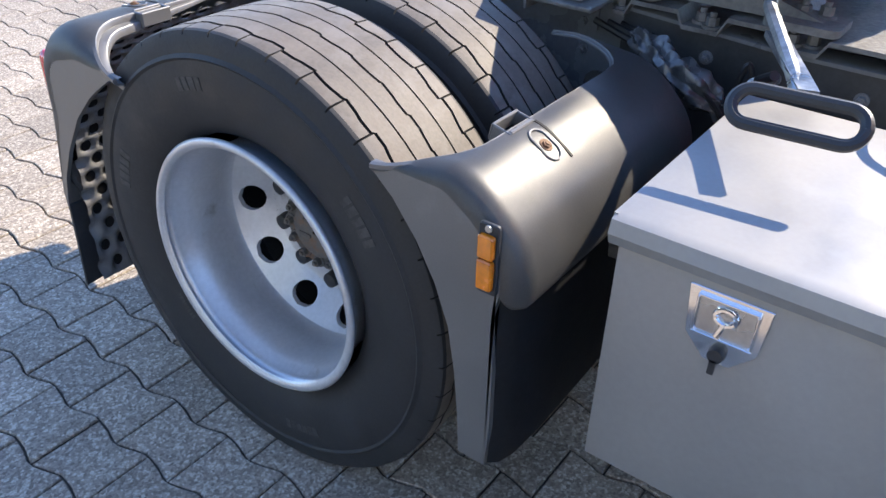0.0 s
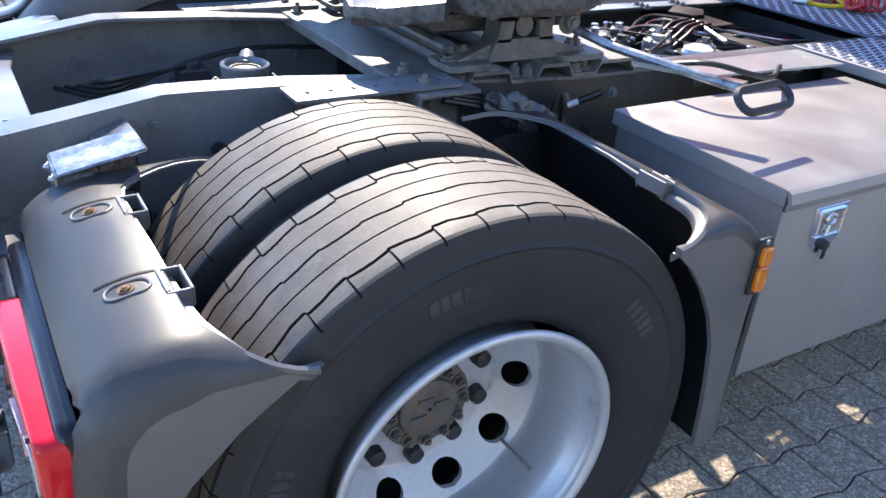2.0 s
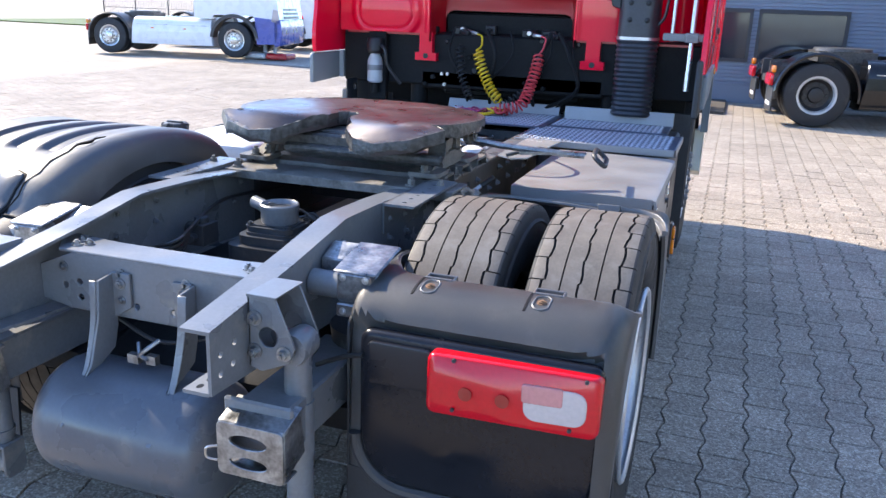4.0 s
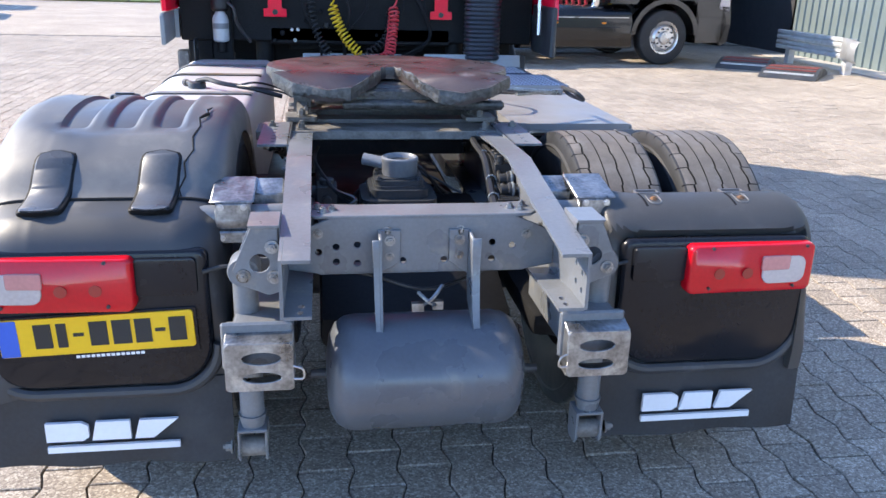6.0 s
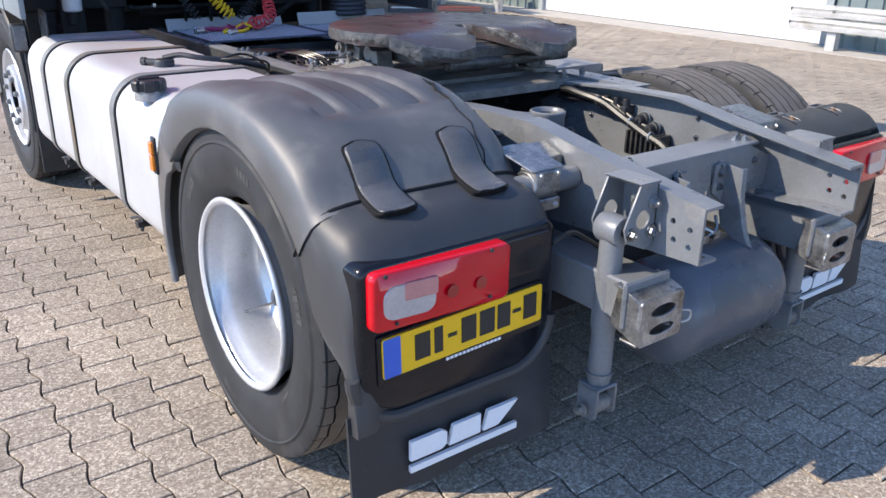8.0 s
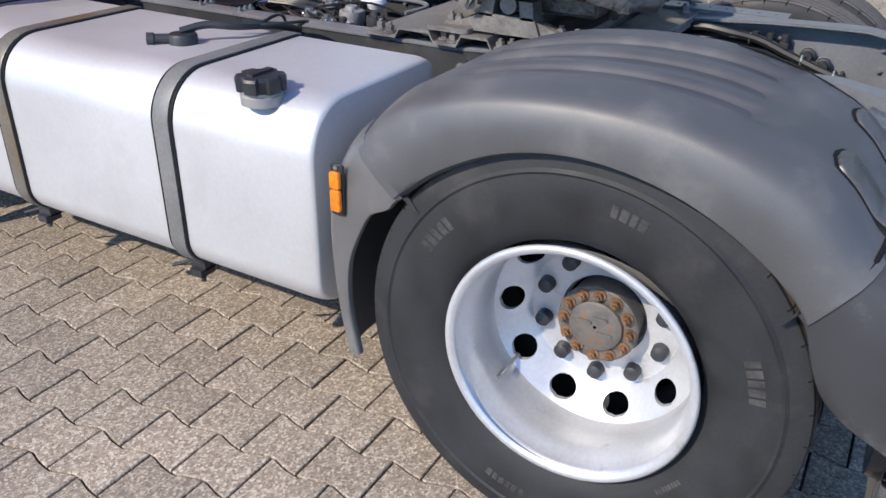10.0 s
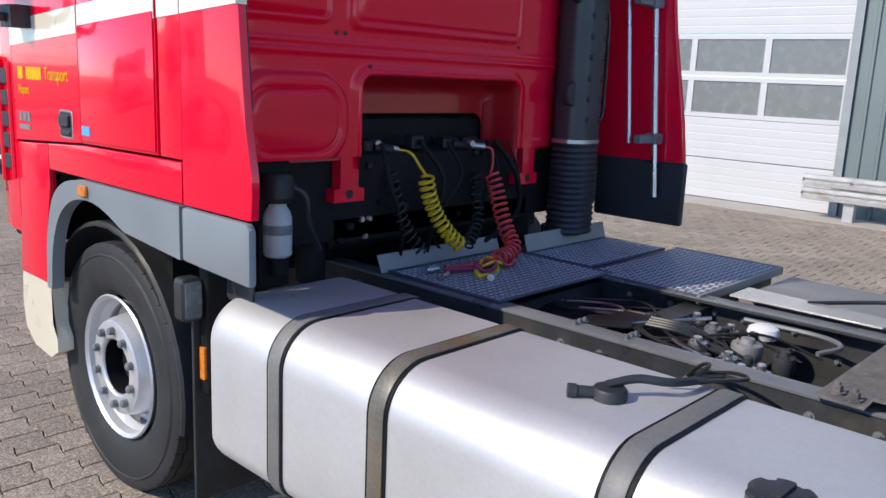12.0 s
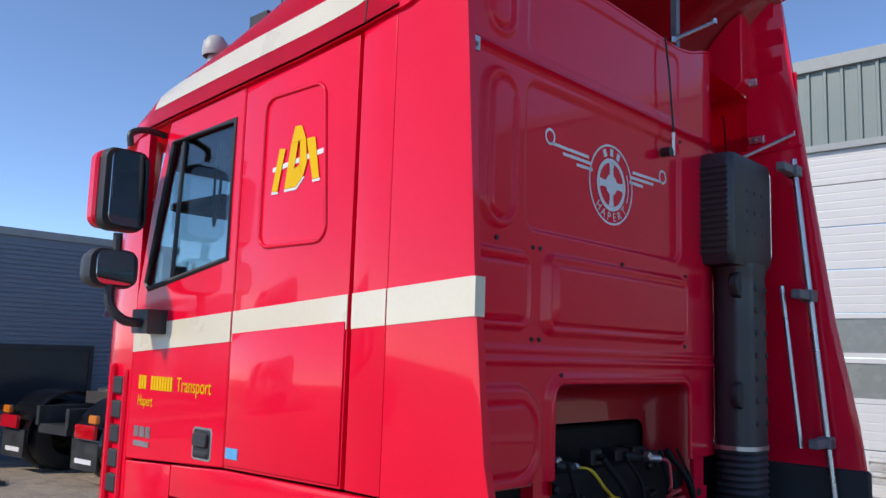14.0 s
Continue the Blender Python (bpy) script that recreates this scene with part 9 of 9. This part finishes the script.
# open bay between the two buildings
bay = thing("open_bay", (7, 18.5, 0), "dark open workshop bay between the buildings", "building")
bm = B()
box(bm, 4.7, 10.4, 21.0, 21.2, 0, 3.4)
box(bm, 4.7, 10.4, 16.0, 21.2, 3.25, 3.4)
box(bm, 10.2, 10.4, 14.6, 21.0, 0, 3.4)
part("wall", bm, CAB_DARK, bay)
bm = B()
box(bm, 8.2, 8.6, 18.0, 18.3, 0.0, 0.5)
cyl(bm, (8.4, 18.15, 0.5), (8.4, 18.15, 0.58), 0.06, seg=12)
jc = part("red_canister", bm, RED, None, bevel=0.04, seg=2)
tagged(jc, "red plastic canister standing in the bay", "canister")
bm = B()
tube(bm, [(7.3 + 0.28 * math.cos(a), 18.0, 0.75 + 0.28 * math.sin(a)) for a in np.linspace(0, 2 * math.pi, 20, endpoint=False)], 0.05, 8, closed=True)
cyl(bm, (7.3, 18.05, 0.0), (7.3, 18.05, 0.5), 0.05, seg=10)
part("hose_reel", bm, HOSE_Y, bay, "yellow hose reel")


def crash_barrier(y0, y1, x, posts):
    """Two white steel boards on posts in front of the wall, with a flared end piece."""
    ob = thing("crash_barrier", (x, (y0 + y1) / 2, 0), "white steel crash barrier on posts before the wall", "barrier", group="crash barriers at the workshop")
    for z0 in (0.275, 0.465):
        bm = B()
        prism(bm, [(x, z0), (x - 0.05, z0 + 0.012), (x - 0.055, z0 + 0.06), (x - 0.015, z0 + 0.09), (x - 0.055, z0 + 0.12), (x - 0.05, z0 + 0.165), (x, z0 + 0.178), (x + 0.012, z0 + 0.178), (x + 0.012, z0)], "y", y0 + 0.3, y1)
        bmesh.ops.triangulate(bm, faces=[f for f in bm.faces if len(f.verts) > 4])
        part("board", bm, STEEL_W, ob, sharp=0.4)
    for y in posts:
        bm = B()
        prism(bm, [(x + 0.014, y - 0.07), (x + 0.14, y - 0.07), (x + 0.14, y - 0.055), (x + 0.03, y - 0.055), (x + 0.03, y + 0.055), (x + 0.14, y + 0.055), (x + 0.14, y + 0.07), (x + 0.014, y + 0.07)], "z", 0, 0.63)
        part("post", bm, STEEL_W, ob, sharp=0.4)
        for z in (0.36, 0.55):
            bm = B()
            bolt(bm, (x - 0.018, float(y), z), (-1, 0, 0), 0.022, 0.02)
            part("barrier_bolt", bm, STEEL, ob)
    bm = B()
    rows = []
    for k in range(9):
        y = y0 + 0.32 - 0.52 * k / 8
        out = 0.02 + 0.10 * math.sin(k / 8 * 2.2)
        rows.append([(x - 0.06 - out * math.sin(a), y, 0.46 + 0.19 * math.cos(a) - 0.04 * k / 8) for a in np.linspace(0.05, math.pi - 0.3, 10)])
    loft(bm, rows, closed=False)
    bmesh.ops.solidify(bm, geom=list(bm.faces), thickness=0.006)
    part("flared_end", bm, STEEL_W, ob, "curved flared end piece")
    return ob


crash_barrier(10.55, 13.1, 9.0, (10.85, 12.75))
crash_barrier(0.6, 4.75, 9.6, (1.2, 2.6, 4.1))
crash_barrier(-9.5, -4.0, 9.6, (-9.0, -6.8, -4.5))

# two ramps lying on the ground
RAMP_RED = mat("red_brown_grip", (0.20, 0.045, 0.035), 0.7, var=0.3, bump=0.3)
def ramp(x, y, turn):
    ob = thing("wheel_ramp", (0, 0, 0), "low grey ramp with red-brown grip plates on the pavers", "ramp", group="ramps by the workshop")
    bm = B()
    prism(bm, smooth([(-0.52, 0.0), (-0.40, 0.055), (-0.2, 0.10), (0.0, 0.115), (0.2, 0.10), (0.40, 0.055), (0.52, 0.0)], 3), "y", -0.35, 0.35)
    part("body", bm, CHASSIS_DARK, ob, bevel=0.01)
    for k in range(6):
        bm = B()
        xk = -0.36 + 0.145 * k
        zz = 0.108 - 0.38 * xk * xk
        box(bm, xk - 0.045, xk + 0.045, -0.30, 0.30, zz - 0.012, zz + 0.012)
        part("stripe", bm, STEEL_W if k in (0, 5) else RAMP_RED, ob, "white edge bar" if k in (0, 5) else "red-brown grip plate")
    ob.matrix_basis = pose(x, y, 0, 0, 0, turn) @ Matrix.Scale(1.35, 4)
    return ob


ramp(7.80, 12.05, 55)
ramp(7.95, 10.65, 50)


def truck_wheel(parent, x, y, r=0.5, w=0.3, rim=STEEL, dark=False):
    s = 1 if y > 0 else -1
    bm = B()
    lathe(bm, [(r * 0.56, -w / 2), (r * 0.75, -w / 2 - 0.01), (r * 0.96, -w / 2 + 0.02), (r, -w / 2 + 0.05), (r, w / 2 - 0.05), (r * 0.96, w / 2 - 0.02), (r * 0.75, w / 2 + 0.01), (r * 0.56, w / 2)], (x, y, r), "y", 36)
    t = part("wheel", bm, RUBBER, parent, "black truck tyre")
    bm = B()
    d = 0.02 if not dark else -0.10
    lathe(bm, [(r * 0.56, w / 2 - 0.01), (r * 0.60, w / 2 + 0.01), (r * 0.54, w / 2), (r * 0.50, w / 2 - 0.05)], (x, y, r), "y", 36, s)
    part("rim", bm, STEEL_W if dark else rim, t, "bright rim ring")
    bm = B()
    lathe(bm, [(r * 0.51, w / 2 - 0.05), (r * 0.40, w / 2 + d), (r * 0.25, w / 2 + d), (r * 0.22, w / 2 + d + 0.05), (r * 0.10, w / 2 + d + 0.06), (0.004, w / 2 + d + 0.06)], (x, y, r), "y", 36, s)
    part("disc", bm, BLACKISH if dark else rim, t)
    bm = B()
    for k in range(10):
        a = 2 * math.pi * k / 10
        c = Vector((x + r * 0.33 * math.cos(a), y + s * (w / 2 + d), r + r * 0.33 * math.sin(a)))
        cyl(bm, c, c + Vector((0, s * 0.03, 0)), 0.018, seg=8)
    part("wheel_nuts", bm, CAPBLACK, t)
    return t


def lorry(place, turn, paint, low_paint, label, long=3.7, skirts=True, group="", dark_rear=False, pipe=False, roof=1.0):
    """A tractor truck along +x, rear axle at the origin, parts in paint."""
    ob = thing("parked_truck", (0, 0, 0), label, "truck", group=group)
    f = long
    bm = B()
    for s in (-1, 1):
        box(bm, -0.62, f + 0.9, s * 0.38 - 0.04, s * 0.38 + 0.04, 0.70, 0.96)
    box(bm, -0.6, f - 1.2, -0.36, 0.36, 0.60, 0.72)
    part("chassis", bm, CHASSIS_DARK, ob)
    bm = B()
    pr = [(f - 1.15, 1.1), (f - 1.15, 3.15), (f - 0.9, 3.55), (f + 0.1, 3.45), (f + 0.95, 2.95), (f + 1.22, 2.0), (f + 1.34, 1.1), (f + 0.62, 1.1), (f + 0.56, 1.18), (f - 0.56, 1.18), (f - 0.62, 1.1)]
    pr = [(x, z if z < 2.0 else 2.0 + (z - 2.0) * roof) for x, z in pr]
    prism(bm, pr, "y", -1.22, 1.22)
    bmesh.ops.triangulate(bm, faces=[q for q in bm.faces if len(q.verts) > 4])
    body = part("cab", bm, paint, ob, bevel=0.0, sharp=0.5)
    bm = B()
    prism(bm, [(f + 1.0, 2.0 + 0.82 * roof), (f + 1.24, 2.0 + 0.05 * roof), (f + 1.255, 2.0 + 0.05 * roof), (f + 1.015, 2.0 + 0.82 * roof)], "y", -1.08, 1.08)
    part("windscreen", bm, DARK_PANE, body, "dark windscreen")
    for s in (-1, 1):
        bm = B()
        prism(bm, [(f + 0.05, 2.05), (f + 1.0, 1.98), (f + 0.75, 2.0 + 0.75 * roof), (f + 0.05, 2.0 + 0.75 * roof)], "y", s * 1.222, s * 1.228)
        part("side_window", bm, DARK_PANE, body, "dark side window")
        bm = B()
        prism(bm, [(f + 1.26, 0.98), (f + 1.33, 1.0), (f + 1.31, 1.35), (f + 1.16, 1.38), (f + 1.10, 1.05)], "y", s * 1.0, s * 1.235)
        part("headlight", bm, LAMP_CLEAR, body, "clear headlight")
        bm = B()
        box(bm, f + 0.95, f + 1.10, s * 1.32 - 0.12, s * 1.32 + 0.12, 1.95, 2.6)
        part("mirror", bm, CAPBLACK, body, bevel=0.03)
        # arches and steps
        bm = B()
        prism(bm, [(f + 0.62, 1.15), (f + 1.2, 1.1), (f + 1.3, 0.75), (f + 1.2, 0.42), (f + 0.66, 0.40), (f + 0.70, 0.8)], "y", *sorted((s * 0.9, s * 1.235)))
        bmesh.ops.triangulate(bm, faces=[q for q in bm.faces if len(q.verts) > 4])
        part("step_housing", bm, low_paint, body, sharp=0.4)
        bm = B()
        rows = []
        for k in range(15):
            a = radians(5 + 170 * k / 14)
            rows.append([(f + (0.62 + dr) * math.cos(a), s * yy, 0.5 + (0.62 + dr) * math.sin(a)) for yy, dr in ((0.9, 0.0), (1.245, 0.0), (1.25, 0.09), (1.22, 0.10), (0.9, 0.03))])
        loft(bm, rows)
        part("wheel_arch", bm, PLASTIC if paint is not BLACK_PAINT else paint, body)
        bm = B()
        rows = []
        for k in range(19):
            a = radians(-8 + 196 * k / 18)
            rows.append([((0.60 + dr) * math.cos(a), s * yy, 0.5 + (0.60 + dr) * math.sin(a)) for yy, dr in ((0.56, 0.0), (1.245, 0.0), (1.25, 0.03), (1.22, 0.055), (0.56, 0.04))])
        loft(bm, rows)
        part("rear_wing", bm, PLASTIC if paint is not BLACK_PAINT else paint, ob, "rear wing over the twin tyres")
        if skirts:
            bm = B()
            belly = smooth([(0.75, 0.30), (1.16, 0.30), (1.21, 0.36), (1.228, 0.48), (1.229, 0.66), (1.215, 0.80), (1.17, 0.93), (1.08, 1.02), (0.94, 1.06), (0.75, 1.065)], 4)
            loft(bm, [[(x + e * (z - 0.30) * 0.12, s * (y - c * 0.03), z) for y, z in belly] for x, e, c in ((0.62, 1, 1), (0.64, 1, 0), (f - 0.66, -0.4, 0), (f - 0.64, -0.4, 1))])
            bmesh.ops.triangulate(bm, faces=[q for q in bm.faces if len(q.verts) > 4])
            sk = part("side_skirt", bm, paint, ob, "long painted side skirt", sharp=0.6)
            bm = B()
            box(bm, 0.82, f - 0.75, *sorted((s * 1.19, s * 1.212)), 0.845, 0.860)
            part("skirt_trim", bm, STEEL, sk, "bright trim line")
            bm = B()
            prism(bm, rrect(1.1, f - 0.9, 0.45, 0.68, 0.03, 3), "y", *sorted((s * 1.225, s * 1.236)))
            part("skirt_panel", bm, paint, sk, bevel=0.006)
            bm = B()
            for xx in (1.25, 2.2):
                box(bm, xx, xx + 0.09, *sorted((s * 1.20, s * 1.232)), 0.74, 0.77)
            part("side_marker", bm, AMBER, sk, "small amber marker")
        for yy in (1.08, 0.74):
            truck_wheel(ob, 0.0, s * yy, dark=dark_rear)
        truck_wheel(ob, f, s * 1.07)
        bm = B()
        prism(bm, rrect(*sorted((s * 0.75, s * 1.2)), 0.62, 0.80, 0.02, 3), "x", -0.72, -0.66)
        part("tail_lamp", bm, LAMP_RED, ob, "red tail lamp", bevel=0.01)
        bm = B()
        prism(bm, rrect(*sorted((s * 1.02, s * 1.2)), 0.82, 0.93, 0.02, 3), "x", -0.70, -0.64)
        part("indicator", bm, AMBER, ob, "amber indicator", bevel=0.01)
        bm = B()
        box(bm, -0.66, -0.64, *sorted((s * 0.62, s * 1.22)), 0.22, 0.60)
        part("mud_flap", bm, FLAP, ob, "black mud flap")
        bm = B()
        box(bm, -0.668, -0.66, *sorted((s * 0.72, s * 1.1)), 0.30, 0.36)
        part("flap_bar", bm, WHITE_FILM, ob, "white bar on the flap")
    bm = B()
    prism(bm, [(f + 1.18, 0.34), (f + 1.36, 0.40), (f + 1.40, 0.75), (f + 1.36, 1.1), (f + 1.15, 1.1)], "y", -1.235, 1.235)
    part("bumper", bm, low_paint, body, bevel=0.02)
    bm = B()
    for k in range(7):
        box(bm, f + 1.22 - 0.02 * k, f + 1.37 - 0.03 * k, -0.75, 0.75, 1.12 + 0.11 * k, 1.19 + 0.11 * k)
    part("grille", bm, CHASSIS, body, "grey slatted grille", bevel=0.008)
    bm = B()
    lathe(bm, [(0.05, 0.0), (0.45, 0.0), (0.46, -0.05), (0.05, -0.06)], (0.55, 0, 1.2), "z", 28)
    box(bm, 0.1, 1.0, -0.42, 0.42, 0.98, 1.15)
    part("coupling_plate", bm, GREASE, ob)
    if pipe:
        for s in (-1, 1):
            bm = B()
            tube(bm, smooth([(f - 1.35, s * 0.95, 1.0), (f - 1.32, s * 1.0, 1.2), (f - 1.30, s * 1.0, 1.6), (f - 1.30, s * 1.0, 3.3)], 5), 0.075, 14)
            part("exhaust_stack", bm, CHROME, ob, "chrome exhaust stack")
        bm = B()
        for k in range(5):
            x_ = -0.6 + 0.3 * k
            tube(bm, smooth([(f - 1.2, x_, 1.6), (f - 1.35, x_ + 0.05, 1.3), (f - 1.3, x_ + 0.1, 1.0)], 5), 0.03, 8)
        part("air_hose", bm, HOSE_R, ob, "red air hoses")
    ob.matrix_basis = pose(place[0], place[1], 0, 0, 0, turn)
    return ob


lorry((2.50, 12.95), 7, BLACK_PAINT, BLACK_PAINT, "gloss black tractor truck parked before the office", 3.5, dark_rear=True, pipe=True, roof=0.48)
lorry((-16.1, 18.6), 14, WHITE_PAINT, BLUE_PAINT, "white truck with blue bumper parked in a row", 3.7, group="trucks parked in a row")
lorry((-17.3, 23.6), 14, WHITE_PAINT, WHITE_PAINT, "white truck parked in a row", 3.7, group="trucks parked in a row")
lorry((-18.1, 28.6), 14, RED, CHASSIS_DARK, "red truck parked at the end of the row", 3.7, group="trucks parked in a row")
# folding sign stand by the white trucks
sg = thing("sign_stand", (-11.4, 18.9, 0), "grey sign stand with red and white feet", "sign stand")
for s in (-1, 1):
    bm = B()
    box(bm, -11.4 + s * 0.16 - 0.04, -11.4 + s * 0.16 + 0.04, 18.86, 18.94, 0.1, 1.5)
    part("post", bm, TRIM, sg)
    bm = B()
    box(bm, -11.4 + s * 0.35 - 0.33, -11.4 + s * 0.35 + 0.33, 18.6, 19.2, 0.0, 0.16)
    part("foot", bm, RED_IN if s > 0 else STEEL_W, sg, "red foot" if s > 0 else "white foot", bevel=0.04)
# grass verge and fence far behind
bm = B()
box(bm, -40, 1.5, 34, 80, -0.03, 0.03)
gr_ = part("grass_verge", bm, GRASS, None)
tagged(gr_, "green grass verge behind the yard", "grass", kind="structure")
fn = thing("mesh_fence", (-12, 33.5, 0), "dark steel mesh fence behind the yard", "fence")
for k in range(16):
    bm = B()
    cyl(bm, (-30 + 2.0 * k, 33.5, 0), (-30 + 2.0 * k, 33.5, 2.0), 0.035, seg=8)
    part("post", bm, CAPBLACK, fn)
bm = B()
for k in range(300):
    box(bm, -30 + 0.1 * k, -30 + 0.1 * k + 0.012, 33.49, 33.50, 0.1, 1.95)
for z in (0.1, 1.0, 1.9):
    box(bm, -30, 0, 33.48, 33.51, z, z + 0.02)
tagged(part("mesh", bm, CAPBLACK, fn), kind="stuff")

# ---- ground and paving ----
bm = B()
box(bm, -400, 400, -400, 400, -0.5, -0.04)
ground = part("ground", bm, PAVER_FAR, None)
tagged(ground, "wide sandy grey paved yard", "ground", kind="structure")
PX, PY = 0.1675, 0.205
GX0, GX1, GY0, GY1 = -12.0, 11.0, -9.0, 17.0
bm = B()
box(bm, GX0, GX1, GY0, GY1, -0.03, -0.009)
bed = part("paving_bed", bm, SAND, None)
tagged(bed, "dark jointing sand between the paving stones", "paving", kind="structure")
WAVE = [(0.0, -0.010), (0.22, -0.004), (0.40, 0.010), (0.50, 0.013), (0.62, 0.008), (0.78, -0.002), (0.90, -0.012)]


def wave(y, k):
    f = ((y - 0.825) / PY + 0.5 * (k % 2)) % 1.0
    xs, ys = [w[0] for w in WAVE] + [1.0], [w[1] for w in WAVE] + [WAVE[0][1]]
    return float(np.interp(f, xs, ys))


def stone_outline(k):
    """One stone of row k about its middle: wavy long sides, straight ends."""
    off = 0.0 if k % 2 == 0 else 0.5 * PY
    y0 = 0.825 + off
    g = 0.0032
    left, right = [], []
    for t in (0.0, 0.12, 0.28, 0.42, 0.55, 0.68, 0.82, 0.92, 1.0):
        y = y0 + PY * t
        yy = min(max(y, y0 + g), y0 + PY - g)
        left.append((-PX / 2 + wave(y, k) + g, yy - y0 - PY / 2))
        right.append((PX / 2 + wave(y, k + 1) - g, yy - y0 - PY / 2))
    return right + left[::-1]


def stone_verts(out, drop=0.010):
    inn = [(x * 0.965, y * 0.972, 0.0) for x, y in out]
    mid = [(x, y, -0.003) for x, y in out]
    low = [(x, y, -drop) for x, y in out]
    n = len(out)
    faces = [tuple(range(n))]
    for a in (0, n):
        for i in range(n):
            j = (i + 1) % n
            faces.append((a + i, a + n + i, a + n + j, a + j))
    return inn + mid + low, faces


STONES = [stone_verts(stone_outline(k)) for k in (0, 1)]
stone_mesh = []
for v, f in STONES:
    me = bpy.data.meshes.new("paving_stone")
    me.from_pydata(v, [], f)
    me.materials.append(PAVER)
    stone_mesh.append(me)
rng = np.random.default_rng(3)
k0, k1 = math.ceil((GX0 + 1.55) / PX), math.floor((GX1 + 1.55) / PX) - 1
near, verts, faces, base = 0, [], [], 0
for k in range(k0, k1):
    xc = -1.55 + PX * (k + 0.5)
    off = 0.0 if k % 2 == 0 else 0.5 * PY
    V, F = STONES[k % 2]
    V = np.array(V)
    j0, j1 = math.ceil((GY0 - 0.825 - off) / PY), math.floor((GY1 - 0.825 - off) / PY) - 1
    for j in range(j0, j1):
        yc = 0.825 + off + PY * (j + 0.5)
        dz = float(rng.normal(0, 0.0012))
        tx, ty = rng.normal(0, 0.004, 2)
        if -2.75 < xc < -1.0 and -1.9 < yc < 3.6 and near < 300:
            ob = new("paving_stone", stone_mesh[k % 2])
            ob.matrix_basis = pose(xc, yc, dz, math.degrees(tx), math.degrees(ty), 0)
            ob.parent = bed
            near += 1
            continue
        P = V + np.array((xc, yc, dz))
        P[:, 2] += V[:, 0] * ty + V[:, 1] * tx
        verts.append(P)
        faces += [tuple(i + base for i in f) for f in F]
        base += len(V)
me = bpy.data.meshes.new("paving_stones")
me.from_pydata(np.concatenate(verts).tolist(), [], faces)
me.materials.append(PAVER_FAR)
rest = new("paving_stones", me)
tagged(rest, "wavy-edged concrete paving stones in running bond", "paving", kind="stuff")
